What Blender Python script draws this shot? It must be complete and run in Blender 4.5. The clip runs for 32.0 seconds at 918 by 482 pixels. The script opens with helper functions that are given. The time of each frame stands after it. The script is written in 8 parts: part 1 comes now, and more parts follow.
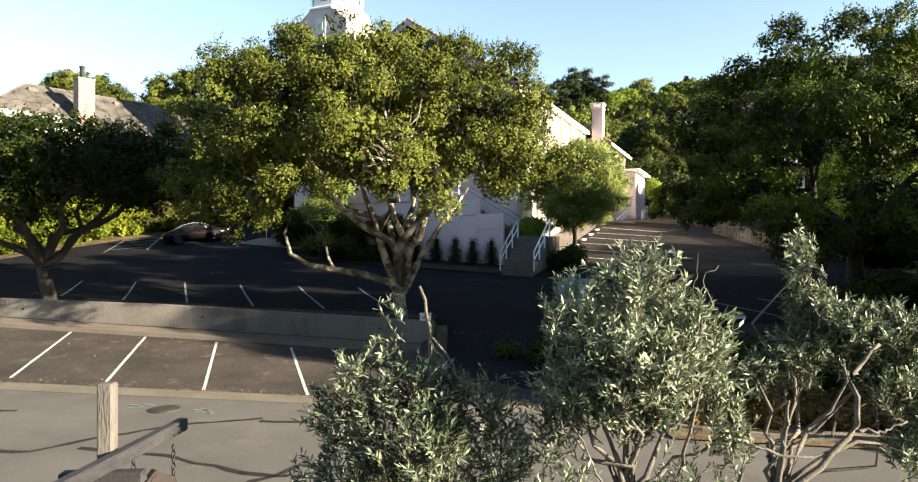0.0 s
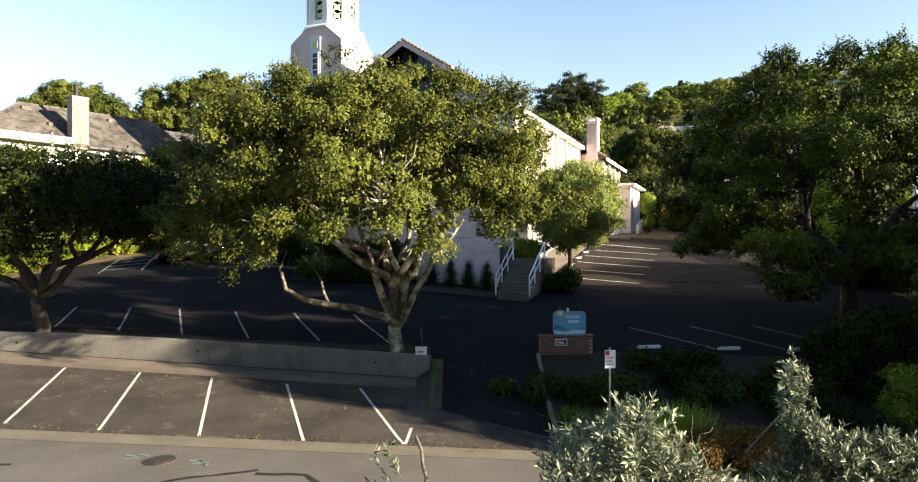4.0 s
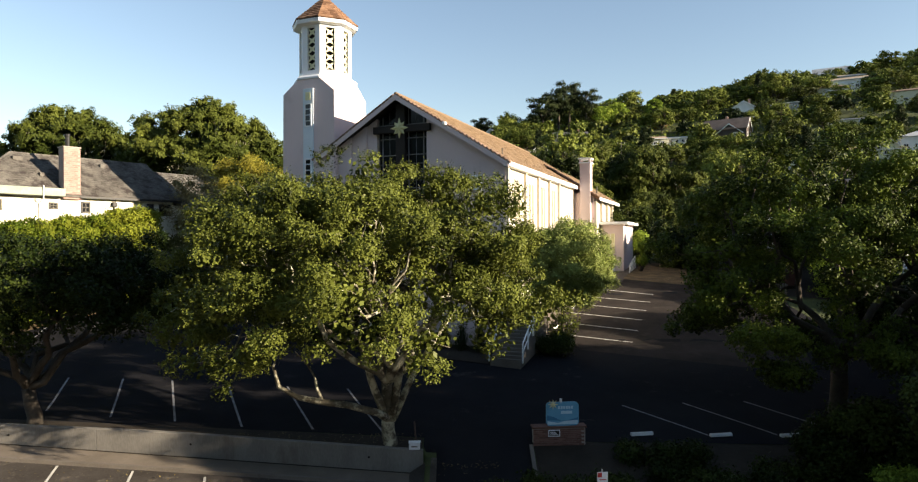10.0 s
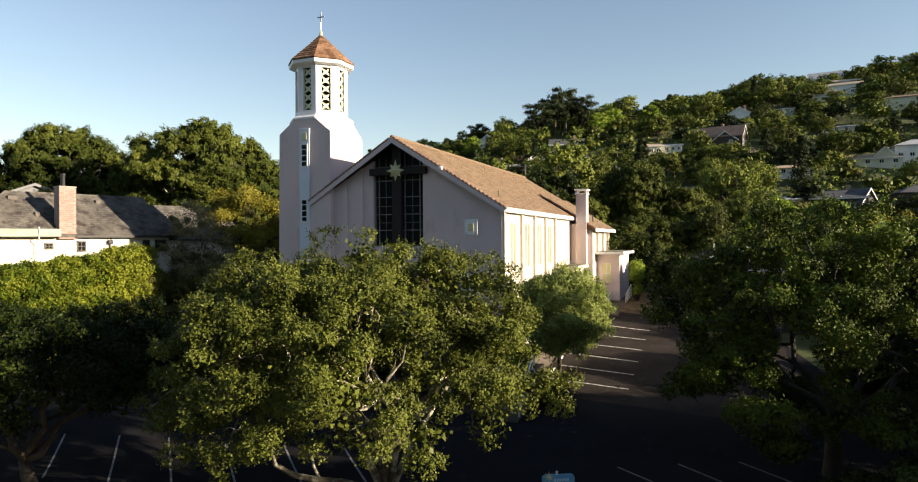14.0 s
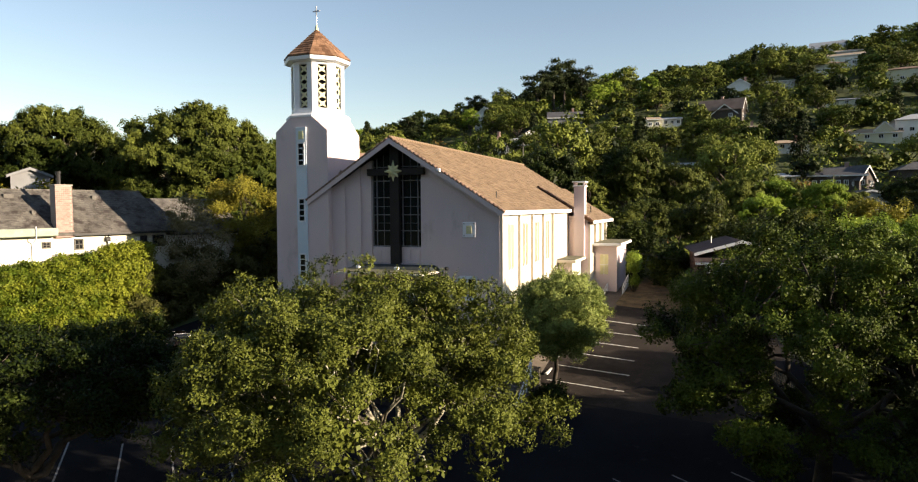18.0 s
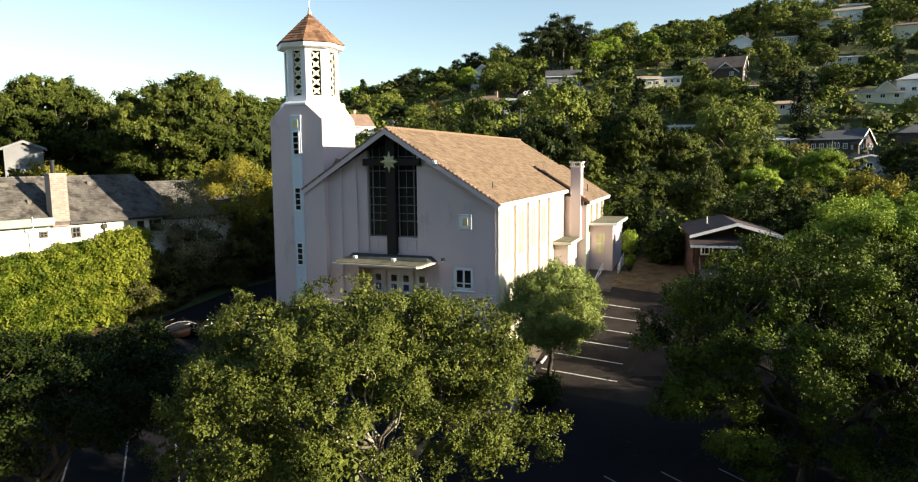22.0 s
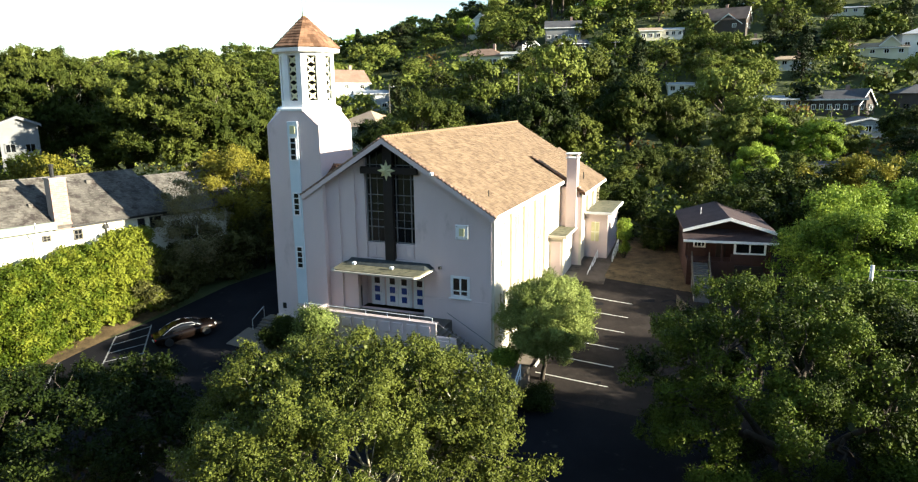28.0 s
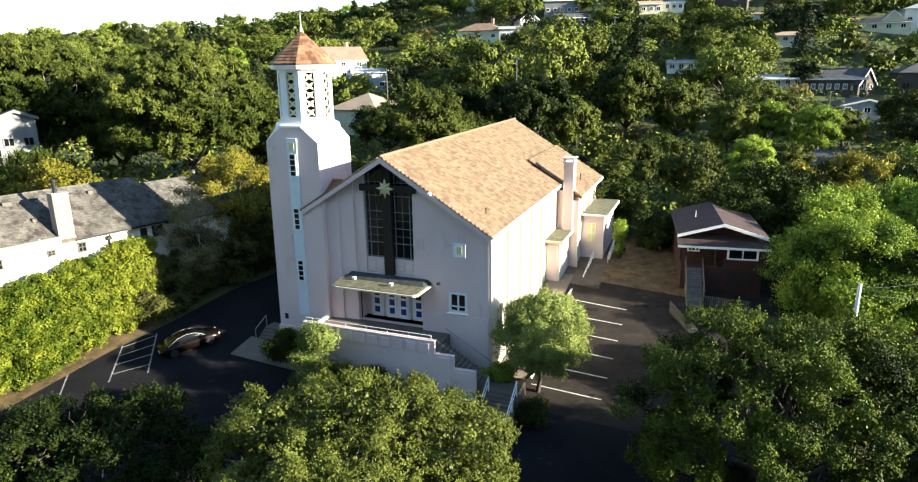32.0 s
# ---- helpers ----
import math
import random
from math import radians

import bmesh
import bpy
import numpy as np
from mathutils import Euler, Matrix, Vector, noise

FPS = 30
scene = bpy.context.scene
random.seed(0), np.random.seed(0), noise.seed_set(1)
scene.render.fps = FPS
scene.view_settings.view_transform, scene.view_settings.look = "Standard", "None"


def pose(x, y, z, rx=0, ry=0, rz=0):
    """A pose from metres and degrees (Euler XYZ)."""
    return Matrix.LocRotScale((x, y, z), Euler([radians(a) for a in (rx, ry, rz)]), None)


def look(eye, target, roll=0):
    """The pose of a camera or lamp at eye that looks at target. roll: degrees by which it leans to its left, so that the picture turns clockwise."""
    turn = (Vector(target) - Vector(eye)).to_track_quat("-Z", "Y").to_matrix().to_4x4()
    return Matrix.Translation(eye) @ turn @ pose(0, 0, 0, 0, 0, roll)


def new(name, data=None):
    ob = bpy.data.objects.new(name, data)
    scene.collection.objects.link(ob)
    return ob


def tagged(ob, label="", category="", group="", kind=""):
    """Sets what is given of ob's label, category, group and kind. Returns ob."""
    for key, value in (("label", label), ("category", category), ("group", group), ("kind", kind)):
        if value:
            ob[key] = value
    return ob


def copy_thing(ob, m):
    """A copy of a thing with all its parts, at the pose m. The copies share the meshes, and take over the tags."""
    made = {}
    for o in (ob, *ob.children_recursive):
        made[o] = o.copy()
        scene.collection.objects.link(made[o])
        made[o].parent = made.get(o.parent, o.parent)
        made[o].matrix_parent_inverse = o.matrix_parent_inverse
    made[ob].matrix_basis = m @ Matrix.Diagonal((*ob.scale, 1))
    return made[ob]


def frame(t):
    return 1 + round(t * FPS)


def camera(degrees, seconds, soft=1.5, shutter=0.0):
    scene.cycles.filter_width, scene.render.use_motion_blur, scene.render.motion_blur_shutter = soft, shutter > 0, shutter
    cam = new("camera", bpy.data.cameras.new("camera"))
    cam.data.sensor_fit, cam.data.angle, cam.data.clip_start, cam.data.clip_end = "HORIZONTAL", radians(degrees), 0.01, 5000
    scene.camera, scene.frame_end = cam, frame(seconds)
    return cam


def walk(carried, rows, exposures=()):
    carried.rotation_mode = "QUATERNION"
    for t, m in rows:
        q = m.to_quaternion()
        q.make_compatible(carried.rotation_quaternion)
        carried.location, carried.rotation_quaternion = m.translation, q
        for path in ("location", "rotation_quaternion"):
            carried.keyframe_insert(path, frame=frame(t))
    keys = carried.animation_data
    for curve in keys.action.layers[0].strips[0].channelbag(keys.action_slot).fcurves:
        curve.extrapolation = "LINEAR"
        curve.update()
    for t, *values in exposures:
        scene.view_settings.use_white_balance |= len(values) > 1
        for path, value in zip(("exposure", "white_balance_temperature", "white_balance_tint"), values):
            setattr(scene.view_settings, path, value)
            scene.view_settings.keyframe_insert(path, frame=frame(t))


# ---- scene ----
cam = camera(70.5, 32.0, soft=1.2)
METRES, EYE, TILT, LEAN, TURN = 22.0, 3.7, 0.0, 0.0, 0.0
ROWS = [
    (0.0, 0.0, 0.0, 0.0, 0.0, 0.0, -0.0),
    (0.5, 0.0003, -0.0001, 0.0049, -0.05, 0.02, 0.02),
    (1.0, 0.0009, 0.0003, 0.0098, -0.09, 0.04, 0.02),
    (1.5, 0.0013, 0.0008, 0.0151, -0.15, 0.05, 0.05),
    (2.0, 0.0012, 0.0011, 0.0217, -0.21, 0.06, 0.06),
    (2.5, 0.001, 0.0007, 0.0293, -0.24, 0.07, 0.07),
    (3.0, 0.0007, 0.0, 0.0382, -0.29, 0.08, 0.08),
    (3.5, 0.0002, -0.0006, 0.0483, -0.35, 0.1, 0.09),
    (5.5, -0.0009, -0.0029, 0.0992, -0.57, 0.08, 0.15),
    (6.0, -0.0005, -0.003, 0.1107, -0.59, 0.14, 0.13),
    (6.5, -0.0004, -0.0027, 0.1242, -0.64, 0.14, 0.15),
    (7.0, -0.0004, -0.0028, 0.1393, -0.69, 0.12, 0.19),
    (7.5, -0.0001, -0.0025, 0.1544, -0.74, 0.13, 0.2),
    (8.0, 0.0006, -0.0025, 0.1698, -0.77, 0.13, 0.24),
    (8.5, 0.0015, -0.0025, 0.1848, -0.81, 0.12, 0.22),
    (9.0, 0.0023, -0.0025, 0.2002, -0.85, 0.1, 0.24),
    (9.5, 0.0029, -0.0031, 0.2168, -0.89, 0.09, 0.26),
    (10.0, 0.0027, -0.0041, 0.2337, -0.93, 0.09, 0.29),
    (10.5, 0.0026, -0.0044, 0.2502, -0.97, 0.08, 0.3),
    (11.0, 0.0026, -0.0049, 0.2668, -1.0, 0.07, 0.3),
    (11.5, 0.0026, -0.0049, 0.2837, -1.05, 0.04, 0.33),
    (12.0, 0.0032, -0.0052, 0.301, -1.09, 0.03, 0.33),
    (12.5, 0.0035, -0.0061, 0.3186, -1.14, 0.01, 0.32),
    (13.0, 0.0044, -0.0068, 0.3372, -1.15, -0.02, 0.34),
    (13.5, 0.0043, -0.0071, 0.357, -1.19, -0.03, 0.37),
    (14.0, 0.0043, -0.0075, 0.3768, -1.23, -0.06, 0.38),
    (14.5, 0.0037, -0.0075, 0.3921, -1.27, -0.07, 0.4),
    (16.5, 0.0022, -0.0073, 0.4455, -1.38, -0.38, 0.32),
    (17.0, 0.0027, -0.0071, 0.4594, -1.39, -1.41, 0.33),
    (17.5, 0.0029, -0.0067, 0.4731, -1.42, -2.29, 0.35),
    (18.0, 0.0036, -0.0066, 0.4864, -1.45, -2.96, 0.38),
    (18.5, 0.0044, -0.0063, 0.5003, -1.48, -3.68, 0.43),
    (19.0, 0.0048, -0.0061, 0.514, -1.51, -4.36, 0.46),
    (19.5, 0.006, -0.0058, 0.5282, -1.52, -4.97, 0.46),
    (20.0, 0.0068, -0.0054, 0.5423, -1.55, -5.48, 0.47),
    (20.5, 0.0071, -0.0052, 0.5578, -1.58, -5.87, 0.47),
    (21.0, 0.0081, -0.0051, 0.574, -1.6, -6.27, 0.49),
    (21.5, 0.0087, -0.0055, 0.5904, -1.63, -6.67, 0.5),
    (22.0, 0.0094, -0.0059, 0.6068, -1.66, -7.07, 0.52),
    (22.5, 0.0098, -0.0067, 0.6237, -1.69, -7.47, 0.52),
    (23.0, 0.0099, -0.0074, 0.641, -1.71, -7.88, 0.52),
    (23.5, 0.0106, -0.0081, 0.658, -1.71, -8.27, 0.5),
    (24.0, 0.0115, -0.0087, 0.6748, -1.72, -8.69, 0.5),
    (24.5, 0.0119, -0.0089, 0.6918, -1.75, -9.08, 0.5),
    (25.0, 0.0124, -0.0091, 0.7095, -1.77, -9.51, 0.5),
    (25.5, 0.0132, -0.0091, 0.7277, -1.8, -9.95, 0.51),
    (27.5, 0.0141, -0.0102, 0.8049, -1.86, -11.77, 0.56),
    (28.0, 0.0149, -0.0106, 0.8251, -1.87, -12.21, 0.56),
    (28.5, 0.0149, -0.0107, 0.8464, -1.9, -12.64, 0.58),
    (29.0, 0.0154, -0.011, 0.868, -1.91, -13.05, 0.59),
    (29.5, 0.0158, -0.0113, 0.8897, -1.93, -13.43, 0.63),
    (30.0, 0.0169, -0.011, 0.9106, -1.93, -13.79, 0.62),
    (30.5, 0.0176, -0.0111, 0.9325, -1.96, -14.16, 0.63),
    (31.0, 0.0184, -0.0108, 0.9543, -1.97, -14.52, 0.65),
    (31.5, 0.0192, -0.0107, 0.9765, -2.0, -14.89, 0.66),
    (32.0, 0.0195, -0.011, 0.999, -2.03, -15.27, 0.7),
]
EXPOSURES = [(0.0, 2.31, 6650, 13), (3.0, 2.23, 6700, 14), (6.0, 1.96, 6900, 16), (9.0, 1.71, 6800, 14), (13.0, 1.43, 6850, 15), (17.0, 1.4, 7000, 18), (19.0, 1.5, 6850, 15), (25.0, 1.88, 6450, 9), (28.0, 2.12, 6250, 7), (32.0, 2.27, 6150, 7)]
walk(cam, [(t, pose(0, 0, EYE, TILT, LEAN, TURN) @ pose(METRES * x, METRES * y, METRES * z, 90 + pitch, roll, yaw)) for t, x, y, z, yaw, pitch, roll in ROWS], EXPOSURES)

# ---- daylight: low sun from the right of the church, clear sky ----
SUN_AZ, SUN_EL = radians(-21.0), radians(14.5)
SUN_DIR = Vector((math.cos(SUN_AZ) * math.cos(SUN_EL), math.sin(SUN_AZ) * math.cos(SUN_EL), math.sin(SUN_EL)))
world = bpy.data.worlds.new("sky")
scene.world = world
world.use_nodes = True
wn = world.node_tree
wn.nodes.clear()
sky = wn.nodes.new("ShaderNodeTexSky")
sky.sky_type = "NISHITA"
sky.sun_disc = False
sky.sun_elevation = SUN_EL + radians(1.5)
sky.sun_rotation = math.atan2(SUN_DIR.x, SUN_DIR.y)
sky.altitude = 50
sky.air_density, sky.dust_density, sky.ozone_density = 1.1, 0.15, 1.2
back = wn.nodes.new("ShaderNodeBackground")
back.inputs["Strength"].default_value = 0.07
wout = wn.nodes.new("ShaderNodeOutputWorld")
wn.links.new(sky.outputs[0], back.inputs[0])
wn.links.new(back.outputs[0], wout.inputs[0])
sun = new("sun", bpy.data.lights.new("sun", "SUN"))
sun.data.energy, sun.data.angle, sun.data.color = 5.0, radians(0.53), (1.0, 0.88, 0.68)
sun.matrix_world = look(SUN_DIR * 200, (0, 0, 0))

# ---- materials ----
def surf(name, dark, light, scale=1.0, fine=14.0, rough=0.8, bump=0.15, metal=0.0, spots=None, per_object=0.0, per_island=0.0, spec=0.3, stretch=(1, 1, 1)):
    """A procedural surface: two scales of noise between two colours, optional stains, fine relief."""
    m = bpy.data.materials.new(name)
    m.use_nodes = True
    nt = m.node_tree
    n, l = nt.nodes, nt.links
    b = n["Principled BSDF"]
    b.inputs["Roughness"].default_value, b.inputs["Metallic"].default_value = rough, metal
    b.inputs["Specular IOR Level"].default_value = spec
    tc = n.new("ShaderNodeTexCoord")
    mp = n.new("ShaderNodeMapping")
    mp.inputs["Scale"].default_value = stretch
    l.new(tc.outputs["Object"], mp.inputs[0])
    big = n.new("ShaderNodeTexNoise")
    big.inputs["Scale"].default_value, big.inputs["Detail"].default_value, big.inputs["Roughness"].default_value = scale, 5, 0.6
    l.new(mp.outputs[0], big.inputs["Vector"])
    small = n.new("ShaderNodeTexNoise")
    small.inputs["Scale"].default_value, small.inputs["Detail"].default_value = fine, 3
    l.new(mp.outputs[0], small.inputs["Vector"])
    mixv = n.new("ShaderNodeMath")
    mixv.operation = "MULTIPLY_ADD"
    l.new(small.outputs[0], mixv.inputs[0])
    mixv.inputs[1].default_value = 0.45
    l.new(big.outputs[0], mixv.inputs[2])
    last = mixv.outputs[0]
    for source, amount in ((("Object", "Random"), per_object), (("Island", "Random"), per_island)):
        if amount:
            if source[0] == "Object":
                r = n.new("ShaderNodeObjectInfo").outputs["Random"]
            else:
                r = n.new("ShaderNodeNewGeometry").outputs["Random Per Island"]
            add = n.new("ShaderNodeMath")
            add.operation = "MULTIPLY_ADD"
            l.new(r, add.inputs[0])
            add.inputs[1].default_value = amount
            sub = n.new("ShaderNodeMath")
            sub.operation = "SUBTRACT"
            l.new(last, sub.inputs[0])
            sub.inputs[1].default_value = amount / 2
            l.new(sub.outputs[0], add.inputs[2])
            last = add.outputs[0]
    ramp = n.new("ShaderNodeMapRange")
    ramp.inputs[1].default_value, ramp.inputs[2].default_value = 0.45, 1.0
    l.new(last, ramp.inputs[0])
    mix = n.new("ShaderNodeMix")
    mix.data_type = "RGBA"
    mix.inputs[6].default_value, mix.inputs[7].default_value = (*dark, 1), (*light, 1)
    l.new(ramp.outputs[0], mix.inputs[0])
    colour = mix.outputs[2]
    if spots:
        sc, level, col = spots
        sp = n.new("ShaderNodeTexNoise")
        sp.inputs["Scale"].default_value, sp.inputs["Detail"].default_value, sp.inputs["Roughness"].default_value = sc, 6, 0.65
        l.new(mp.outputs[0], sp.inputs["Vector"])
        r2 = n.new("ShaderNodeMapRange")
        r2.inputs[1].default_value, r2.inputs[2].default_value = level, level + 0.12
        l.new(sp.outputs[0], r2.inputs[0])
        mix2 = n.new("ShaderNodeMix")
        mix2.data_type = "RGBA"
        mix2.inputs[7].default_value = (*col, 1)
        l.new(r2.outputs[0], mix2.inputs[0])
        l.new(colour, mix2.inputs[6])
        colour = mix2.outputs[2]
    l.new(colour, b.inputs["Base Color"])
    if bump:
        bp = n.new("ShaderNodeBump")
        bp.inputs["Strength"].default_value, bp.inputs["Distance"].default_value = bump, 0.02
        l.new(small.outputs[0], bp.inputs["Height"])
        l.new(bp.outputs[0], b.inputs["Normal"])
    return m


LEAF_TONE = 0.72


def leaf_mat(name, dark, mid, light, glow=0.35, rough=0.5, patch=0.35, each=0.2):
    """Leaves: colour varies leaf by leaf and in soft patches; some light passes through."""
    dark, mid, light = ([c * LEAF_TONE for c in col] for col in (dark, mid, light))
    m = bpy.data.materials.new(name)
    m.use_nodes = True
    nt = m.node_tree
    n, l = nt.nodes, nt.links
    b = n["Principled BSDF"]
    b.inputs["Roughness"].default_value = rough
    b.inputs["Specular IOR Level"].default_value = 0.13 if rough < 0.45 else 0.08
    geo = n.new("ShaderNodeNewGeometry")
    tc = n.new("ShaderNodeTexCoord")
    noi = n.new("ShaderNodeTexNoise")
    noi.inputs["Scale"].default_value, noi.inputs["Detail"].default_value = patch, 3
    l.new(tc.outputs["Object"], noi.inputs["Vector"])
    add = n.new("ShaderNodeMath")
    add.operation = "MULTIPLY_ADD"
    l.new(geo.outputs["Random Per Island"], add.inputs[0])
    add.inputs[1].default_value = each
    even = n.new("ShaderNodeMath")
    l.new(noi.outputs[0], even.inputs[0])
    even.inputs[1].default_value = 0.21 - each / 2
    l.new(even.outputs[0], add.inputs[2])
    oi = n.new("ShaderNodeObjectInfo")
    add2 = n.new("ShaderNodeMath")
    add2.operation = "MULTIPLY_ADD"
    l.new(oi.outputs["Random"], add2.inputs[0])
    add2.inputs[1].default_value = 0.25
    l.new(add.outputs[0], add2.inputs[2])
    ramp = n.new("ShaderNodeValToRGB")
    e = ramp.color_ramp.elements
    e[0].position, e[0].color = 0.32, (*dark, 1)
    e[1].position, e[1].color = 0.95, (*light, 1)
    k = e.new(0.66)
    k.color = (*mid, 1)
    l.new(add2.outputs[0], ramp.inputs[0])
    l.new(ramp.outputs[0], b.inputs["Base Color"])
    tr = n.new("ShaderNodeBsdfTranslucent")
    l.new(ramp.outputs[0], tr.inputs[0])
    mx = n.new("ShaderNodeMixShader")
    mx.inputs[0].default_value = glow
    l.new(b.outputs[0], mx.inputs[1])
    l.new(tr.outputs[0], mx.inputs[2])
    l.new(mx.outputs[0], n["Material Output"].inputs[0])
    return m


def glass_mat(name, colour, rough=0.08):
    m = bpy.data.materials.new(name)
    m.use_nodes = True
    b = m.node_tree.nodes["Principled BSDF"]
    b.inputs["Base Color"].default_value = (*colour, 1)
    b.inputs["Roughness"].default_value = rough
    b.inputs["Specular IOR Level"].default_value = 0.4
    return m


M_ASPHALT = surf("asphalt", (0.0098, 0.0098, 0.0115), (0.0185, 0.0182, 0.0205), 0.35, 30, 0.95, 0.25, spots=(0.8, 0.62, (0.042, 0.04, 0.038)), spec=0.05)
M_LOT = surf("worn_asphalt", (0.036, 0.0308, 0.0266), (0.0814, 0.0712, 0.0616), 0.6, 14, 0.92, 0.3, spots=(1.1, 0.58, (0.125, 0.108, 0.088)), spec=0.1)
M_ROAD = surf("road_surface", (0.0758, 0.0694, 0.0592), (0.13, 0.1206, 0.1047), 0.4, 22, 0.92, 0.25, spots=(0.7, 0.57, (0.125, 0.112, 0.094)))
M_TAR = surf("tar", (0.02, 0.018, 0.017), (0.038, 0.034, 0.031), 3, 40, 0.8, 0.1, spec=0.1)
M_GUTTER = surf("gutter_concrete", (0.1122, 0.0972, 0.0711), (0.172, 0.1533, 0.116), 1.0, 30, 0.9, 0.2)
M_CONC = surf("concrete", (0.1, 0.085, 0.07), (0.18, 0.157, 0.132), 0.7, 18, 0.9, 0.3, spots=(0.9, 0.6, (0.15, 0.125, 0.105)))
M_WALL = surf("board_marked_concrete", (0.12, 0.112, 0.1), (0.215, 0.203, 0.182), 0.7, 18, 0.9, 0.35, spots=(0.8, 0.56, (0.11, 0.097, 0.08)), stretch=(1, 1, 0.35))
M_WALK = surf("pavement_concrete", (0.12, 0.1, 0.078), (0.19, 0.16, 0.13), 0.8, 22, 0.92, 0.2)
M_PATH = surf("stained_path_concrete", (0.06, 0.048, 0.038), (0.12, 0.098, 0.08), 0.8, 22, 0.92, 0.3, spots=(0.9, 0.55, (0.05, 0.04, 0.032)))
M_LOT_WORN = surf("dusty_asphalt", (0.0179, 0.0152, 0.014), (0.0435, 0.0365, 0.0325), 0.6, 16, 0.95, 0.3, spots=(0.9, 0.56, (0.045, 0.039, 0.034)), spec=0.05)
# Greyer line paint; for the upper bays it carries their shade in the colour.
M_LINE_GREY = surf("grey_line_paint", (0.1, 0.1, 0.1), (0.34, 0.34, 0.34), 2.5, 30, 0.85, 0.1)
M_LINE = surf("line_paint", (0.4, 0.39, 0.365), (0.624, 0.6084, 0.5621), 2.5, 30, 0.8, 0.1, spots=(4, 0.62, (0.3, 0.3, 0.3)))
M_SOIL = surf("soil", (0.0136, 0.0105, 0.0074), (0.0372, 0.0279, 0.0186), 0.8, 12, 0.95, 0.6)
# Dry grass; the wide light-dark range also puts sun dapple into the colour.
M_DRY = surf("sun_dappled_dry_grass", (0.034, 0.023, 0.0105), (0.19, 0.13, 0.062), 0.9, 9, 0.95, 0.8, spots=(1.1, 0.55, (0.04, 0.03, 0.014)))
M_HILL = surf("hill_ground", (0.022, 0.036, 0.01), (0.085, 0.1, 0.034), 0.08, 1.2, 0.95, 0.5, spots=(0.05, 0.64, (0.16, 0.13, 0.07)))
M_STUCCO = surf("pink_stucco", (0.59, 0.482, 0.474), (0.71, 0.588, 0.574), 0.25, 35, 0.92, 0.25, spots=(0.45, 0.6, (0.48, 0.385, 0.365)), stretch=(1, 1, 0.45))
# Same pink stucco tinted cream: the warm sun on this side put into colour.
M_STUCCO_S = surf("sun_toned_stucco", (0.5262, 0.4789, 0.3967), (0.6274, 0.5789, 0.486), 0.25, 35, 0.92, 0.25, stretch=(1, 1, 0.45))
M_WHITE = surf("white_paint", (0.72, 0.73, 0.74), (0.82, 0.83, 0.84), 0.6, 30, 0.6, 0.08)
M_PALEBLUE = surf("pale_blue_paint", (0.55, 0.64, 0.7), (0.66, 0.74, 0.79), 0.6, 30, 0.6, 0.08)
M_TILE = surf("clay_tile", (0.1254, 0.0836, 0.0502), (0.2383, 0.1672, 0.1054), 1.3, 14, 0.88, 0.3, per_island=0.42, spots=(3.5, 0.6, (0.2, 0.165, 0.115)))
M_TILE_RED = surf("red_clay_tile", (0.108, 0.054, 0.0288), (0.27, 0.153, 0.09), 0.7, 12, 0.85, 0.3, per_island=0.55)
M_TILE_DARK = surf("dark_tile_edge", (0.13, 0.08, 0.06), (0.3, 0.2, 0.15), 1, 12, 0.85, 0.3, per_object=0.4)
M_SLATE = surf("grey_slate", (0.062, 0.057, 0.05), (0.17, 0.157, 0.138), 0.8, 7, 0.88, 0.35, per_island=0.28, spots=(1.3, 0.5, (0.047, 0.039, 0.036)))
M_DARKWOOD = surf("dark_brown_wood", (0.012, 0.009, 0.008), (0.028, 0.021, 0.017), 1.5, 25, 0.7, 0.15)
M_WOOD = surf("weathered_wood", (0.05, 0.046, 0.039), (0.16, 0.15, 0.13), 3, 30, 0.9, 0.5, spots=(2.2, 0.56, (0.085, 0.085, 0.035)), stretch=(2, 2, 0.4))
M_GOLD = surf("gilded_star", (0.55, 0.52, 0.28), (0.72, 0.68, 0.4), 2, 20, 0.45, 0.1)
M_FRET = surf("cream_fretwork", (0.66, 0.62, 0.36), (0.78, 0.74, 0.48), 2, 20, 0.6, 0.1)
M_GLASS = glass_mat("dark_glass", (0.008, 0.009, 0.011), 0.12)
M_GLASS_B = glass_mat("blue_glass", (0.02, 0.05, 0.22), 0.2)
M_VOID = surf("dark_inside", (0.012, 0.011, 0.01), (0.02, 0.018, 0.016), 1, 10, 0.95, 0.0)
M_LEAD = surf("grey_mullion", (0.16, 0.15, 0.15), (0.24, 0.23, 0.22), 2, 30, 0.6, 0.05)
M_ROOFING = surf("mossy_roofing", (0.075, 0.075, 0.045), (0.19, 0.18, 0.12), 1.6, 9, 0.95, 0.5, spots=(3.0, 0.52, (0.045, 0.05, 0.03)))
M_FLASH = surf("tarred_flashing", (0.018, 0.024, 0.025), (0.07, 0.08, 0.08), 2, 20, 0.6, 0.3)
M_BRICK = surf("brick", (0.252, 0.1575, 0.1305), (0.387, 0.27, 0.234), 2, 20, 0.9, 0.3, per_object=0.4)
M_MORTAR = surf("mortar", (0.28, 0.23, 0.2), (0.38, 0.33, 0.29), 2, 30, 0.95, 0.3)
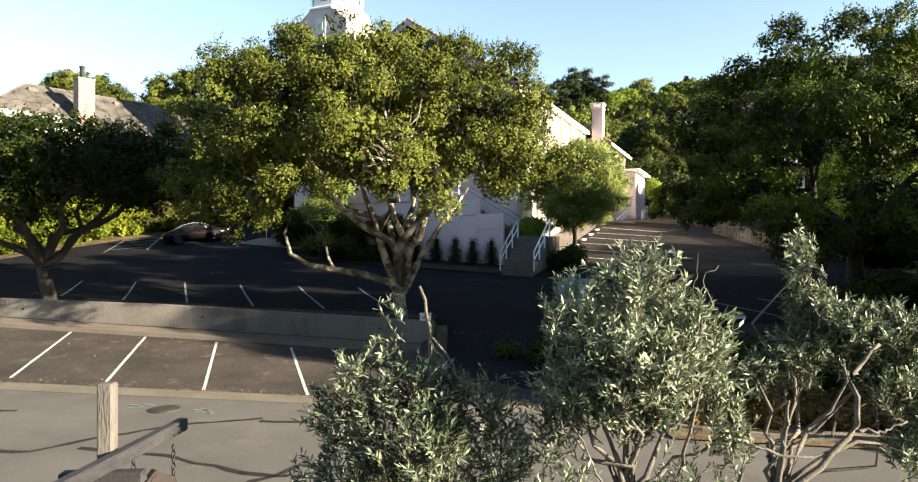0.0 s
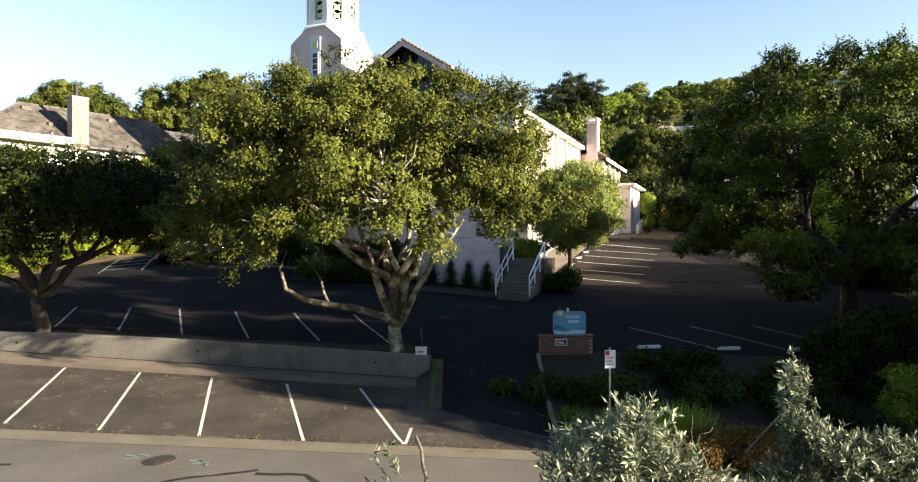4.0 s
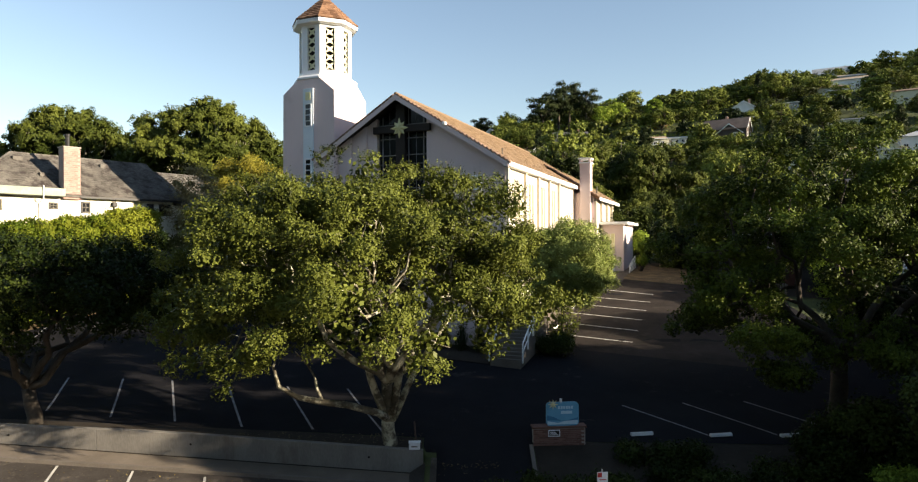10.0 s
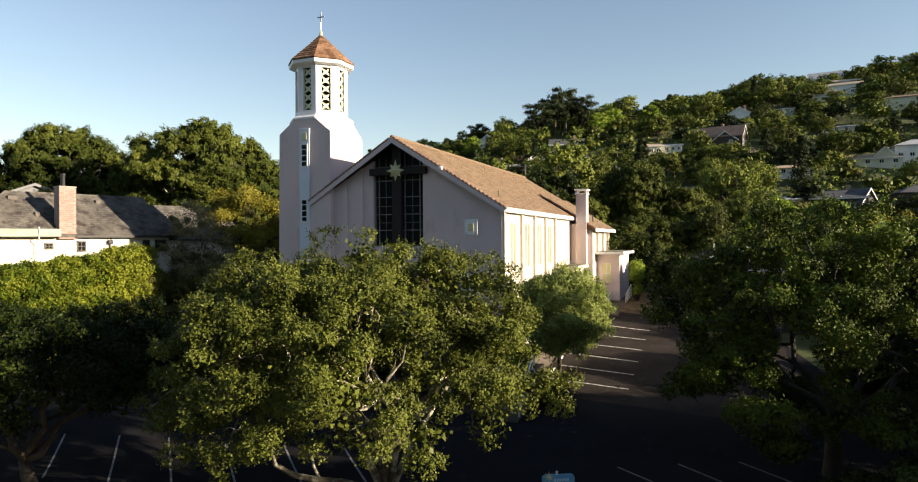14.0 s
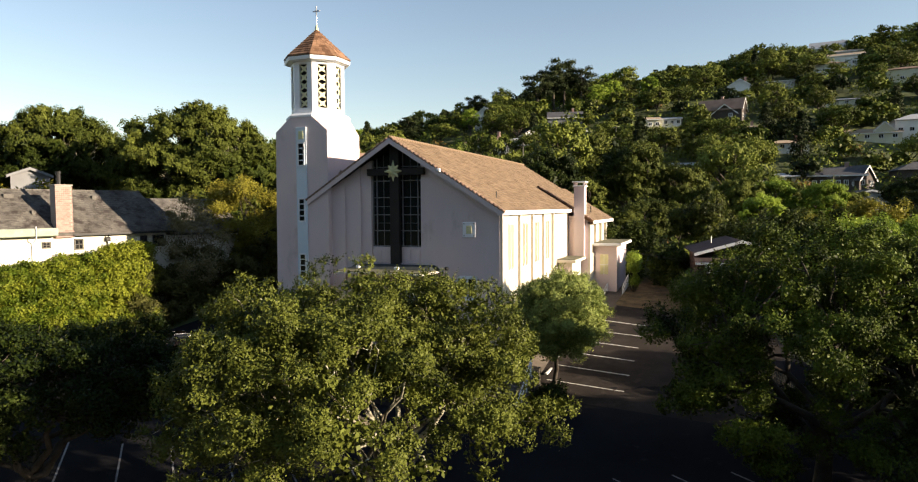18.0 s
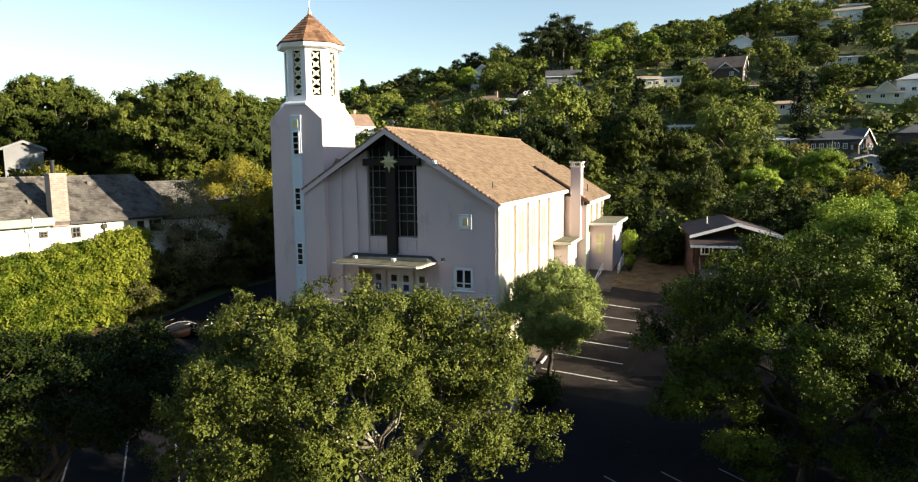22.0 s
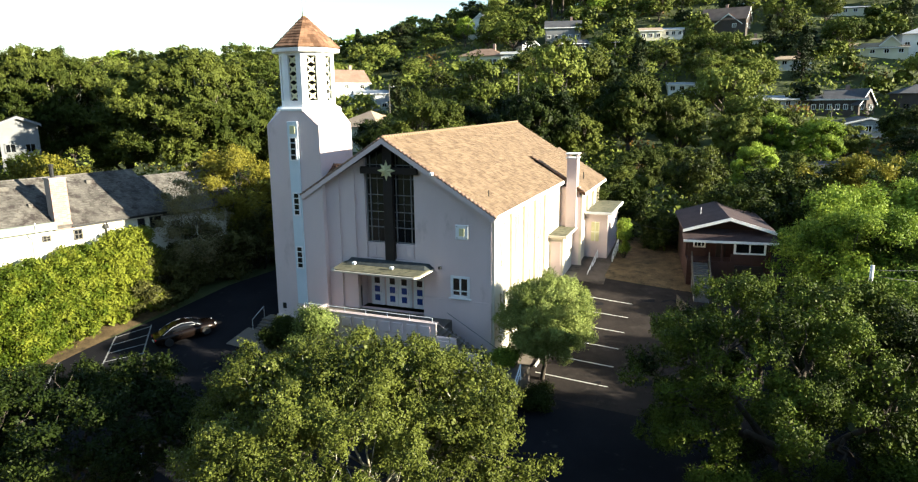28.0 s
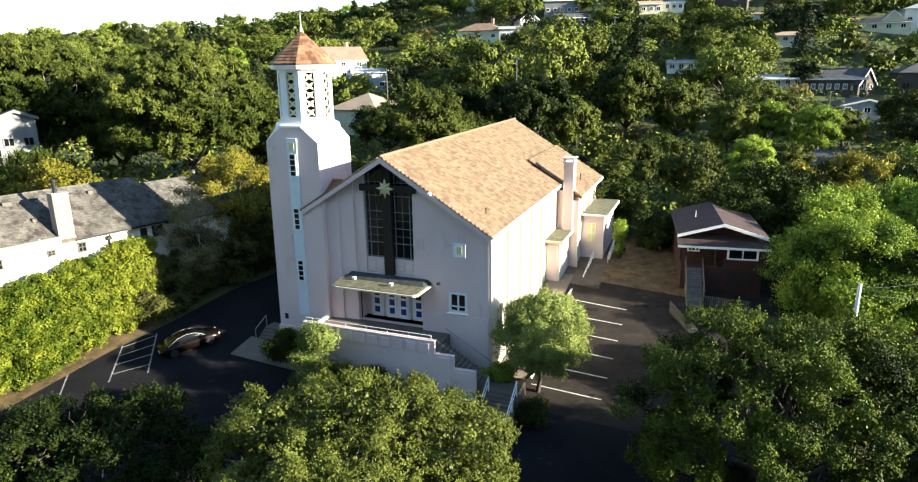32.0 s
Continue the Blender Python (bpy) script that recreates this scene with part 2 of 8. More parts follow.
M_DKBRICK = surf("dark_brick", (0.12, 0.06, 0.045), (0.24, 0.13, 0.1), 2, 20, 0.9, 0.3, per_object=0.4)
M_CREAM = surf("cream_house_paint", (0.644, 0.6072, 0.506), (0.736, 0.7084, 0.6164), 0.3, 30, 0.9, 0.2, spots=(0.4, 0.66, (0.6, 0.55, 0.45)))
M_REDWALL = surf("red_brown_siding", (0.0292, 0.013, 0.0104), (0.0585, 0.0273, 0.0208), 0.8, 14, 0.85, 0.2)
M_BROWNROOF = surf("brown_shingle", (0.04, 0.026, 0.026), (0.085, 0.058, 0.056), 0.8, 16, 0.9, 0.4, per_island=0.5)
M_BARK = surf("oak_bark", (0.03, 0.026, 0.019), (0.15, 0.13, 0.09), 1.6, 12, 0.95, 0.8, spots=(1.4, 0.47, (0.46, 0.44, 0.33)))
M_BARK_OLIVE = surf("olive_bark", (0.062, 0.0546, 0.0434), (0.186, 0.1674, 0.1364), 5, 40, 0.9, 0.5)
M_BARK_DK = surf("dark_bark", (0.025, 0.021, 0.017), (0.09, 0.075, 0.058), 1.2, 9, 0.95, 0.6)
M_STEEL = surf("galvanised_steel", (0.4, 0.4, 0.4), (0.6, 0.6, 0.6), 4, 30, 0.45, 0.05, metal=0.6)
M_IRON = surf("black_iron", (0.02, 0.02, 0.02), (0.04, 0.04, 0.04), 4, 40, 0.5, 0.1, metal=0.5)
M_RUST = surf("rusty_metal", (0.05, 0.032, 0.025), (0.1, 0.065, 0.05), 4, 30, 0.8, 0.2)
# Three oak greens: their near-black ends and patches put crown shade into the colour.
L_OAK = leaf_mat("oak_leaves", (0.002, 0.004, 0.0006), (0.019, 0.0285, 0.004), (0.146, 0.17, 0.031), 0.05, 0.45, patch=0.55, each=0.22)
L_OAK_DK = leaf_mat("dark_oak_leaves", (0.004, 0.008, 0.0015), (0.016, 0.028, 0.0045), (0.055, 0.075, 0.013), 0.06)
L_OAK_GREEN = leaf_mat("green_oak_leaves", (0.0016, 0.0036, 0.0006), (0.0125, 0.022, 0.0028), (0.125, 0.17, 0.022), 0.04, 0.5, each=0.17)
L_OLIVE = leaf_mat("olive_leaves", (0.014, 0.026, 0.013), (0.09, 0.125, 0.066), (0.4, 0.46, 0.3), 0.08, 0.35, 1.5, each=0.45)
L_PEPPER = leaf_mat("pepper_tree_leaves", (0.016, 0.03, 0.005), (0.1, 0.14, 0.026), (0.34, 0.4, 0.11), 0.04, each=0.28)
L_HEDGE = leaf_mat("hedge_leaves", (0.012, 0.024, 0.002), (0.075, 0.115, 0.01), (0.24, 0.27, 0.03), 0.1, 0.5, 0.9)
L_BRIGHT = leaf_mat("bright_leaves", (0.024, 0.05, 0.005), (0.12, 0.2, 0.022), (0.37, 0.48, 0.065), 0.2, each=0.26)
L_YELLOW = leaf_mat("yellowing_leaves", (0.05, 0.052, 0.007), (0.15, 0.145, 0.018), (0.3, 0.27, 0.04), 0.25)
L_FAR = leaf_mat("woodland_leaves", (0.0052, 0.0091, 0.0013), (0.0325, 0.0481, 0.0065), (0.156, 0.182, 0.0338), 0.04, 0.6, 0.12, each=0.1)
L_CONIFER = leaf_mat("conifer_needles", (0.006, 0.013, 0.005), (0.018, 0.03, 0.01), (0.05, 0.065, 0.02), 0.1, 0.6, 0.2)
L_RUSSET = leaf_mat("russet_leaves", (0.05, 0.028, 0.008), (0.15, 0.085, 0.022), (0.26, 0.17, 0.05), 0.25)
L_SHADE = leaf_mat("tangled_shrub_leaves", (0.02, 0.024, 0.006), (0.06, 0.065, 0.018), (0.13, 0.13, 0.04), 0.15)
L_SILVER = leaf_mat("pale_shrub_leaves", (0.07, 0.065, 0.025), (0.19, 0.17, 0.075), (0.33, 0.29, 0.14), 0.25)
L_SAGE = leaf_mat("sage_green_leaves", (0.05, 0.07, 0.03), (0.14, 0.18, 0.08), (0.34, 0.38, 0.2), 0.1, each=0.35)
L_FALLEN = leaf_mat("fallen_dry_leaves", (0.042, 0.027, 0.009), (0.12, 0.084, 0.03), (0.24, 0.192, 0.078), 0.05)
# Lighter copy of L_FAR: stronger light on the far slope put into the colour.
L_HILL = leaf_mat("lit_hillside_leaves", (0.0078, 0.0143, 0.002), (0.0546, 0.078, 0.0117), (0.234, 0.273, 0.052), 0.05, 0.6, 0.12, each=0.1)

# ---- building tools ----
def thing(name, label, category, group="", kind="", at=None):
    """An empty at the base of a thing, which holds its parts."""
    e = new(name)
    e.empty_display_size = 0.3
    if at is not None:
        e.matrix_world = at
    return tagged(e, label, category, group, kind)


def finish(bm, name, material, smooth=False):
    me = bpy.data.meshes.new(name)
    bmesh.ops.recalc_face_normals(bm, faces=bm.faces)
    bm.to_mesh(me)
    bm.free()
    me.materials.append(material)
    if smooth:
        me.polygons.foreach_set("use_smooth", [True] * len(me.polygons))
    return me


def part(name, bm, material, parent, label="", smooth=False):
    """Links a bmesh (or a ready mesh) as one mesh object under a thing or a part."""
    me = bm if isinstance(bm, bpy.types.Mesh) else finish(bm, name, material, smooth)
    ob = new(name, me)
    ob.parent = parent
    if label:
        tagged(ob, label)
    return ob


def solo(name, bm, material, label, category, group="", kind="", smooth=False, at=None):
    me = bm if isinstance(bm, bpy.types.Mesh) else finish(bm, name, material, smooth)
    ob = new(name, me)
    if at is not None:
        ob.matrix_world = at
    return tagged(ob, label, category, group, kind)


def box(x0, x1, y0, y1, z0, z1, bm=None, bevel=0.0, m=None):
    """A box, edges bevelled if asked, added to bm."""
    own = bmesh.new()
    bmesh.ops.create_cube(own, size=1.0, matrix=Matrix.LocRotScale(((x0 + x1) / 2, (y0 + y1) / 2, (z0 + z1) / 2), None, (abs(x1 - x0), abs(y1 - y0), abs(z1 - z0))))
    if bevel:
        bmesh.ops.bevel(own, geom=own.edges, offset=bevel, segments=1, affect="EDGES")
    if m is not None:
        own.transform(m)
    if bm is None:
        return own
    tmp = bpy.data.meshes.new("tmp")
    own.to_mesh(tmp)
    own.free()
    bm.from_mesh(tmp)
    bpy.data.meshes.remove(tmp)
    return bm


def prism(pts, axis, a, b, bm=None):
    """A polygon drawn out along an axis: 'x' (pts are y, z), 'y' (x, z) or 'z' (x, y), from a to b."""
    bm = bmesh.new() if bm is None else bm
    put = {"x": lambda p, s: (s, p[0], p[1]), "y": lambda p, s: (p[0], s, p[1]), "z": lambda p, s: (p[0], p[1], s)}[axis]
    lo, hi = [bm.verts.new(put(p, a)) for p in pts], [bm.verts.new(put(p, b)) for p in pts]
    bm.faces.new(lo)
    bm.faces.new(hi[::-1])
    for i in range(len(pts)):
        j = (i + 1) % len(pts)
        bm.faces.new((lo[i], hi[i], hi[j], lo[j]))
    return bm


def loft(rings, bm=None, caps=True):
    """Closed rings of points, joined one to the next."""
    bm = bmesh.new() if bm is None else bm
    vs = [[bm.verts.new(p) for p in r] for r in rings]
    for r, s in zip(vs, vs[1:]):
        for i in range(len(r)):
            j = (i + 1) % len(r)
            bm.faces.new((r[i], r[j], s[j], s[i]))
    if caps:
        bm.faces.new(vs[0][::-1])
        bm.faces.new(vs[-1])
    return bm


def tube_arrays(points, radii, sides, verts, faces):
    """Adds a tapered tube along points to the lists verts and faces."""
    pts = [Vector(p) for p in points]
    base = len(verts)
    for i, p in enumerate(pts):
        d = (pts[min(i + 1, len(pts) - 1)] - pts[max(i - 1, 0)]).normalized()
        a = d.orthogonal().normalized() if abs(d.z) > 0.9 else d.cross(Vector((0, 0, 1))).normalized()
        b = d.cross(a)
        for k in range(sides):
            w = 2 * math.pi * k / sides
            verts.append(p + (a * math.cos(w) + b * math.sin(w)) * radii[i])
    for i in range(len(pts) - 1):
        for k in range(sides):
            q = (k + 1) % sides
            faces.append((base + i * sides + k, base + i * sides + q, base + (i + 1) * sides + q, base + (i + 1) * sides + k))
    faces.append(tuple(base + k for k in range(sides))[::-1])
    faces.append(tuple(base + (len(pts) - 1) * sides + k for k in range(sides)))


def raw_mesh(name, verts, faces, material, smooth=True):
    me = bpy.data.meshes.new(name)
    me.from_pydata([tuple(v) for v in verts], [], faces)
    me.materials.append(material)
    if smooth:
        me.polygons.foreach_set("use_smooth", [True] * len(me.polygons))
    return me


def rod(points, r, sides=6):
    v, f = [], []
    tube_arrays(points, [r] * len(points), sides, v, f)
    bm = bmesh.new()
    vs = [bm.verts.new(p) for p in v]
    for face in f:
        bm.faces.new([vs[i] for i in face])
    return bm


def quad_mesh(name, quads, material):
    """Many loose faces, from an array of shape (n, corners, 3)."""
    n, m = quads.shape[:2]
    me = bpy.data.meshes.new(name)
    me.vertices.add(m * n)
    me.vertices.foreach_set("co", np.ascontiguousarray(quads, dtype=np.float32).ravel())
    me.loops.add(m * n)
    me.loops.foreach_set("vertex_index", np.arange(m * n, dtype=np.int32))
    me.polygons.add(n)
    me.polygons.foreach_set("loop_start", np.arange(0, m * n, m, dtype=np.int32))
    me.polygons.foreach_set("loop_total", np.full(n, m, dtype=np.int32))
    me.update(calc_edges=True)
    me.materials.append(material)
    return me


def unit(a):
    return a / np.maximum(np.linalg.norm(a, axis=-1, keepdims=True), 1e-9)


def leaves(rng, centres, normals, per, spread, length, width, droop=0.0, scatter=0.45, stand=0.25, tri=False):
    """Sprigs of leaf blades round each centre, which lie roughly along the crown's skin; returns an array of quads."""
    n = len(centres) * per
    c = np.repeat(centres, per, axis=0) + rng.normal(0, spread, (n, 3))
    nr = unit(np.repeat(normals, per, axis=0) + rng.normal(0, scatter, (n, 3)))
    along = rng.normal(0, 1, (n, 3)) + np.array([0, 0, -droop])
    along = unit(along - nr * (along * nr).sum(1, keepdims=True))
    along = unit(along + nr * stand)
    side = unit(np.cross(along, nr))
    ln = length * rng.uniform(0.65, 1.3, (n, 1))
    wd = width * rng.uniform(0.7, 1.25, (n, 1))
    mid = c + along * ln * 0.45
    if tri:
        return np.stack([c + side * wd * 0.6, c - side * wd * 0.6, c + along * ln], axis=1)
    return np.stack([c, mid + side * wd / 2, c + along * ln, mid - side * wd / 2], axis=1)


def shoots(rng, p, n, count, length, leaf):
    """Leafy shoots that stand out of the crown, mostly upward, and fray its outline."""
    k = rng.choice(len(p), count)
    axis = unit(n[k] * 0.6 + np.array([0, 0, 0.75]) + rng.normal(0, 0.25, (count, 3)))
    ln = length * rng.uniform(0.5, 1.25, (count, 1))
    m = 13
    q = np.tile(np.linspace(0.0, 1.0, m), count)[:, None]
    ax = np.repeat(axis, m, axis=0)
    c = np.repeat(p[k], m, axis=0) + ax * q * np.repeat(ln, m, axis=0)
    out = unit(np.cross(ax, rng.normal(0, 1, ax.shape)))
    along = unit(out * 0.9 + ax * 0.55)
    side = unit(np.cross(along, out + rng.normal(0, 0.6, ax.shape)))
    lg = leaf * (1.15 - 0.5 * q) * rng.uniform(0.75, 1.2, (len(c), 1))
    mid = c + along * lg * 0.45
    return np.stack([c, mid + side * lg * 0.3, c + along * lg, mid - side * lg * 0.3], axis=1)


def inner_leaves(rng, lobes, per, tri=False):
    """Larger leaf sprays deep inside each lobe, which close the crown to the light."""
    lb = np.repeat(np.array(lobes), per, axis=0)
    d = unit(rng.normal(0, 1, (len(lb), 3)))
    c = lb[:, :3] + d * lb[:, 3:] * rng.uniform(0.15, 0.55, (len(lb), 1))
    size = float(np.mean(lb[:, 3]))
    return leaves(rng, c, d, 1, 0.02, min(size * 0.5, 0.7 if tri else 0.2), min(size * 0.42, 0.6 if tri else 0.16), 0, 0.6, 0.1, tri)


def clumps(rng, lobes, per, size):
    """Small clumps over the skin of each lobe, so that light and shade break the crown up."""
    out = []
    lb = np.array(lobes)
    for o in lb:
        got = 0
        for _ in range(per * 5):
            d = unit(rng.normal(0, 1, 3))
            if d[2] < -0.45 and rng.random() < 0.6:
                continue
            p = o[:3] + d * o[3:] * rng.uniform(0.8, 1.0)
            if ((((p - lb[:, :3]) / lb[:, 3:]) ** 2).sum(1) < 0.55).any():
                continue
            s = size * rng.uniform(0.6, 1.3)
            out.append((*p, s, s, s * 0.75))
            got += 1
            if got == per:
                break
    return out


def on_lobes(rng, lobes, count, inner=0.72, below=0.55, core=None):
    """Points near the skin of a union of ellipsoids (x, y, z, rx, ry, rz), fewer on the underside and none deep inside."""
    lb = np.array(lobes)
    w = (lb[:, 3] * lb[:, 4] + lb[:, 3] * lb[:, 5] + lb[:, 4] * lb[:, 5])
    pts, nrms, total = [], [], 0
    for _ in range(6):
        pick = rng.choice(len(lb), count * 2, p=w / w.sum())
        d = unit(rng.normal(0, 1, (count * 2, 3)))
        keep = (d[:, 2] > -0.25) | (rng.random(count * 2) < below)
        pick, d = pick[keep], d[keep]
        rad = rng.uniform(inner, 1.04, (len(pick), 1)) + rng.normal(0, 0.05, (len(pick), 1))
        p = lb[pick, :3] + d * lb[pick, 3:] * rad
        deep = np.zeros(len(p), bool)
        for q in (lb if core is None else np.array(core)):
            deep |= (((p - q[:3]) / q[3:]) ** 2).sum(1) < (0.42 if core is None else 0.3)
        pts.append(p[~deep])
        nrms.append(unit(d / lb[pick, 3:])[~deep])
        total += len(pts[-1])
        if total >= count:
            break
    return np.concatenate(pts)[:count], np.concatenate(nrms)[:count]


def crown_lobes(rng, cx, cy, cz, rx, ry, rz, n, size, low=-0.35):
    """Lobes set over an ellipsoid's skin, so that the crown has bulges and gaps."""
    out, tries = [], 0
    while len(out) < n and tries < 4000:
        tries += 1
        d = unit(rng.normal(0, 1, 3))
        if d[2] < low:
            continue
        k = rng.uniform(0.62, 0.95)
        p = np.array([cx + d[0] * rx * k, cy + d[1] * ry * k, cz + d[2] * rz * k])
        s = size * rng.uniform(0.65, 1.25)
        if any(np.linalg.norm(p - np.array(o[:3])) < 0.55 * (s + o[3]) * 0.8 for o in out):
            continue
        out.append((*p, s, s, s * rng.uniform(0.6, 0.85)))
    return out


def limb(rng, a, b, n=7, sag=0.0, wob=0.12):
    a, b = np.array(a, float), np.array(b, float)
    ln = np.linalg.norm(b - a)
    out = []
    for i in range(n):
        f = i / (n - 1)
        p = a + (b - a) * f
        if 0 < i < n - 1:
            p = p + rng.normal(0, wob * ln / n, 3)
        p[2] += math.sin(f * math.pi) * sag
        out.append(p)
    return out


def trunk_mesh(rng, base, fork, lobes, r0, material, name="trunk", twigs=2, sides=8):
    """A tapered trunk that forks into limbs running out to the lobes of the crown."""
    v, f = [], []
    base, fork = np.array(base, float), np.array(fork, float)
    flare = [base - [0, 0, 0.3], base + (fork - base) * 0.05, base + (fork - base) * 0.3 + rng.normal(0, 0.05, 3), base + (fork - base) * 0.65 + rng.normal(0, 0.06, 3), fork]
    tube_arrays(flare, [r0 * 1.4, r0 * 1.15, r0, r0 * 0.92, r0 * 0.85], sides + 2, v, f)
    n, thin = (6, 6) if sides > 6 else (3, 4)
    lb = sorted(lobes, key=lambda o: -o[3])
    k = max(3, min(7, len(lb) // 5))
    mains = []
    for i in range(k):
        ang = 2 * math.pi * i / k + rng.uniform(-0.4, 0.4)
        far = [o for o in lobes if abs((math.atan2(o[1] - fork[1], o[0] - fork[0]) - ang + math.pi) % (2 * math.pi) - math.pi) < math.pi / k]
        if not far:
            continue
        t = np.mean([o[:3] for o in far], axis=0)
        end = fork + (t - fork) * 0.75
        pl = limb(rng, fork, end, 6, sag=-0.03 * np.linalg.norm(end - fork), wob=0.3)
        tube_arrays(pl, list(np.linspace(r0 * 0.62, r0 * 0.3, 6)), sides, v, f)
        mains.append(pl)
    for o in lobes:
        pool = [p for pl in mains for p in pl[2:]]
        s = min(pool, key=lambda p: np.linalg.norm(p - np.array(o[:3])))
        pl = limb(rng, s, np.array(o[:3]), n, wob=0.4)
        tube_arrays(pl, list(np.linspace(r0 * 0.26, r0 * 0.09, n)), thin, v, f)
        for _ in range(twigs):
            d = unit(rng.normal(0, 1, 3) + np.array([0, 0, 0.3]))
            e = np.array(o[:3]) + d * np.array(o[3:]) * 0.9
            tube_arrays(limb(rng, pl[rng.integers(2, 6)], e, 5, wob=0.4), list(np.linspace(r0 * 0.1, r0 * 0.025, 5)), 4, v, f)
    return raw_mesh(name, v, f, material)


def lerp_table(x, table):
    return np.interp(x, [a for a, _ in table], [b for _, b in table])


def smooth01(t):
    t = np.clip(t, 0, 1)
    return t * t * (3 - 2 * t)


# ---- the lie of the land ----
WALL_END = -1.0
LOW = [(-400, -3.0), (-60, -2.0), (8, -1.3), (17, -1.25), (20, -1.15), (26, -0.62), (30, -0.4)]
UP = [(0, -0.2), (20, 0.0), (26, 0.42), (28, 0.62), (32, 1.02), (36, 1.6), (41.5, 2.35), (48, 3.5), (53.6, 4.45), (58, 5.4), (75, 6.6), (110, 7), (5000, 7)]
CROSS = [(0, -0.03), (28, -0.022), (36, 0.006), (60, 0.0), (5000, 0)]
RIDGE = [(-1500, 5), (-500, 14), (-220, 22), (-100, 30), (-40, 35), (0, 46), (60, 60), (130, 71), (220, 87), (400, 108), (900, 90), (2500, 40)]


def wall_y(x):
    return 26.0 + 0.09 * (WALL_END - np.clip(x, -60, WALL_END))


def ground(x, y):
    """Height of the ground, for numbers or arrays."""
    x, y = np.asarray(x, float), np.asarray(y, float)
    xs = np.clip(x, -45, 40)
    low = lerp_table(y, LOW) - 0.045 * xs
    up = lerp_table(y, UP) + lerp_table(y, CROSS) * xs
    line = wall_y(x)
    sharp = smooth01((y - line - 0.08) / 0.06)
    ramp = smooth01((y - 20.5) / 8.0)
    s = np.where(x < WALL_END + 0.05, sharp, ramp)
    z = low + (up - low) * s
    hill = lerp_table(x, RIDGE) * smooth01((y - 85) / 255)
    hill = hill * (1 - 0.03 * smooth01((y - 245) / 80))
    hill = hill * (1 - 0.75 * smooth01((y - 420) / 900))
    # Unseen hill added behind the camera to cut low sky light.
    behind = 110.0 * smooth01((-60 - y) / 190)
    return z + hill + behind


def gz(x, y, dz=0.0):
    return float(ground(x, y)) + dz


def drape(name, corners, nu, nv, dz, material, label, category="", kind="structure"):
    """A sheet laid over the ground between four corners (x, y)."""
    c = [np.array(p, float) for p in corners]
    v, f = [], []
    for j in range(nv + 1):
        for i in range(nu + 1):
            a, b = i / nu, j / nv
            p = (c[0] * (1 - a) + c[1] * a) * (1 - b) + (c[3] * (1 - a) + c[2] * a) * b
            v.append((p[0], p[1], gz(p[0], p[1], dz)))
    for j in range(nv):
        for i in range(nu):
            k = j * (nu + 1) + i
            f.append((k, k + 1, k + nu + 2, k + nu + 1))
    ob = new(name, raw_mesh(name, v, f, material))
    return tagged(ob, label, category or name, "", kind)


def stripe(points, width, dz):
    """A bmesh ribbon laid over the ground along points (x, y)."""
    bm = bmesh.new()
    pts = []
    for (x0, y0), (x1, y1) in zip(points, points[1:]):
        n = max(1, int(math.hypot(x1 - x0, y1 - y0) / 0.6))
        pts += [(x0 + (x1 - x0) * i / n, y0 + (y1 - y0) * i / n) for i in range(n)]
    pts.append(points[-1])
    rows = []
    for i, (x, y) in enumerate(pts):
        a, b = pts[max(i - 1, 0)], pts[min(i + 1, len(pts) - 1)]
        d = Vector((b[0] - a[0], b[1] - a[1])).normalized()
        w = width[i % len(width)] if isinstance(width, list) else width
        q = [(x - d.y * w / 2, y + d.x * w / 2), (x + d.y * w / 2, y - d.x * w / 2)]
        rows.append([bm.verts.new((*p, gz(*p, dz))) for p in q])
    for r, s in zip(rows, rows[1:]):
        bm.faces.new((r[0], r[1], s[1], s[0]))
    return bm

# ---- ground, one sheet to the horizon ----
def build_ground():
    xs = sorted(set([float(a) for a in np.arange(-42, 42.1, 1.0)] + [-1.05, -0.9, -0.6] + [s * a for s in (-1, 1) for a in (46, 52, 60, 70, 82, 96, 112, 130, 150, 175, 205, 240, 280, 330, 400, 500, 650, 900, 1300, 2000, 3500)]))
    rows = list(np.arange(-30, 25.1, 1.0)) + [25.6, 25.95, 26.07, 26.15, 26.4, 27] + list(np.arange(28, 62, 1.0)) + [64, 67, 70, 74, 78, 84, 90, 98, 106, 116, 126, 138, 150, 165, 180, 196, 212, 230, 250, 270, 292, 315, 340, 370, 410, 460, 520, 620, 760, 1000, 1400, 2200, 4000]
    rows = [-4000, -1500, -600, -250, -225, -200, -175, -155, -135, -115, -95, -78, -62, -45] + rows
    v, f = [], []
    for r in rows:
        for x in xs:
            k = float(np.clip(1 - abs(r - 26) / 22, 0, 1))
            y = r + (float(wall_y(x)) - 26.0) * k
            bumpy = 0.0 if y < 64 else 1.4 * noise.noise(Vector((x / 26, y / 26, 0))) * min(1, (y - 64) / 60)
            v.append((x, y, gz(x, y) + bumpy - 0.02))
    w = len(xs)
    for j in range(len(rows) - 1):
        for i in range(w - 1):
            k = j * w + i
            f.append((k, k + 1, k + w + 1, k + w))
    ob = new("ground", raw_mesh("ground", v, f, M_HILL))
    return tagged(ob, "wooded hillside ground of dark soil and leaf litter", "ground", "", "structure")


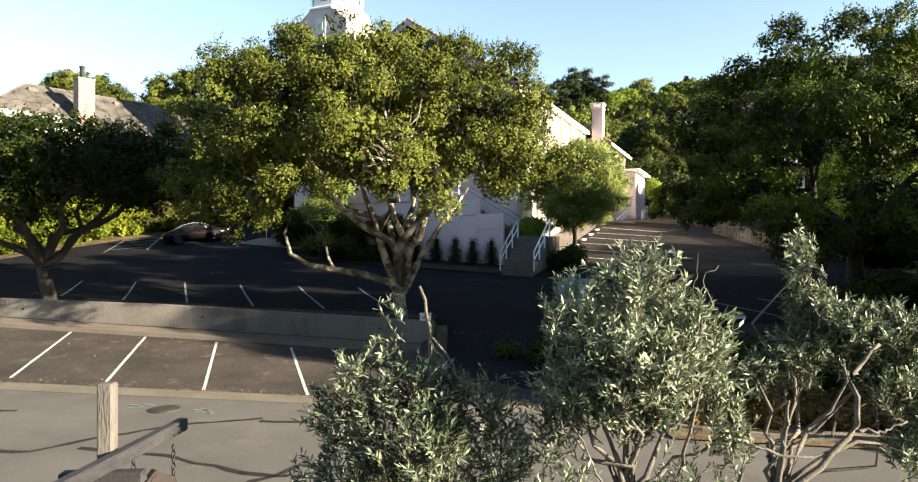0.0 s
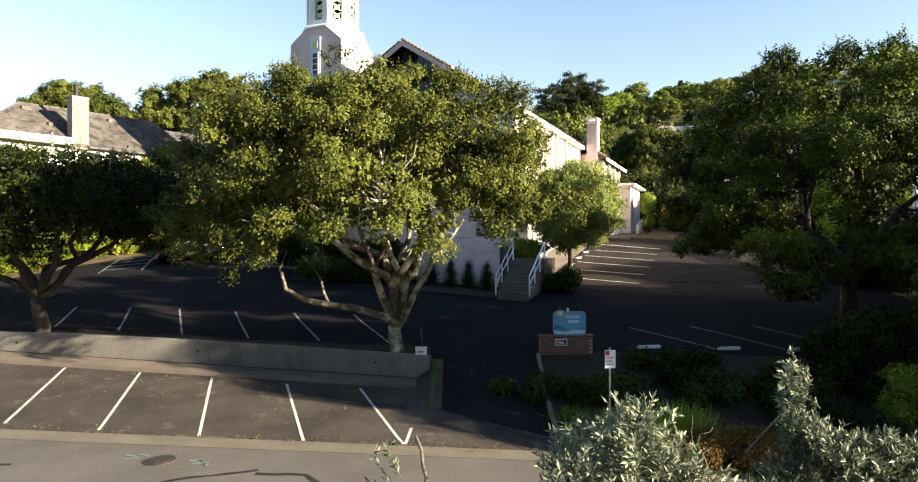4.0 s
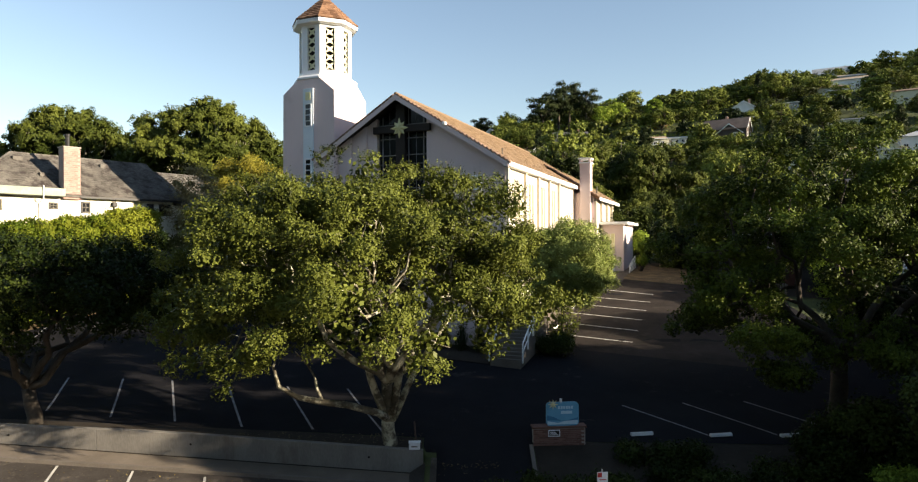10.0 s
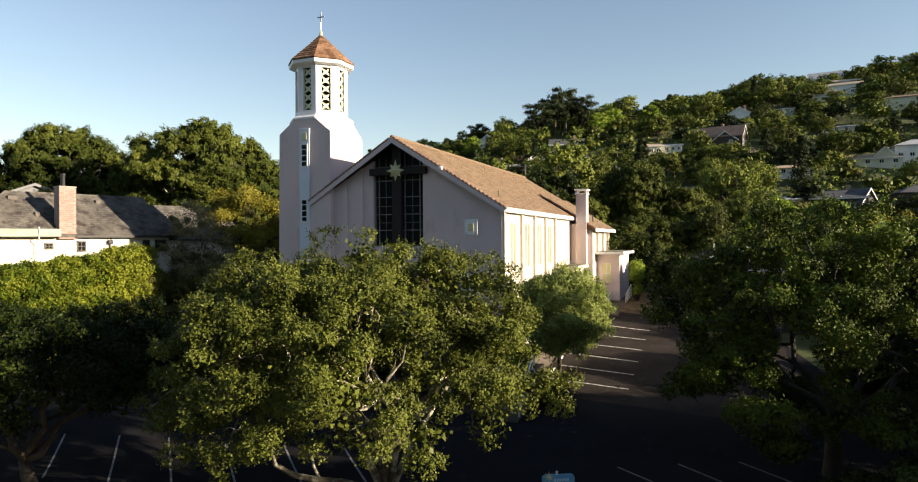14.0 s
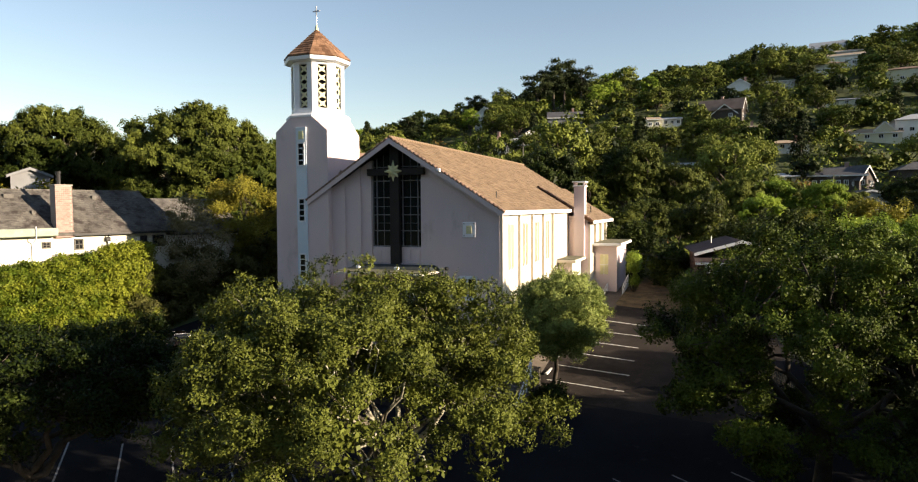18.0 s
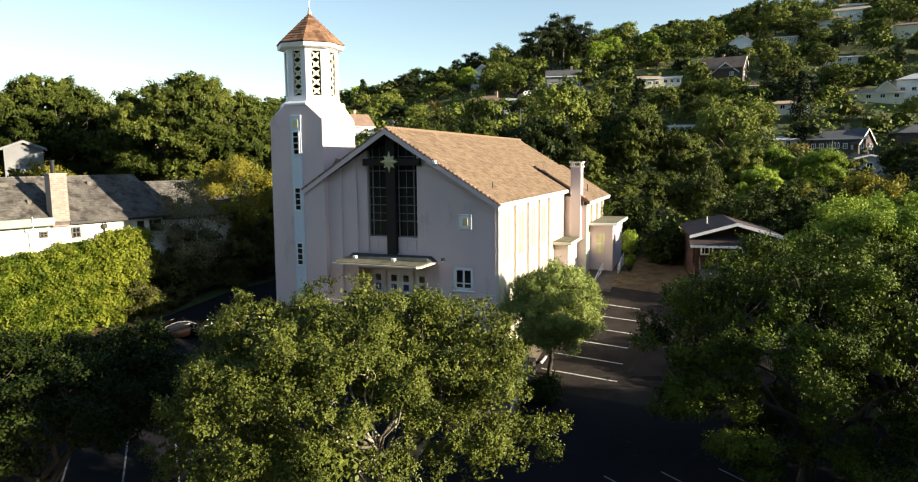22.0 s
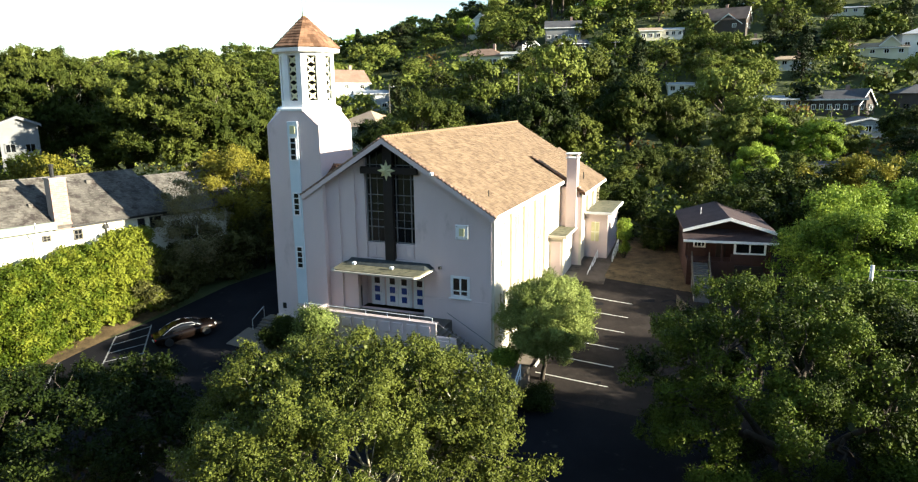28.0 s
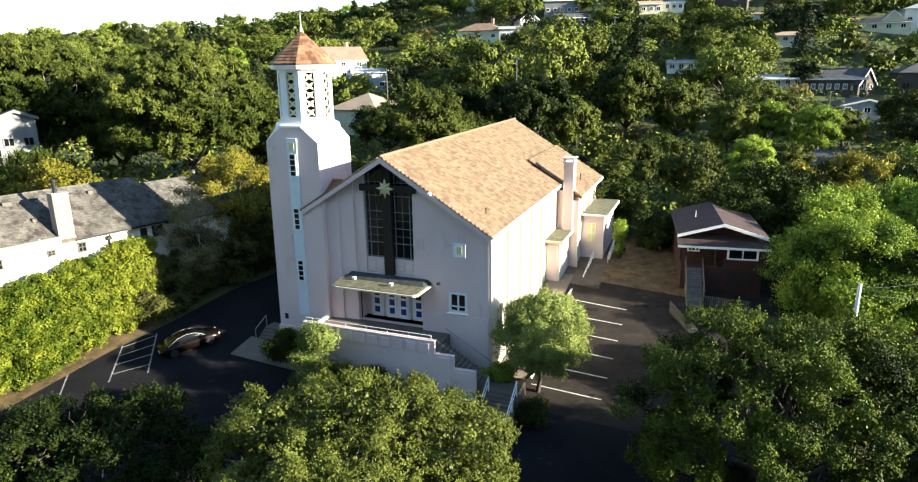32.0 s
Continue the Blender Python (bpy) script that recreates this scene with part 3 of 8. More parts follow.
build_ground()
drape("road", [(-60, -20), (60, -20), (60, 18.7), (-60, 18.7)], 60, 26, 0.012, M_ROAD, "pale grey worn street surface with tarred cracks", "road")
drape("gutter", [(-60, 18.7), (3.6, 18.7), (3.6, 19.5), (-60, 19.5)], 60, 2, 0.02, M_GUTTER, "tan concrete gutter strip along the street", "gutter")
drape("front_lot", [(-60, 19.5), (3.6, 19.5), (3.6, 25.6), (-60, 31.3)], 60, 10, 0.014, M_LOT, "worn grey brown asphalt of the street side parking bays", "parking lot")
# Darker sheet than the lot around it: shade on the drive put into colour.
drape("driveway", [(-1.0, 22.55), (3.35, 20.6), (3.6, 30.5), (-1.0, 30.5)], 8, 14, 0.018, M_ASPHALT, "asphalt driveway up from the street, darkened to carry its shade", "driveway")
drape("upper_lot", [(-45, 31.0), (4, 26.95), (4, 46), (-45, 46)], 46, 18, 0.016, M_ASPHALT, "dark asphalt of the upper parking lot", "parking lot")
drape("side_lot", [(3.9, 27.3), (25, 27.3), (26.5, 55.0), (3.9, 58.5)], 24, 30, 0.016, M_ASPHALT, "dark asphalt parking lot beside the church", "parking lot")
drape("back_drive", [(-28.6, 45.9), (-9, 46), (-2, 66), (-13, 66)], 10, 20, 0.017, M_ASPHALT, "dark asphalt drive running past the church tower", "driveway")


def wall_top(x):
    return float(np.interp(x, (-58, -18.8, -11.5, -1.0), (2.5, 1.24, 1.03, 0.48)))


def build_retaining_wall():
    th = thing("retaining_wall", "weathered board-marked concrete retaining wall between the parking terraces", "retaining wall", kind="structure")
    x = WALL_END
    step = 4.55
    while x > -58:
        a, b = x - step + 0.012, x
        bm = bmesh.new()
        rings = []
        for px in (a, (a + b) / 2, b):
            y, t = float(wall_y(px)), wall_top(px)
            rings.append([(px, y, gz(px, y - 0.3) - 0.2), (px, y + 0.26, gz(px, y - 0.3) - 0.2), (px, y + 0.26, t - 0.02), (px, y + 0.24, t), (px, y + 0.02, t), (px, y, t - 0.02)])
        loft(rings, bm)
        part("wall_panel", bm, M_WALL, th)
        x -= step
    for px in (-3.2, -10.6, -18.5, -26):
        y = float(wall_y(px))
        part("weep_hole", rod([(px, y + 0.02, wall_top(px) - 0.42), (px, y - 0.015, wall_top(px) - 0.42)], 0.045, 10), M_VOID, th)


build_retaining_wall()
drape("wall_walk", [(-58, 28.85), (-1.0, 25.14), (-1.0, 25.98), (-58, 31.1)], 50, 4, 0.13, M_WALK, "narrow concrete strip at the foot of the retaining wall", "pavement")
drape("wall_joint", [(-58, 31.02), (-1.0, 25.9), (-1.0, 26.0), (-58, 31.13)], 50, 1, 0.137, M_SOIL, "dark earth joint along the foot of the wall", "joint")
drape("oak_bed", [(-56, 31.3), (-1.05, 26.26), (-1.05, 27.25), (-56, 32.4)], 50, 2, 0.03, M_SOIL, "bare soil bed with leaf litter behind the retaining wall", "planting bed")


def build_lines():
    th = thing("parking_lines", "worn white painted parking bay lines on asphalt", "parking line", kind="structure")
    front = [((-15.43, 25.84), (-13.81, 20.0)), ((-12.36, 25.6), (-10.8, 19.75)), ((-9.44, 25.3), (-7.71, 19.6)), ((-6.45, 24.95), (-4.55, 19.55))]
    for k in (1, 2, 3, 4, 5):
        front.append(((-15.43 - 3.05 * k, 25.84 + 0.2 * k), (-13.81 - 3.1 * k, 20.0 + 0.05 * k)))
    front += [((-3.6, 24.75), (-1.55, 19.6)), ((-1.15, 24.5), (-1.5, 19.6))]
    upper = [((-20.9, 36.1), (-18.6, 30.3)), ((-17.7, 35.6), (-15.2, 29.4)), ((-14.87, 35.2), (-12.1, 28.9)), ((-11.6, 34.4), (-8.96, 28.3)), ((-8.4, 34.0), (-5.84, 28.1)), ((-5.2, 33.6), (-2.8, 27.9))]
    right = [((8.43, 31.3), (11.3, 28.0)), ((11.5, 31.6), (14.4, 28.1)), ((14.6, 31.8), (17.5, 28.3))]
    for a, b in front:
        part("line", stripe([a, b], 0.095, 0.024), M_LINE, th)
    for a, b in upper:
        part("line", stripe([a, b], 0.095, 0.024), M_LINE_GREY, th)
    for a, b in right:
        part("line", stripe([a, b], 0.09, 0.024), M_LINE_GREY, th)
    return th


LINES = build_lines()


def build_tar():
    """Wandering tarred cracks over the street, and a manhole."""
    th = thing("tar_seams", "dark tar seams wandering over the street", "tar seam", kind="structure")
    rng = np.random.default_rng(4)
    runs = [[(-16, 13.0), (-12, 13.6), (-9.2, 14.0), (-8.3, 15.2), (-7.0, 16.3), (-5.2, 17.2)], [(-14, 11.6), (-9.5, 11.9), (-7.6, 11.3), (-5.8, 11.5), (-4.2, 12.6), (-3.4, 13.9), (-1.5, 13.9), (2, 13.2)],
            [(-4.4, 13.3), (-2.9, 13.2), (-2.55, 12.3), (-2.75, 11.2), (-2.4, 10.2), (-3, 8.5)], [(-5.2, 16.9), (-3.9, 17.0), (-3.3, 16.1), (-1.2, 15.7), (2, 15.4)], [(-22, 12.2), (-16, 13.0)], [(-12.0, 13.6), (-10.7, 12.8), (-9.5, 11.9)],
            [(-8.4, 14.4), (-6.3, 14.1), (-4.4, 13.3)], [(-2.6, 10.4), (-0.5, 10.8), (3, 10.2)], [(-20, 16.8), (-14, 16.5), (-11.5, 16.9)], [(-11, 9.5), (-7, 9.8), (-3, 9.2)], [(-4.98, 23.79), (-3.52, 23.32), (-1.7, 22.86), (0.15, 22.06), (2.42, 20.6), (3.3, 20.4)]]
    for run in runs:
        pts = []
        for (x0, y0), (x1, y1) in zip(run, run[1:]):
            n = max(2, int(math.hypot(x1 - x0, y1 - y0) / 0.35))
            for i in range(n):
                q = i / n
                pts.append((x0 + (x1 - x0) * q + rng.normal(0, 0.035), y0 + (y1 - y0) * q + rng.normal(0, 0.035)))
        pts.append(run[-1])
        part("seam", stripe(pts, [float(a) for a in rng.uniform(0.09, 0.2, 17)], 0.02), M_TAR, th)


build_tar()


def build_manhole():
    at = pose(-8.0, 17.6, gz(-8.0, 17.6, 0.014))
    th = thing("manhole_cover", "round rusty brown iron manhole cover set in the street", "manhole cover", at=at)
    bm = bmesh.new()
    bmesh.ops.create_cone(bm, segments=28, radius1=0.42, radius2=0.42, depth=0.03, cap_ends=True)
    part("frame_ring", bm, M_COVER, th)
    bm = bmesh.new()
    bmesh.ops.create_cone(bm, segments=28, radius1=0.33, radius2=0.32, depth=0.05, cap_ends=True)
    part("lid", bm, M_COVER, th)


M_COVER = surf("worn_cast_iron", (0.03, 0.026, 0.023), (0.06, 0.05, 0.044), 4, 30, 0.7, 0.2)
build_manhole()


def survey_marks():
    th = thing("survey_marks", "faded mint green survey paint beside the manhole", "paint mark", kind="structure")
    for run in (((-9.05, 17.35), (-8.75, 17.3), (-8.6, 17.1)), ((-8.95, 17.05), (-8.55, 17.2)), ((-8.7, 17.45), (-8.35, 17.35)), ((-7.2, 17.1), (-6.9, 17.25), (-6.75, 17.0)), ((-7.05, 16.95), (-6.6, 17.05)), ((-6.95, 17.3), (-6.6, 16.85))):
        part("mark", stripe([(x, y + 0.5) for x, y in run], 0.09, 0.026), M_MINT, th)


M_MINT = surf("mint_paint", (0.096, 0.128, 0.104), (0.16, 0.24, 0.2), 3, 20, 0.85, 0.1)
survey_marks()


def fallen_leaves():
    """Dry leaves blown against the wall, the kerb line and the gutter."""
    rng = np.random.default_rng(17)
    spots = []
    for _ in range(900):
        x = rng.uniform(-30, 2)
        spots.append((x, float(wall_y(x)) - 0.62 + rng.normal(0, 0.12)))
    for _ in range(900):
        spots.append((rng.uniform(-30, 3.4), 19.45 + rng.normal(0, 0.2)))
    for _ in range(700):
        x = rng.uniform(-26, 1)
        spots.append((x, float(wall_y(x)) - abs(rng.normal(0, 2.2)) - 0.6))
    for _ in range(1500):
        spots.append((rng.uniform(5, 24), rng.uniform(16.6, 20.6)))
    for _ in range(500):
        spots.append((rng.uniform(-16, -1), rng.uniform(26.5, 27.6)))
    for _ in range(1400):
        u, v = rng.uniform(13, 24), 18.4 + 12 * rng.random() ** 1.6
        p = CH_AT @ Vector((u, v, 0))
        spots.append((p.x, p.y))
    c = np.array([(x, y, gz(x, y, 0.09)) for x, y in spots])
    q = leaves(rng, c, np.tile([0, 0, 1.0], (len(c), 1)), 1, 0.004, 0.075, 0.045, 0, 0.3, 0.1)
    tagged(new("fallen_leaves", quad_mesh("fallen_leaves", q, L_FALLEN)), "dry yellow brown leaves scattered on the ground", "leaves", "", "stuff")


CH_AT = pose(-3.45, 46.4, 0, 0, 0, -23.3)
fallen_leaves()

# ---- the church ----
CH = pose(-3.45, 46.4, 0, 0, 0, -23.3)
CHURCH = thing("church", "pink and white stucco church with a clay tile roof", "church", at=CH)


def roof_z(u):
    return 19.35 - 0.62 * abs(u)


def church_walls():
    t = 0.4

    def strip(bm, a, b, v0, z0=None, z1=None):
        za, zb = roof_z(a) - 0.3, roof_z(b) - 0.3
        lo = 2.0 if z0 is None else z0
        if z1 is not None:
            pts = [(a, lo), (b, lo), (b, z1), (a, z1)]
        elif a < 0 < b:
            pts = [(a, lo), (b, lo), (b, zb), (0, roof_z(0) - 0.3), (a, za)]
        else:
            pts = [(a, lo), (b, lo), (b, zb), (a, za)]
        part("front_wall", prism(pts, "y", v0, v0 + t), M_STUCCO, CHURCH)

    bm = None
    strip(bm, -8.0, -4.0, 0.0)
    strip(bm, -4.0, -2.75, 0.14)
    strip(bm, -2.75, -1.95, 0.3, None, 6.4), strip(bm, -2.75, -1.95, 0.3, 9.25)
    strip(bm, -1.95, 2.05, 0.3, None, 6.4), strip(bm, -1.95, 2.05, 0.3, 9.25, 10.4)
    strip(bm, 2.05, 2.75, 0.3, None, 6.4), strip(bm, 2.05, 2.75, 0.3, 9.25)
    strip(bm, 2.75, 3.8, 0.14)
    strip(bm, 3.8, 4.95, 0.0)
    strip(bm, 4.95, 6.35, 0.0, None, 8.1), strip(bm, 4.95, 6.35, 0.0, 9.7)
    strip(bm, 6.35, 8.0, 0.0)
    # low plinth band, a shade proud of the wall
    part("plinth", box(2.8, 7.99, -0.05, 0.0, 2.0, 7.9), M_STUCCO, CHURCH)
    part("side_wall", box(7.6, 8.0, 0.4, 21.2, 2.0, 14.1), M_STUCCO_S, CHURCH, "side wall stucco tinted cream for the low sun")
    part("side_wall", box(9.5, 9.9, 21.6, 33.0, 2.5, 12.95), M_STUCCO_S, CHURCH, "side wall stucco tinted cream for the low sun")
    part("recess_wall", box(8.0, 9.9, 21.2, 21.6, 3.0, 13.5), M_STUCCO, CHURCH)
    part("rear_wall", prism([(-8, 2), (9.9, 2), (9.9, 12.9), (0, 19), (-8, 14)], "y", 32.6, 33.0), M_STUCCO, CHURCH)
    part("far_wall", box(-8.0, -7.6, 0.4, 32.6, 2.0, 14.1), M_STUCCO, CHURCH)
    # pilasters down the sunny side
    for v in (0.02, 4.2, 7.7, 11.1, 14.4):
        part("pilaster", box(8.0, 8.2, v, v + 0.3, 2.0, 13.85), M_STUCCO_S, CHURCH)
    for v in (21.2, 24.4, 27.6, 30.6):
        part("pilaster", box(9.9, 10.15, v, v + 0.35, 2.5, 12.7), M_STUCCO_S, CHURCH)


church_walls()


def tiled_slope(rng, v0, v1, u0, u1, sign, lift=0.0, du=0.3, dv=0.42):
    """Clay tiles laid in courses on one roof slope, joined into one mesh."""
    verts, faces = [], []
    k = math.sqrt(1 + 0.62 ** 2)
    rows = int((u1 - u0) * k / du)
    cols = int((v1 - v0) / dv)
    nz = Vector((0.62 * sign, 0, 1)).normalized()
    for r in range(rows):
        a, b = u0 + (u1 - u0) * r / rows, u0 + (u1 - u0) * (r + 1.12) / rows
        off = (r % 2) * dv / 2
        for c in range(cols + 1):
            s = v0 + c * dv - off + rng.normal(0, 0.008)
            e = s + dv * 0.965
            s, e = max(s, v0), min(e, v1)
            if e - s < 0.08:
                continue
            j = rng.uniform(-0.006, 0.012)
            top = [Vector((sign * a, s, roof_z(a) + lift + 0.01)), Vector((sign * a, e, roof_z(a) + lift + 0.01)), Vector((sign * b, e, roof_z(b) + lift + 0.045 + j)), Vector((sign * b, s, roof_z(b) + lift + 0.045 + j))]
            n = len(verts)
            verts += [p for p in top] + [p - nz * 0.06 for p in top]
            faces += [(n, n + 1, n + 2, n + 3), (n + 3, n + 2, n + 6, n + 7), (n, n + 3, n + 7, n + 4), (n + 1, n + 5, n + 6, n + 2)]
    return raw_mesh("roof_tiles", verts, faces, M_TILE, False)


def church_roof():
    rng = np.random.default_rng(11)
    for s, edge, front in ((1, 8.36, -0.5), (-1, 8.36, 0.3)):
        pts = [(0, roof_z(0) - 0.22), (s * edge, roof_z(edge) - 0.22), (s * edge, roof_z(edge)), (0, roof_z(0))]
        part("roof_deck", prism(pts, "y", front, 32.9), M_DARKWOOD, CHURCH)
    # the verge in front of the tower stops short
    pts = [(0, roof_z(0) - 0.22), (-6.9, roof_z(6.9) - 0.22), (-6.9, roof_z(6.9)), (0, roof_z(0))]
    part("verge_deck", prism(pts, "y", -0.5, 0.28), M_DARKWOOD, CHURCH)
    tagged(part("roof_tiles", tiled_slope(rng, -0.5, 33.0, 0.1, 8.4, 1), M_TILE, CHURCH, "courses of faded orange clay tiles"), kind="stuff")
    tagged(part("roof_tiles", tiled_slope(rng, 0.3, 33.0, 0.1, 8.4, -1, dv=0.6, du=0.45), M_TILE, CHURCH), kind="stuff")
    tagged(part("roof_tiles", tiled_slope(rng, -0.5, 0.3, 0.1, 6.9, -1), M_TILE, CHURCH), kind="stuff")
    # raised rear part of the sunny slope
    pts = [(5.2, roof_z(5.2) + 0.02), (10.45, roof_z(10.45) - 0.0), (10.45, roof_z(10.45) + 0.2), (5.2, roof_z(5.2) + 0.2)]
    part("rear_roof_deck", prism(pts, "y", 20.9, 33.2), M_DARKWOOD, CHURCH)
    tagged(part("roof_tiles", tiled_slope(rng, 20.8, 33.3, 5.0, 10.5, 1, 0.2), M_TILE, CHURCH), kind="stuff")
    # small tiled cricket in the angle between the gable and the tower
    rows, v, f = 6, [], []
    lo_l, lo_r, top_l, top_r = Vector((-5.85, -0.25, roof_z(5.85) + 0.08)), Vector((-3.7, -0.25, roof_z(3.7) + 0.08)), Vector((-5.12, 1.35, roof_z(5.12) + 1.05)), Vector((-3.7, 1.35, roof_z(3.7) + 0.2))
    for k in range(rows):
        f0, f1 = k / rows, (k + 1.1) / rows
        for c in range(6):
            q = [lo_l.lerp(lo_r, c / 6).lerp(top_l.lerp(top_r, c / 6), f0), lo_l.lerp(lo_r, (c + 0.95) / 6).lerp(top_l.lerp(top_r, (c + 0.95) / 6), f0), lo_l.lerp(lo_r, (c + 0.95) / 6).lerp(top_l.lerp(top_r, (c + 0.95) / 6), f1), lo_l.lerp(lo_r, c / 6).lerp(top_l.lerp(top_r, c / 6), f1)]
            n = len(v)
            v += [q[0] + Vector((0, -0.03, 0.06)), q[1] + Vector((0, -0.03, 0.06)), q[2], q[3], q[0] - Vector((0, 0, 0.05)), q[1] - Vector((0, 0, 0.05))]
            f += [(n, n + 1, n + 2, n + 3), (n, n + 4, n + 5, n + 1)]
    tagged(part("cricket_tiles", raw_mesh("cricket_tiles", v, f, M_TILE_RED, False), M_TILE_RED, CHURCH, "small patch of rust red tiles"), kind="stuff")
    part("cricket_flashing", rod([lo_l + Vector((-0.03, -0.05, 0.05)), top_l + Vector((-0.03, 0, 0.05))], 0.06, 5), M_LEAD, CHURCH)
    # ridge tiles
    v, f = [], []
    tube_arrays([(0, 0, 0), (0, 0.46, 0)], [0.13, 0.15], 8, v, f)
    ridge = raw_mesh("ridge_tile", v, f, M_TILE)
    for i in range(78):
        ob = part("ridge_tile", ridge, M_TILE, CHURCH)
        ob.location = (0, -0.5 + 0.43 * i, roof_z(0) + 0.02)
    # verge tiles along the front gable
    v, f = [], []
    tube_arrays([(0, 0, 0), (0.36, 0, 0)], [0.085, 0.1], 7, v, f)
    verge = raw_mesh("verge_tile", v, f, M_TILE_DARK)
    sl = math.atan(0.62)
    for s, edge in ((1, 8.4), (-1, 6.9)):
        n = int(edge * 1.176 / 0.34)
        for i in range(n):
            u = 0.12 + edge * i / n
            ob = part("verge_tile", verge, M_TILE_DARK, CHURCH)
            ob.matrix_basis = Matrix.Translation((s * u, -0.5, roof_z(u) + 0.03)) @ Matrix.Rotation(sl if s > 0 else math.pi - sl, 4, "Y")
    n = 17
    for i in range(n):
        u = 5.1 + 5.3 * i / n
        ob = part("verge_tile", verge, M_TILE_DARK, CHURCH)
        ob.matrix_basis = Matrix.Translation((u, 20.85, roof_z(u) + 0.24)) @ Matrix.Rotation(sl, 4, "Y")
    # barge boards and fascias
    for s, edge in ((1, 8.36), (-1, 6.9)):
        pts = [(0, roof_z(0) - 0.42), (s * edge, roof_z(edge) - 0.42), (s * edge, roof_z(edge) - 0.03), (0, roof_z(0) - 0.03)]
        part("barge_board", prism(pts, "y", -0.56, -0.5), M_STUCCO, CHURCH)
    part("fascia", box(8.36, 8.44, -0.5, 20.9, roof_z(8.36) - 0.3, roof_z(8.36) + 0.0), M_WHITE, CHURCH)
    part("soffit", box(8.0, 8.36, -0.5, 20.9, roof_z(8.36) - 0.3, roof_z(8.36) - 0.24), M_WHITE, CHURCH)
    part("fascia", box(10.45, 10.52, 20.9, 33.2, roof_z(10.45) - 0.12, roof_z(10.45) + 0.2), M_WHITE, CHURCH)
    part("barge_board", prism([(7.6, roof_z(7.6) - 0.12), (10.45, roof_z(10.45) - 0.12), (10.45, roof_z(10.45) + 0.18), (7.6, roof_z(7.6) + 0.18)], "y", 20.8, 20.9), M_TILE_RED, CHURCH)
    part("vent_pipe", rod([(6.9, 2.6, roof_z(6.9)), (6.9, 2.6, roof_z(6.9) + 0.45)], 0.04), M_IRON, CHURCH)
    part("vent_pipe", rod([(9.3, 26.0, roof_z(9.3)), (9.3, 26.0, roof_z(9.3) + 0.9)], 0.06), M_IRON, CHURCH)
    part("floodlight", box(3.75, 4.0, -0.85, -0.56, roof_z(3.9) - 0.1, roof_z(3.9) + 0.12, bevel=0.04), M_WHITE, CHURCH)


church_roof()


def church_window():
    """The tall stained window behind the dark cross."""
    zt = lambda u: roof_z(u) - 0.35
    pts = [(-1.95, 10.4), (2.05, 10.4), (2.05, zt(2.05)), (0, zt(0)), (-1.95, zt(1.95))]
    win = part("great_window", prism(pts, "y", 0.62, 0.7), M_GLASS, CHURCH, "tall dark stained glass window")
    for u in (-1.9, -1.6, -0.42, 0.5, 1.7, 2.0):
        part("mullion", box(u - 0.035, u + 0.035, 0.54, 0.62, 11.6, zt(u)), M_LEAD, win)
    for z in (11.65, 12.75, 13.9, 15.15, 16.35, 17.35):
        w = min(2.0, (zt(0) - z) / 0.62)
        part("mullion", box(-min(w, 1.95), min(w, 2.05), 0.55, 0.615, z - 0.03, z + 0.03), M_LEAD, win)
    for z in (13.3, 14.5):
        part("lead_line", box(-1.9, 2.0, 0.585, 0.618, z - 0.014, z + 0.014), M_LEAD, win)
    for u in (-1.05, 1.1):
        part("lead_line", box(u - 0.014, u + 0.014, 0.585, 0.618, 11.6, zt(abs(u)) - 0.1), M_LEAD, win)
    for a, b in ((-1.93, -0.32), (0.42, 2.03)):
        part("stucco_panel", box(a, b, 0.45, 0.6, 10.42, 11.58, bevel=0.02), M_STUCCO, win)
        for c in (0.08, 0.55):
            w = b - a
            part("raised_square", box(a + w * c, a + w * (c + 0.38), 0.40, 0.45, 10.6, 11.4, bevel=0.03), M_STUCCO, win)
    cross = part("cross", box(-0.32, 0.42, 0.1, 0.45, 9.95, 18.75, bevel=0.02), M_DARKWOOD, CHURCH, "large dark brown timber cross")
    part("cross_arm", box(-2.15, 2.4, 0.05, 0.4, 16.72, 17.22, bevel=0.02), M_DARKWOOD, cross)
    bm = bmesh.new()
    c = bm.verts.new((0.05, -0.28, 17.0))
    bk = bm.verts.new((0.05, 0.05, 17.0))
    ring = []
    for i in range(16):
        a = math.pi * i / 8
        r = 0.74 if i % 4 == 0 else (0.6 if i % 2 == 0 else 0.36)
        ring.append(bm.verts.new((0.05 + r * math.sin(a), -0.04, 17.0 + r * math.cos(a) * 1.05)))
    for i in range(16):
        bm.faces.new((c, ring[i], ring[(i + 1) % 16]))
        bm.faces.new((bk, ring[(i + 1) % 16], ring[i]))
    part("star", bm, M_GOLD, cross, "pale gold eight pointed star")


church_window()


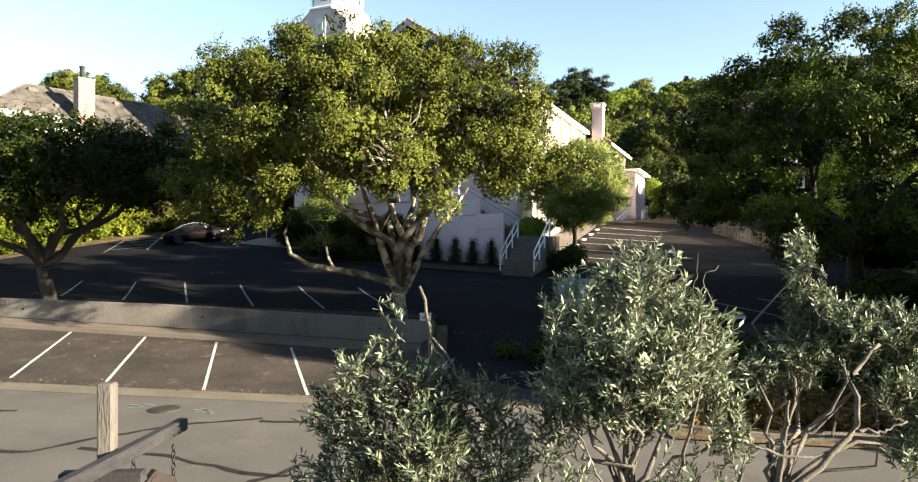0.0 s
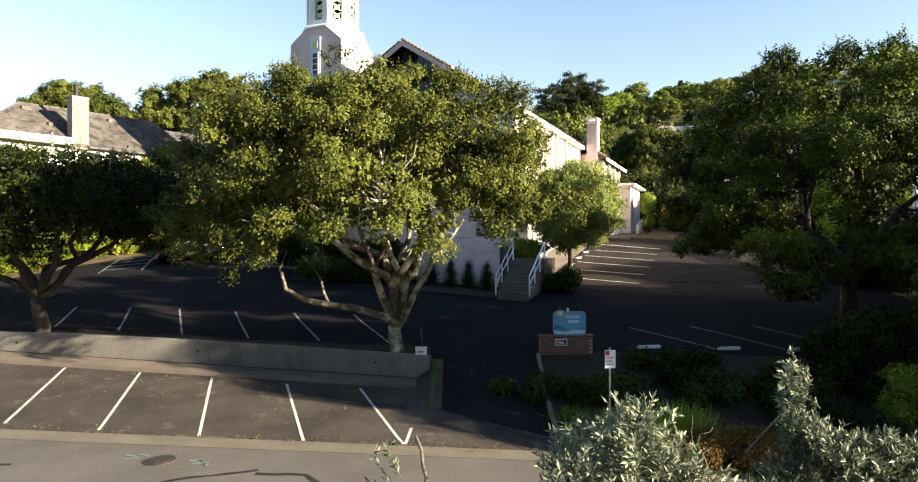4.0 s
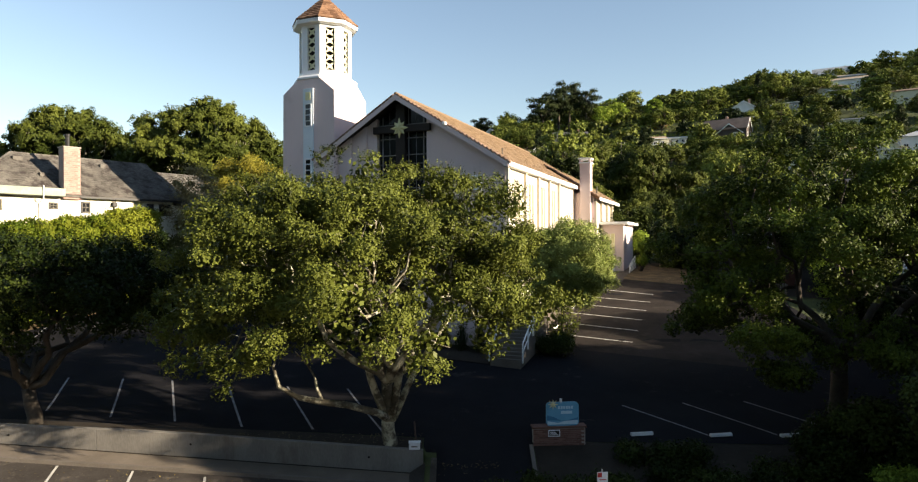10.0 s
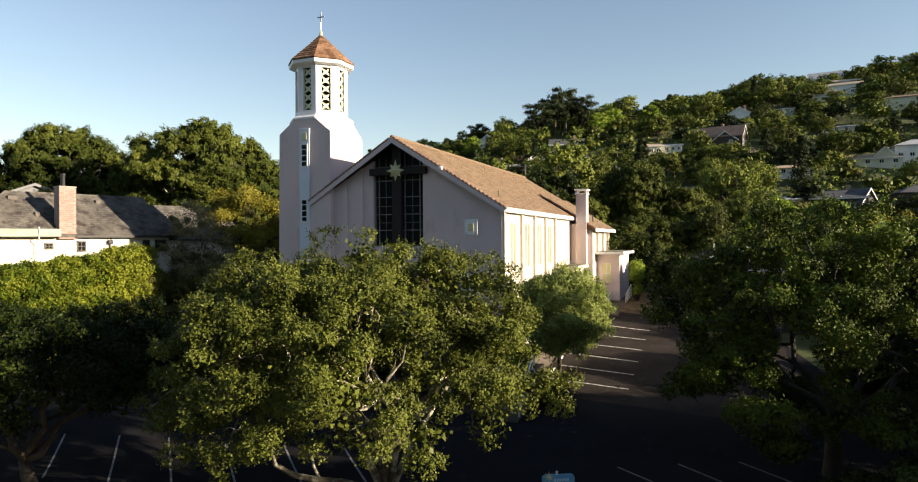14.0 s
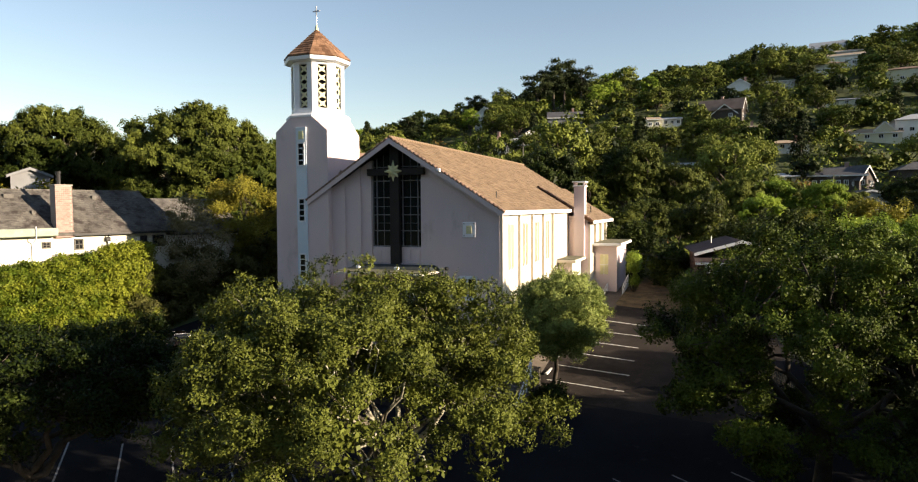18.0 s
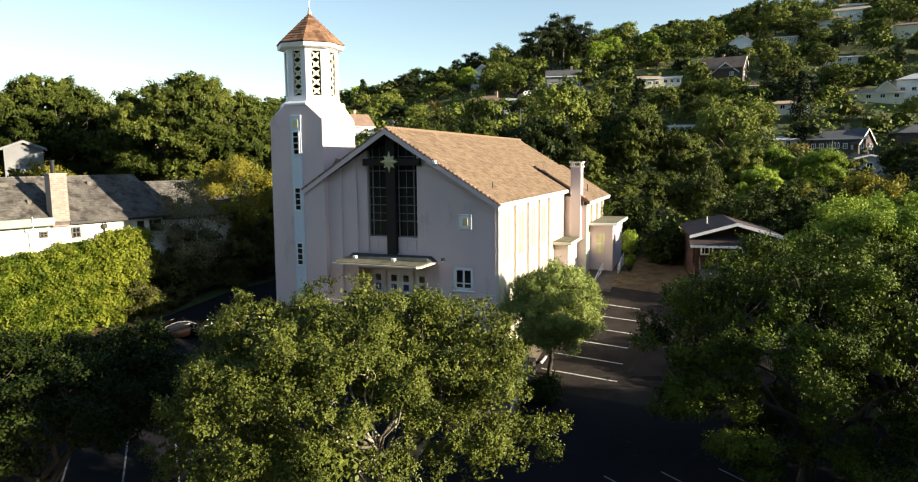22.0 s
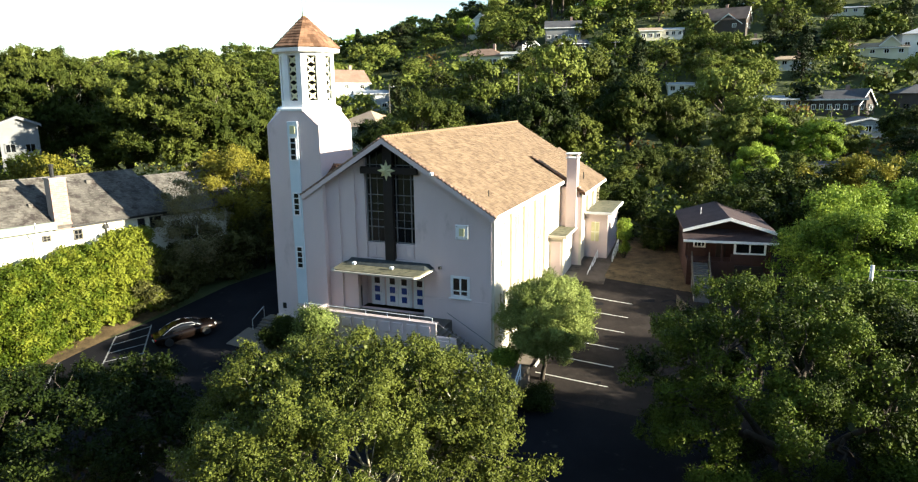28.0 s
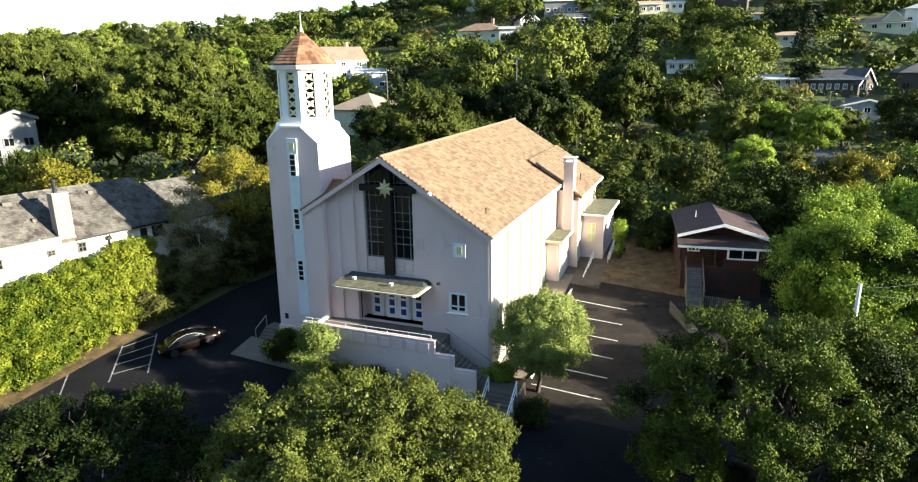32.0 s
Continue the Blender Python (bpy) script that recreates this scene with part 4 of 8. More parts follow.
def framed_window(parent, name, axis, w, h, at, cols, rows, glass, frame, bar=0.05, depth=0.1, label=""):
    """A window with frame, bars and panes; built facing -y, then placed by at."""
    bm = bmesh.new()
    for a in ((-w / 2, -w / 2 + bar * 1.6, 0, h), (w / 2 - bar * 1.6, w / 2, 0, h), (-w / 2, w / 2, 0, bar * 1.6), (-w / 2, w / 2, h - bar * 1.6, h)):
        box(a[0], a[1], -depth / 2, depth / 2, a[2], a[3], bm)
    for i in range(1, cols):
        x = -w / 2 + w * i / cols
        box(x - bar / 2, x + bar / 2, -depth / 3, depth / 3, 0, h, bm)
    for j in range(1, rows):
        z = h * j / rows
        box(-w / 2, w / 2, -depth / 3, depth / 3, z - bar / 2, z + bar / 2, bm)
    win = part(name, bm, frame, parent, label)
    win.matrix_basis = at
    for i in range(cols):
        for j in range(rows):
            part("pane", box(-w / 2 + w * i / cols + bar / 2, -w / 2 + w * (i + 1) / cols - bar / 2, 0.0, 0.02, h * j / rows + bar / 2, h * (j + 1) / rows - bar / 2), glass, win)
    return win


def church_front_details():
    # pair of casements in a white frame
    framed_window(CHURCH, "window", "y", 1.46, 1.62, pose(5.65, 0.06, 8.08), 2, 1, M_GLASS, M_WHITE, 0.12, 0.2, "white framed pair of windows")
    part("window_bar", box(4.98, 6.32, -0.02, 0.08, 8.55, 8.62), M_WHITE, CHURCH)
    part("window_sill", box(4.8, 6.5, -0.14, 0.0, 7.98, 8.08, bevel=0.02), M_WHITE, CHURCH)
    # square plaque with a gold centre
    pl = part("plaque", box(5.35, 6.3, -0.08, 0.0, 12.35, 13.4, bevel=0.02), M_WHITE, CHURCH, "square white wall plaque with a gilded centre")
    part("gilded_centre", box(5.62, 6.02, -0.11, -0.08, 12.6, 13.15, bevel=0.02), M_GOLD, pl)
    for a in (5.43, 6.15):
        for b in (12.43, 13.25):
            part("corner_stud", box(a, a + 0.07, -0.1, -0.08, b, b + 0.07), M_LEAD, pl)
    # entrance recess and its doors
    bm = bmesh.new()
    box(-2.75, -2.7, 0.7, 1.5, 6.4, 9.25, bm), box(2.7, 2.75, 0.7, 1.5, 6.4, 9.25, bm)
    box(-2.75, 2.75, 1.5, 1.6, 6.4, 9.25, bm), box(-2.75, 2.75, 0.7, 1.6, 9.15, 9.25, bm)
    part("entrance_recess", bm, M_STUCCO, CHURCH)
    for c, w, leaves_ in ((-1.75, 0.95, 1), (0.05, 2.0, 2), (1.85, 0.95, 1)):
        part("door_frame", box(c - w / 2 - 0.06, c + w / 2 + 0.06, 1.38, 1.5, 6.4, 9.02), M_WHITE, CHURCH)
        for q in range(leaves_):
            lc = c + (q - (leaves_ - 1) / 2) * w / leaves_
            lw = w / leaves_ - 0.05
            leaf = part("door", box(lc - lw / 2, lc + lw / 2, 1.32, 1.4, 6.45, 8.95, bevel=0.01), M_WHITE, CHURCH, "white entrance door with blue square panes")
            for z, g in ((6.75, M_GLASS_B), (7.45, M_GLASS_B), (8.15, M_GLASS)):
                part("pane", box(lc - 0.22, lc + 0.22, 1.3, 1.32, z, z + 0.48), g, leaf)
            part("handle", rod([(lc + 0.38, 1.28, 7.4), (lc + 0.38, 1.28, 7.65)], 0.02), M_STEEL, leaf)
    # canopy: a slab with a mossy top, tarred flashing and a white edge
    pts = [(-3.9, 0.14), (3.6, 0.14), (3.5, -2.2), (3.25, -2.55), (-3.05, -2.55), (-3.55, -2.2)]
    can = part("canopy", prism(pts, "z", 9.87, 9.98), M_STUCCO_S, CHURCH, "white edged entrance canopy with a mossy flat roof")
    inner = [(-3.75, 0.13), (3.45, 0.13), (3.38, -2.12), (3.16, -2.42), (-2.98, -2.42), (-3.42, -2.12)]
    part("roofing", prism(inner, "z", 9.98, 10.04), M_ROOFING, can)
    part("flashing", loft([[(-3.6, 0.13, 10.04), (3.6, 0.13, 10.04), (3.2, -0.75, 10.05), (-3.2, -0.75, 10.05)], [(-3.2, 0.13, 10.36), (3.2, 0.13, 10.36), (2.9, 0.05, 10.36), (-2.9, 0.05, 10.36)]]), M_FLASH, can)
    for x, y in ((-2.4, -0.9), (0.9, -1.3)):
        part("floodlight", box(x - 0.14, x + 0.14, y - 0.12, y + 0.12, 10.1, 10.3, bevel=0.03), M_WHITE, can)
        part("bracket", rod([(x, y, 10.04), (x, y, 10.12)], 0.03), M_STEEL, can)
    part("wall_lamp", box(4.05, 4.25, -0.25, 0.0, 10.1, 10.3, bevel=0.03), M_IRON, CHURCH)


church_front_details()


def church_terrace():
    """Raised terrace with a panelled parapet, railings, and the stairs that turn down to the lot."""
    ter = part("terrace", box(-5.4, 5.0, -3.2, 0.28, 2.0, 6.38), M_CONC, CHURCH, "raised concrete entrance terrace")
    par = part("parapet", box(-5.4, 5.2, -3.42, -3.2, 2.0, 7.15, bevel=0.015), M_STUCCO, CHURCH, "pink stucco parapet with raised square panels")
    part("coping", box(-5.5, 5.25, -3.5, -3.12, 7.15, 7.25, bevel=0.02), M_STUCCO, par)
    for i in range(10):
        u = -5.15 + 1.02 * i
        part("raised_square", box(u, u + 0.78, -3.53, -3.42, 6.25, 7.0, bevel=0.04), M_STUCCO, par)
    part("parapet_return", box(-5.4, -5.2, -3.2, 0.0, 6.38, 6.62), M_STUCCO, par)
    rail = part("railing", rod([(-5.3, -3.3, 7.55), (4.9, -3.3, 7.55)], 0.025), M_WHITE, CHURCH, "white tube railing")
    for i in range(7):
        u = -5.3 + 1.7 * i
        part("post", rod([(u, -3.3, 7.22), (u, -3.3, 7.55)], 0.022), M_WHITE, rail)
    # upper flight down towards the corner
    for i in range(14):
        z = 6.38 - 0.17 * (i + 1)
        u = 5.0 + 0.29 * i
        part("step", box(u, u + 0.31, -3.0, -1.3, 2.0, z), M_CONC, CHURCH)
    for i, (a, b, z) in enumerate(((5.2, 6.6, 6.3), (6.6, 8.2, 5.4))):
        p = part("stair_wall", box(a, b, -3.42, -3.15, 2.0, z, bevel=0.015), M_STUCCO, CHURCH)
        part("raised_square", box(a + 0.2, b - 0.2, -3.47, -3.42, z - 1.0, z - 0.2, bevel=0.03), M_STUCCO, p)
    part("landing", box(9.06, 11.0, -3.1, -0.6, 1.8, 4.0), M_CONC, CHURCH)
    for i in range(11):
        z = 4.0 - 0.165 * (i + 1)
        v = -3.1 - 0.29 * (i + 1)
        part("step", box(9.1, 10.9, v, v + 0.31, 1.5, z), M_CONC, CHURCH)
    rails = part("handrail", rod([(9.0, -3.0, 5.0), (9.0, -6.2, 3.1)], 0.045), M_WHITE, CHURCH, "white painted stair handrail")
    for u in (9.0, 11.0):
        part("rail", rod([(u, -3.0, 5.0), (u, -6.2, 3.1)], 0.045), M_WHITE, rails)
        part("rail", rod([(u, -3.0, 4.5), (u, -6.2, 2.6)], 0.035), M_WHITE, rails)
        for k in range(4):
            q = k / 3
            v, z = -3.0 - 3.2 * q, 5.0 - 1.9 * q
            part("post", rod([(u, v, z - 1.1), (u, v, z)], 0.05), M_WHITE, rails)
    part("rail", rod([(5.1, -1.2, 7.3), (9.0, -1.2, 5.0)], 0.025), M_LEAD, rails)
    part("rail", rod([(5.1, -3.25, 7.3), (9.0, -3.25, 5.0)], 0.025), M_LEAD, rails)


church_terrace()


def church_side():
    # slender paired lights with yellow glass in each bay
    for v in (2.45, 6.1, 9.55, 12.9):
        for dv in (-0.36, 0.36):
            for z, h in ((10.0, 3.2), (5.9, 2.2)):
                framed_window(CHURCH, "window", "x", 0.34, h, pose(8.02, v + dv, z, 0, 0, 90), 1, 4, M_YGLASS, M_STUCCO_S, 0.05, 0.1)
    # entrance box with its small flat roof
    ves = part("vestibule", box(8.0, 9.3, 16.9, 20.9, 3.0, 9.3), M_STUCCO_S, CHURCH, "side entrance box under a small flat roof")
    part("flat_roof", box(7.98, 9.75, 16.3, 21.15, 9.35, 9.6, bevel=0.03), M_STUCCO_S, ves)
    part("roofing", box(8.02, 9.65, 16.4, 21.1, 9.6, 9.65), M_ROOFING, ves)
    part("door", box(8.2, 9.1, 16.84, 16.9, 4.6, 8.9), M_STUCCO, ves)
    # chimney
    ch = part("chimney", box(8.65, 9.65, 20.7, 21.75, 9.6, 16.3, bevel=0.02), M_STUCCO, CHURCH, "tall stucco chimney with a white cap")
    part("chimney_cap", box(8.55, 9.75, 20.6, 21.85, 16.3, 16.42, bevel=0.02), M_WHITE, ch)
    for a in (8.62, 9.5):
        for b in (20.67, 21.6):
            part("cap_post", box(a, a + 0.17, b, b + 0.17, 16.42, 16.7), M_STUCCO, ch)
    part("cap_slab", box(8.5, 9.8, 20.55, 21.9, 16.7, 16.82, bevel=0.03), M_WHITE, ch)
    # rear annex
    an = part("annex", box(9.9, 12.2, 24.4, 31.2, 4.0, 10.5), M_STUCCO, CHURCH, "flat roofed rear annex")
    part("flat_roof", box(9.95, 12.75, 23.6, 31.6, 10.5, 10.75, bevel=0.03), M_WHITE, an)
    part("roofing", box(10.05, 12.65, 23.7, 31.5, 10.75, 10.8), M_ROOFING, an)
    w = part("stained_panel", box(10.55, 11.35, 24.32, 24.4, 7.6, 9.6, bevel=0.01), M_GOLD, an, "pale gold decorative window panel")
    part("bar", box(10.93, 10.97, 24.29, 24.33, 7.6, 9.6), M_WHITE, w)
    part("bar", box(10.55, 11.35, 24.29, 24.33, 8.55, 8.6), M_WHITE, w)
    # paired handrails beside the ramp
    for u, v0, v1 in ((11.3, 18.8, 24.2), (9.4, 14.0, 18.0), (12.9, 23.5, 27.5)):
        za, zb = 4.6 + (v0 - 18.5) * 0.19, 4.6 + (v1 - 18.5) * 0.19
        r = part("handrail", rod([(u, v0, za + 1.0), (u, v1, zb + 1.0)], 0.045), M_WHITE, CHURCH, "white painted ramp handrail")
        for h in (0.55,):
            part("rail", rod([(u, v0, za + h), (u, v1, zb + h)], 0.045), M_WHITE, r)
        for k in range(5):
            q = k / 4
            z = za + (zb - za) * q
            part("post", rod([(u, v0 + (v1 - v0) * q, z - 0.6), (u, v0 + (v1 - v0) * q, z + 1.02)], 0.05), M_WHITE, r)


M_YGLASS = glass_mat("amber_glass", (0.42, 0.3, 0.06), 0.3)
church_side()


# ---- the bell tower ----
TC = (-7.45, 1.9)
TH = 2.28
TOWER = thing("bell_tower", "pink stucco bell tower with white belfry and red tiled spire", "bell tower", at=CH)


def octagon(ap, z, c=TC):
    r = ap / math.cos(math.pi / 8)
    return [(c[0] + r * math.cos(math.pi / 8 + math.pi / 4 * i), c[1] + r * math.sin(math.pi / 8 + math.pi / 4 * i), z) for i in range(8)]


def tower_shell():
    # octagon rings whose corners close to a square lower down
    def cut(z, h, c):
        x, y = TC
        p = [(h, -h + c), (h, h - c), (h - c, h), (-h + c, h), (-h, h - c), (-h, -h + c), (-h + c, -h), (h - c, -h)]
        return [(x + a, y + b, z) for a, b in p]
    rings = [cut(2.5, TH + 0.1, 0.004), cut(20.15, TH, 0.004), cut(21.2, TH - 0.05, 1.25)]
    bm = loft(rings)
    part("shaft", bm, M_STUCCO, TOWER)
    part("water_table", loft([octagon(2.3, 21.2), octagon(2.3, 21.35), octagon(2.16, 21.5)]), M_WHITE, TOWER)
    part("belfry_floor", loft([octagon(2.0, 21.45), octagon(2.0, 21.6)]), M_WHITE, TOWER)
    # corner piers, head and sill of the belfry
    for i in range(8):
        a = math.pi / 8 + math.pi / 4 * i
        r = 1.9 / math.cos(math.pi / 8)
        pts = []
        for s in (-1, 1):
            b = a + s * math.pi / 8
            tx, ty = math.cos(a), math.sin(a)
            nx, ny = math.cos(b), math.sin(b)
            px, py = -ny, nx
            cx, cy = TC[0] + r * tx, TC[1] + r * ty
            q = (cx + px * (0.44 if s > 0 else -0.44), cy + py * (0.44 if s > 0 else -0.44))
            inn = (q[0] - nx * 0.24, q[1] - ny * 0.24)
            pts.append((q, inn))
        corner = (TC[0] + r * math.cos(a), TC[1] + r * math.sin(a))
        ci = (TC[0] + (r - 0.26) * math.cos(a), TC[1] + (r - 0.26) * math.sin(a))
        poly = [corner, pts[1][0], pts[1][1], ci, pts[0][1], pts[0][0]]
        part("pier", prism(poly, "z", 21.5, 25.4), M_WHITE, TOWER)
        # sill and head between piers, and the fretwork
        b = math.pi / 4 * i
        m = Matrix.Translation((TC[0], TC[1], 0)) @ Matrix.Rotation(b, 4, "Z")
        part("sill", box(1.68, 1.89, -0.35, 0.35, 21.5, 21.95, m=m), M_WHITE, TOWER)
        part("head", box(1.68, 1.89, -0.35, 0.35, 25.2, 25.4, m=m), M_WHITE, TOWER)
        bm = bmesh.new()
        cells, h0, h1, w = 5, 21.97, 25.18, 0.345
        ch = (h1 - h0) / cells
        for k in range(cells):
            zc = h0 + ch * (k + 0.5)
            pts = [(w, ch / 2), (w * 0.42, 0.0), (w, -ch / 2), (0, -ch * 0.2), (-w, -ch / 2), (-w * 0.42, 0.0), (-w, ch / 2), (0, ch * 0.2)]
            prism([(p[0], zc + p[1]) for p in pts], "x", 1.72, 1.78, bm)
        bm.transform(m)
        part("fretwork", bm, M_FRET, TOWER, "cream star shaped fretwork panel")
    # Added near-black core stands in for the unlit hollow of the open belfry.
    part("dark_belfry_core", loft([octagon(1.3, 21.6), octagon(1.3, 25.4)]), M_VOID, TOWER)
    part("cornice", loft([octagon(1.98, 25.38), octagon(2.32, 25.46), octagon(2.36, 25.72), octagon(2.1, 25.76)]), M_WHITE, TOWER)
    # tiled spire
    part("spire", loft([octagon(2.3, 25.74), octagon(0.06, 28.1)]), M_TILE_RED, TOWER)
    verts, faces = [], []
    rng = np.random.default_rng(5)
    rows = 11
    for i in range(8):
        b = math.pi / 4 * i
        rot = Matrix.Translation((TC[0], TC[1], 0)) @ Matrix.Rotation(b, 4, "Z")
        for r in range(rows):
            f0, f1 = r / rows, (r + 1.15) / rows
            a0, a1 = 2.4 * (1 - f0), 2.4 * (1 - min(f1, 1))
            z0, z1 = 25.8 + 2.42 * f0, 25.8 + 2.42 * min(f1, 1)
            half0, half1 = a0 * math.tan(math.pi / 8), a1 * math.tan(math.pi / 8)
            n = max(1, int(2 * half0 / 0.26))
            for k in range(n):
                s0, s1 = -1 + 2 * k / n, -1 + 2 * (k + 0.95) / n
                j = rng.uniform(0, 0.025)
                q = len(verts)
                verts += [rot @ Vector(p) for p in ((a0, half0 * s0, z0 + 0.05 + j), (a0, half0 * s1, z0 + 0.05 + j), (a1, half1 * s1, z1 + 0.01), (a1, half1 * s0, z1 + 0.01), (a0 - 0.02, half0 * s0, z0 - 0.02), (a0 - 0.02, half0 * s1, z0 - 0.02))]
                faces += [(q, q + 1, q + 2, q + 3), (q, q + 4, q + 5, q + 1)]
    tagged(part("spire_tiles", raw_mesh("spire_tiles", verts, faces, M_TILE_RED, False), M_TILE_RED, TOWER, "rust red clay tiles of the spire"), kind="stuff")
    fin = part("finial", rod([(TC[0], TC[1], 28.0), (TC[0], TC[1], 30.0)], 0.035, 8), M_STEEL, TOWER, "slender metal cross finial")
    part("finial_base", loft([octagon(0.16, 28.05), octagon(0.1, 28.35), octagon(0.04, 28.6)]), M_GOLD, fin)
    part("cross_arm", box(TC[0] - 0.32, TC[0] + 0.32, TC[1] - 0.03, TC[1] + 0.03, 29.55, 29.63), M_STEEL, fin)
    part("cross_head", box(TC[0] - 0.04, TC[0] + 0.04, TC[1] - 0.03, TC[1] + 0.03, 29.2, 29.95), M_STEEL, fin)
    # tall pale strip with slit windows
    v = TC[1] - TH
    strip = part("window_strip", box(-7.85, -6.95, v - 0.12, v + 0.06, 6.4, 20.45, bevel=0.01), M_PALEBLUE, TOWER, "tall pale blue strip of slit windows")
    part("gilded_panel", box(-7.62, -7.18, v - 0.15, v - 0.12, 19.55, 20.15, bevel=0.01), M_GOLD, strip)
    for z0 in (17.6, 13.45, 9.3):
        framed_window(TOWER, "window", "y", 0.62, 1.78, pose(-7.4, v - 0.13, z0 - 0.05), 1, 4, M_GLASS, M_WHITE, 0.06, 0.08)
    part("vent_grille", box(-9.3, -9.0, v - 0.13, v - 0.05, 5.85, 6.3), M_IRON, TOWER)
    part("tower_plinth", box(-9.9, -5.0, v - 0.2, v + 0.5, 2.5, 5.3, bevel=0.02), M_STUCCO, TOWER)


tower_shell()

# ---- houses ----
def shingle_slope(rng, x0, x1, y0, z0, y1, z1, material, du=0.45, dv=0.6):
    """Shingles in courses from the eave (y0, z0) up to the ridge (y1, z1), along x."""
    verts, faces = [], []
    ln = math.hypot(y1 - y0, z1 - z0)
    rows, cols = max(2, int(ln / du)), max(2, int((x1 - x0) / dv))
    up = Vector((0, -(z1 - z0), (y1 - y0))).normalized()
    if up.z < 0:
        up = -up
    for r in range(rows):
        f0, f1 = r / rows, (r + 1.1) / rows
        for c in range(cols):
            s = x0 + (x1 - x0) * c / cols
            e = s + (x1 - x0) / cols * 0.97
            j = rng.uniform(0, 0.012)
            a, b = Vector((0, y0 + (y1 - y0) * f0, z0 + (z1 - z0) * f0)), Vector((0, y0 + (y1 - y0) * min(f1, 1), z0 + (z1 - z0) * min(f1, 1)))
            lo, hi = a + up * (0.035 + j), b + up * 0.008
            n = len(verts)
            verts += [Vector((s, lo.y, lo.z)), Vector((e, lo.y, lo.z)), Vector((e, hi.y, hi.z)), Vector((s, hi.y, hi.z)), Vector((s, a.y, a.z)), Vector((e, a.y, a.z))]
            faces += [(n, n + 1, n + 2, n + 3), (n, n + 4, n + 5, n + 1)]
    return raw_mesh("shingles", verts, faces, material, False)


def brick_column(parent, x0, x1, y0, y1, z0, z1, brick, mortar, course=0.15, length=0.32):
    """A brick shaft: a mortar core with every brick proud of it."""
    part("core", box(x0 + 0.02, x1 - 0.02, y0 + 0.02, y1 - 0.02, z0, z1), mortar, parent)
    n = int((z1 - z0) / course)
    meshes = {}
    for r in range(n):
        z = z0 + course * r
        for side in (0, 1):
            ln = x1 - x0 if side == 0 else y1 - y0
            k = max(2, round(ln / length))
            for i in range(k):
                off = 0.5 if r % 2 else 0.0
                a = max(0, (i - off) * ln / k)
                b = min(ln, (i + 1 - off) * ln / k)
                if b - a < 0.05:
                    continue
                key = (side, round(b - a, 3))
                if key not in meshes:
                    w = b - a - 0.015
                    meshes[key] = finish(box(0, w, 0, 0.06, 0, course - 0.02) if side == 0 else box(0, 0.06, 0, w, 0, course - 0.02), "brick", brick)
                ob = part("brick", meshes[key], brick, parent)
                ob.location = (x0 + a, y0 - 0.005, z) if side == 0 else (x1 - 0.055, y0 + a, z)


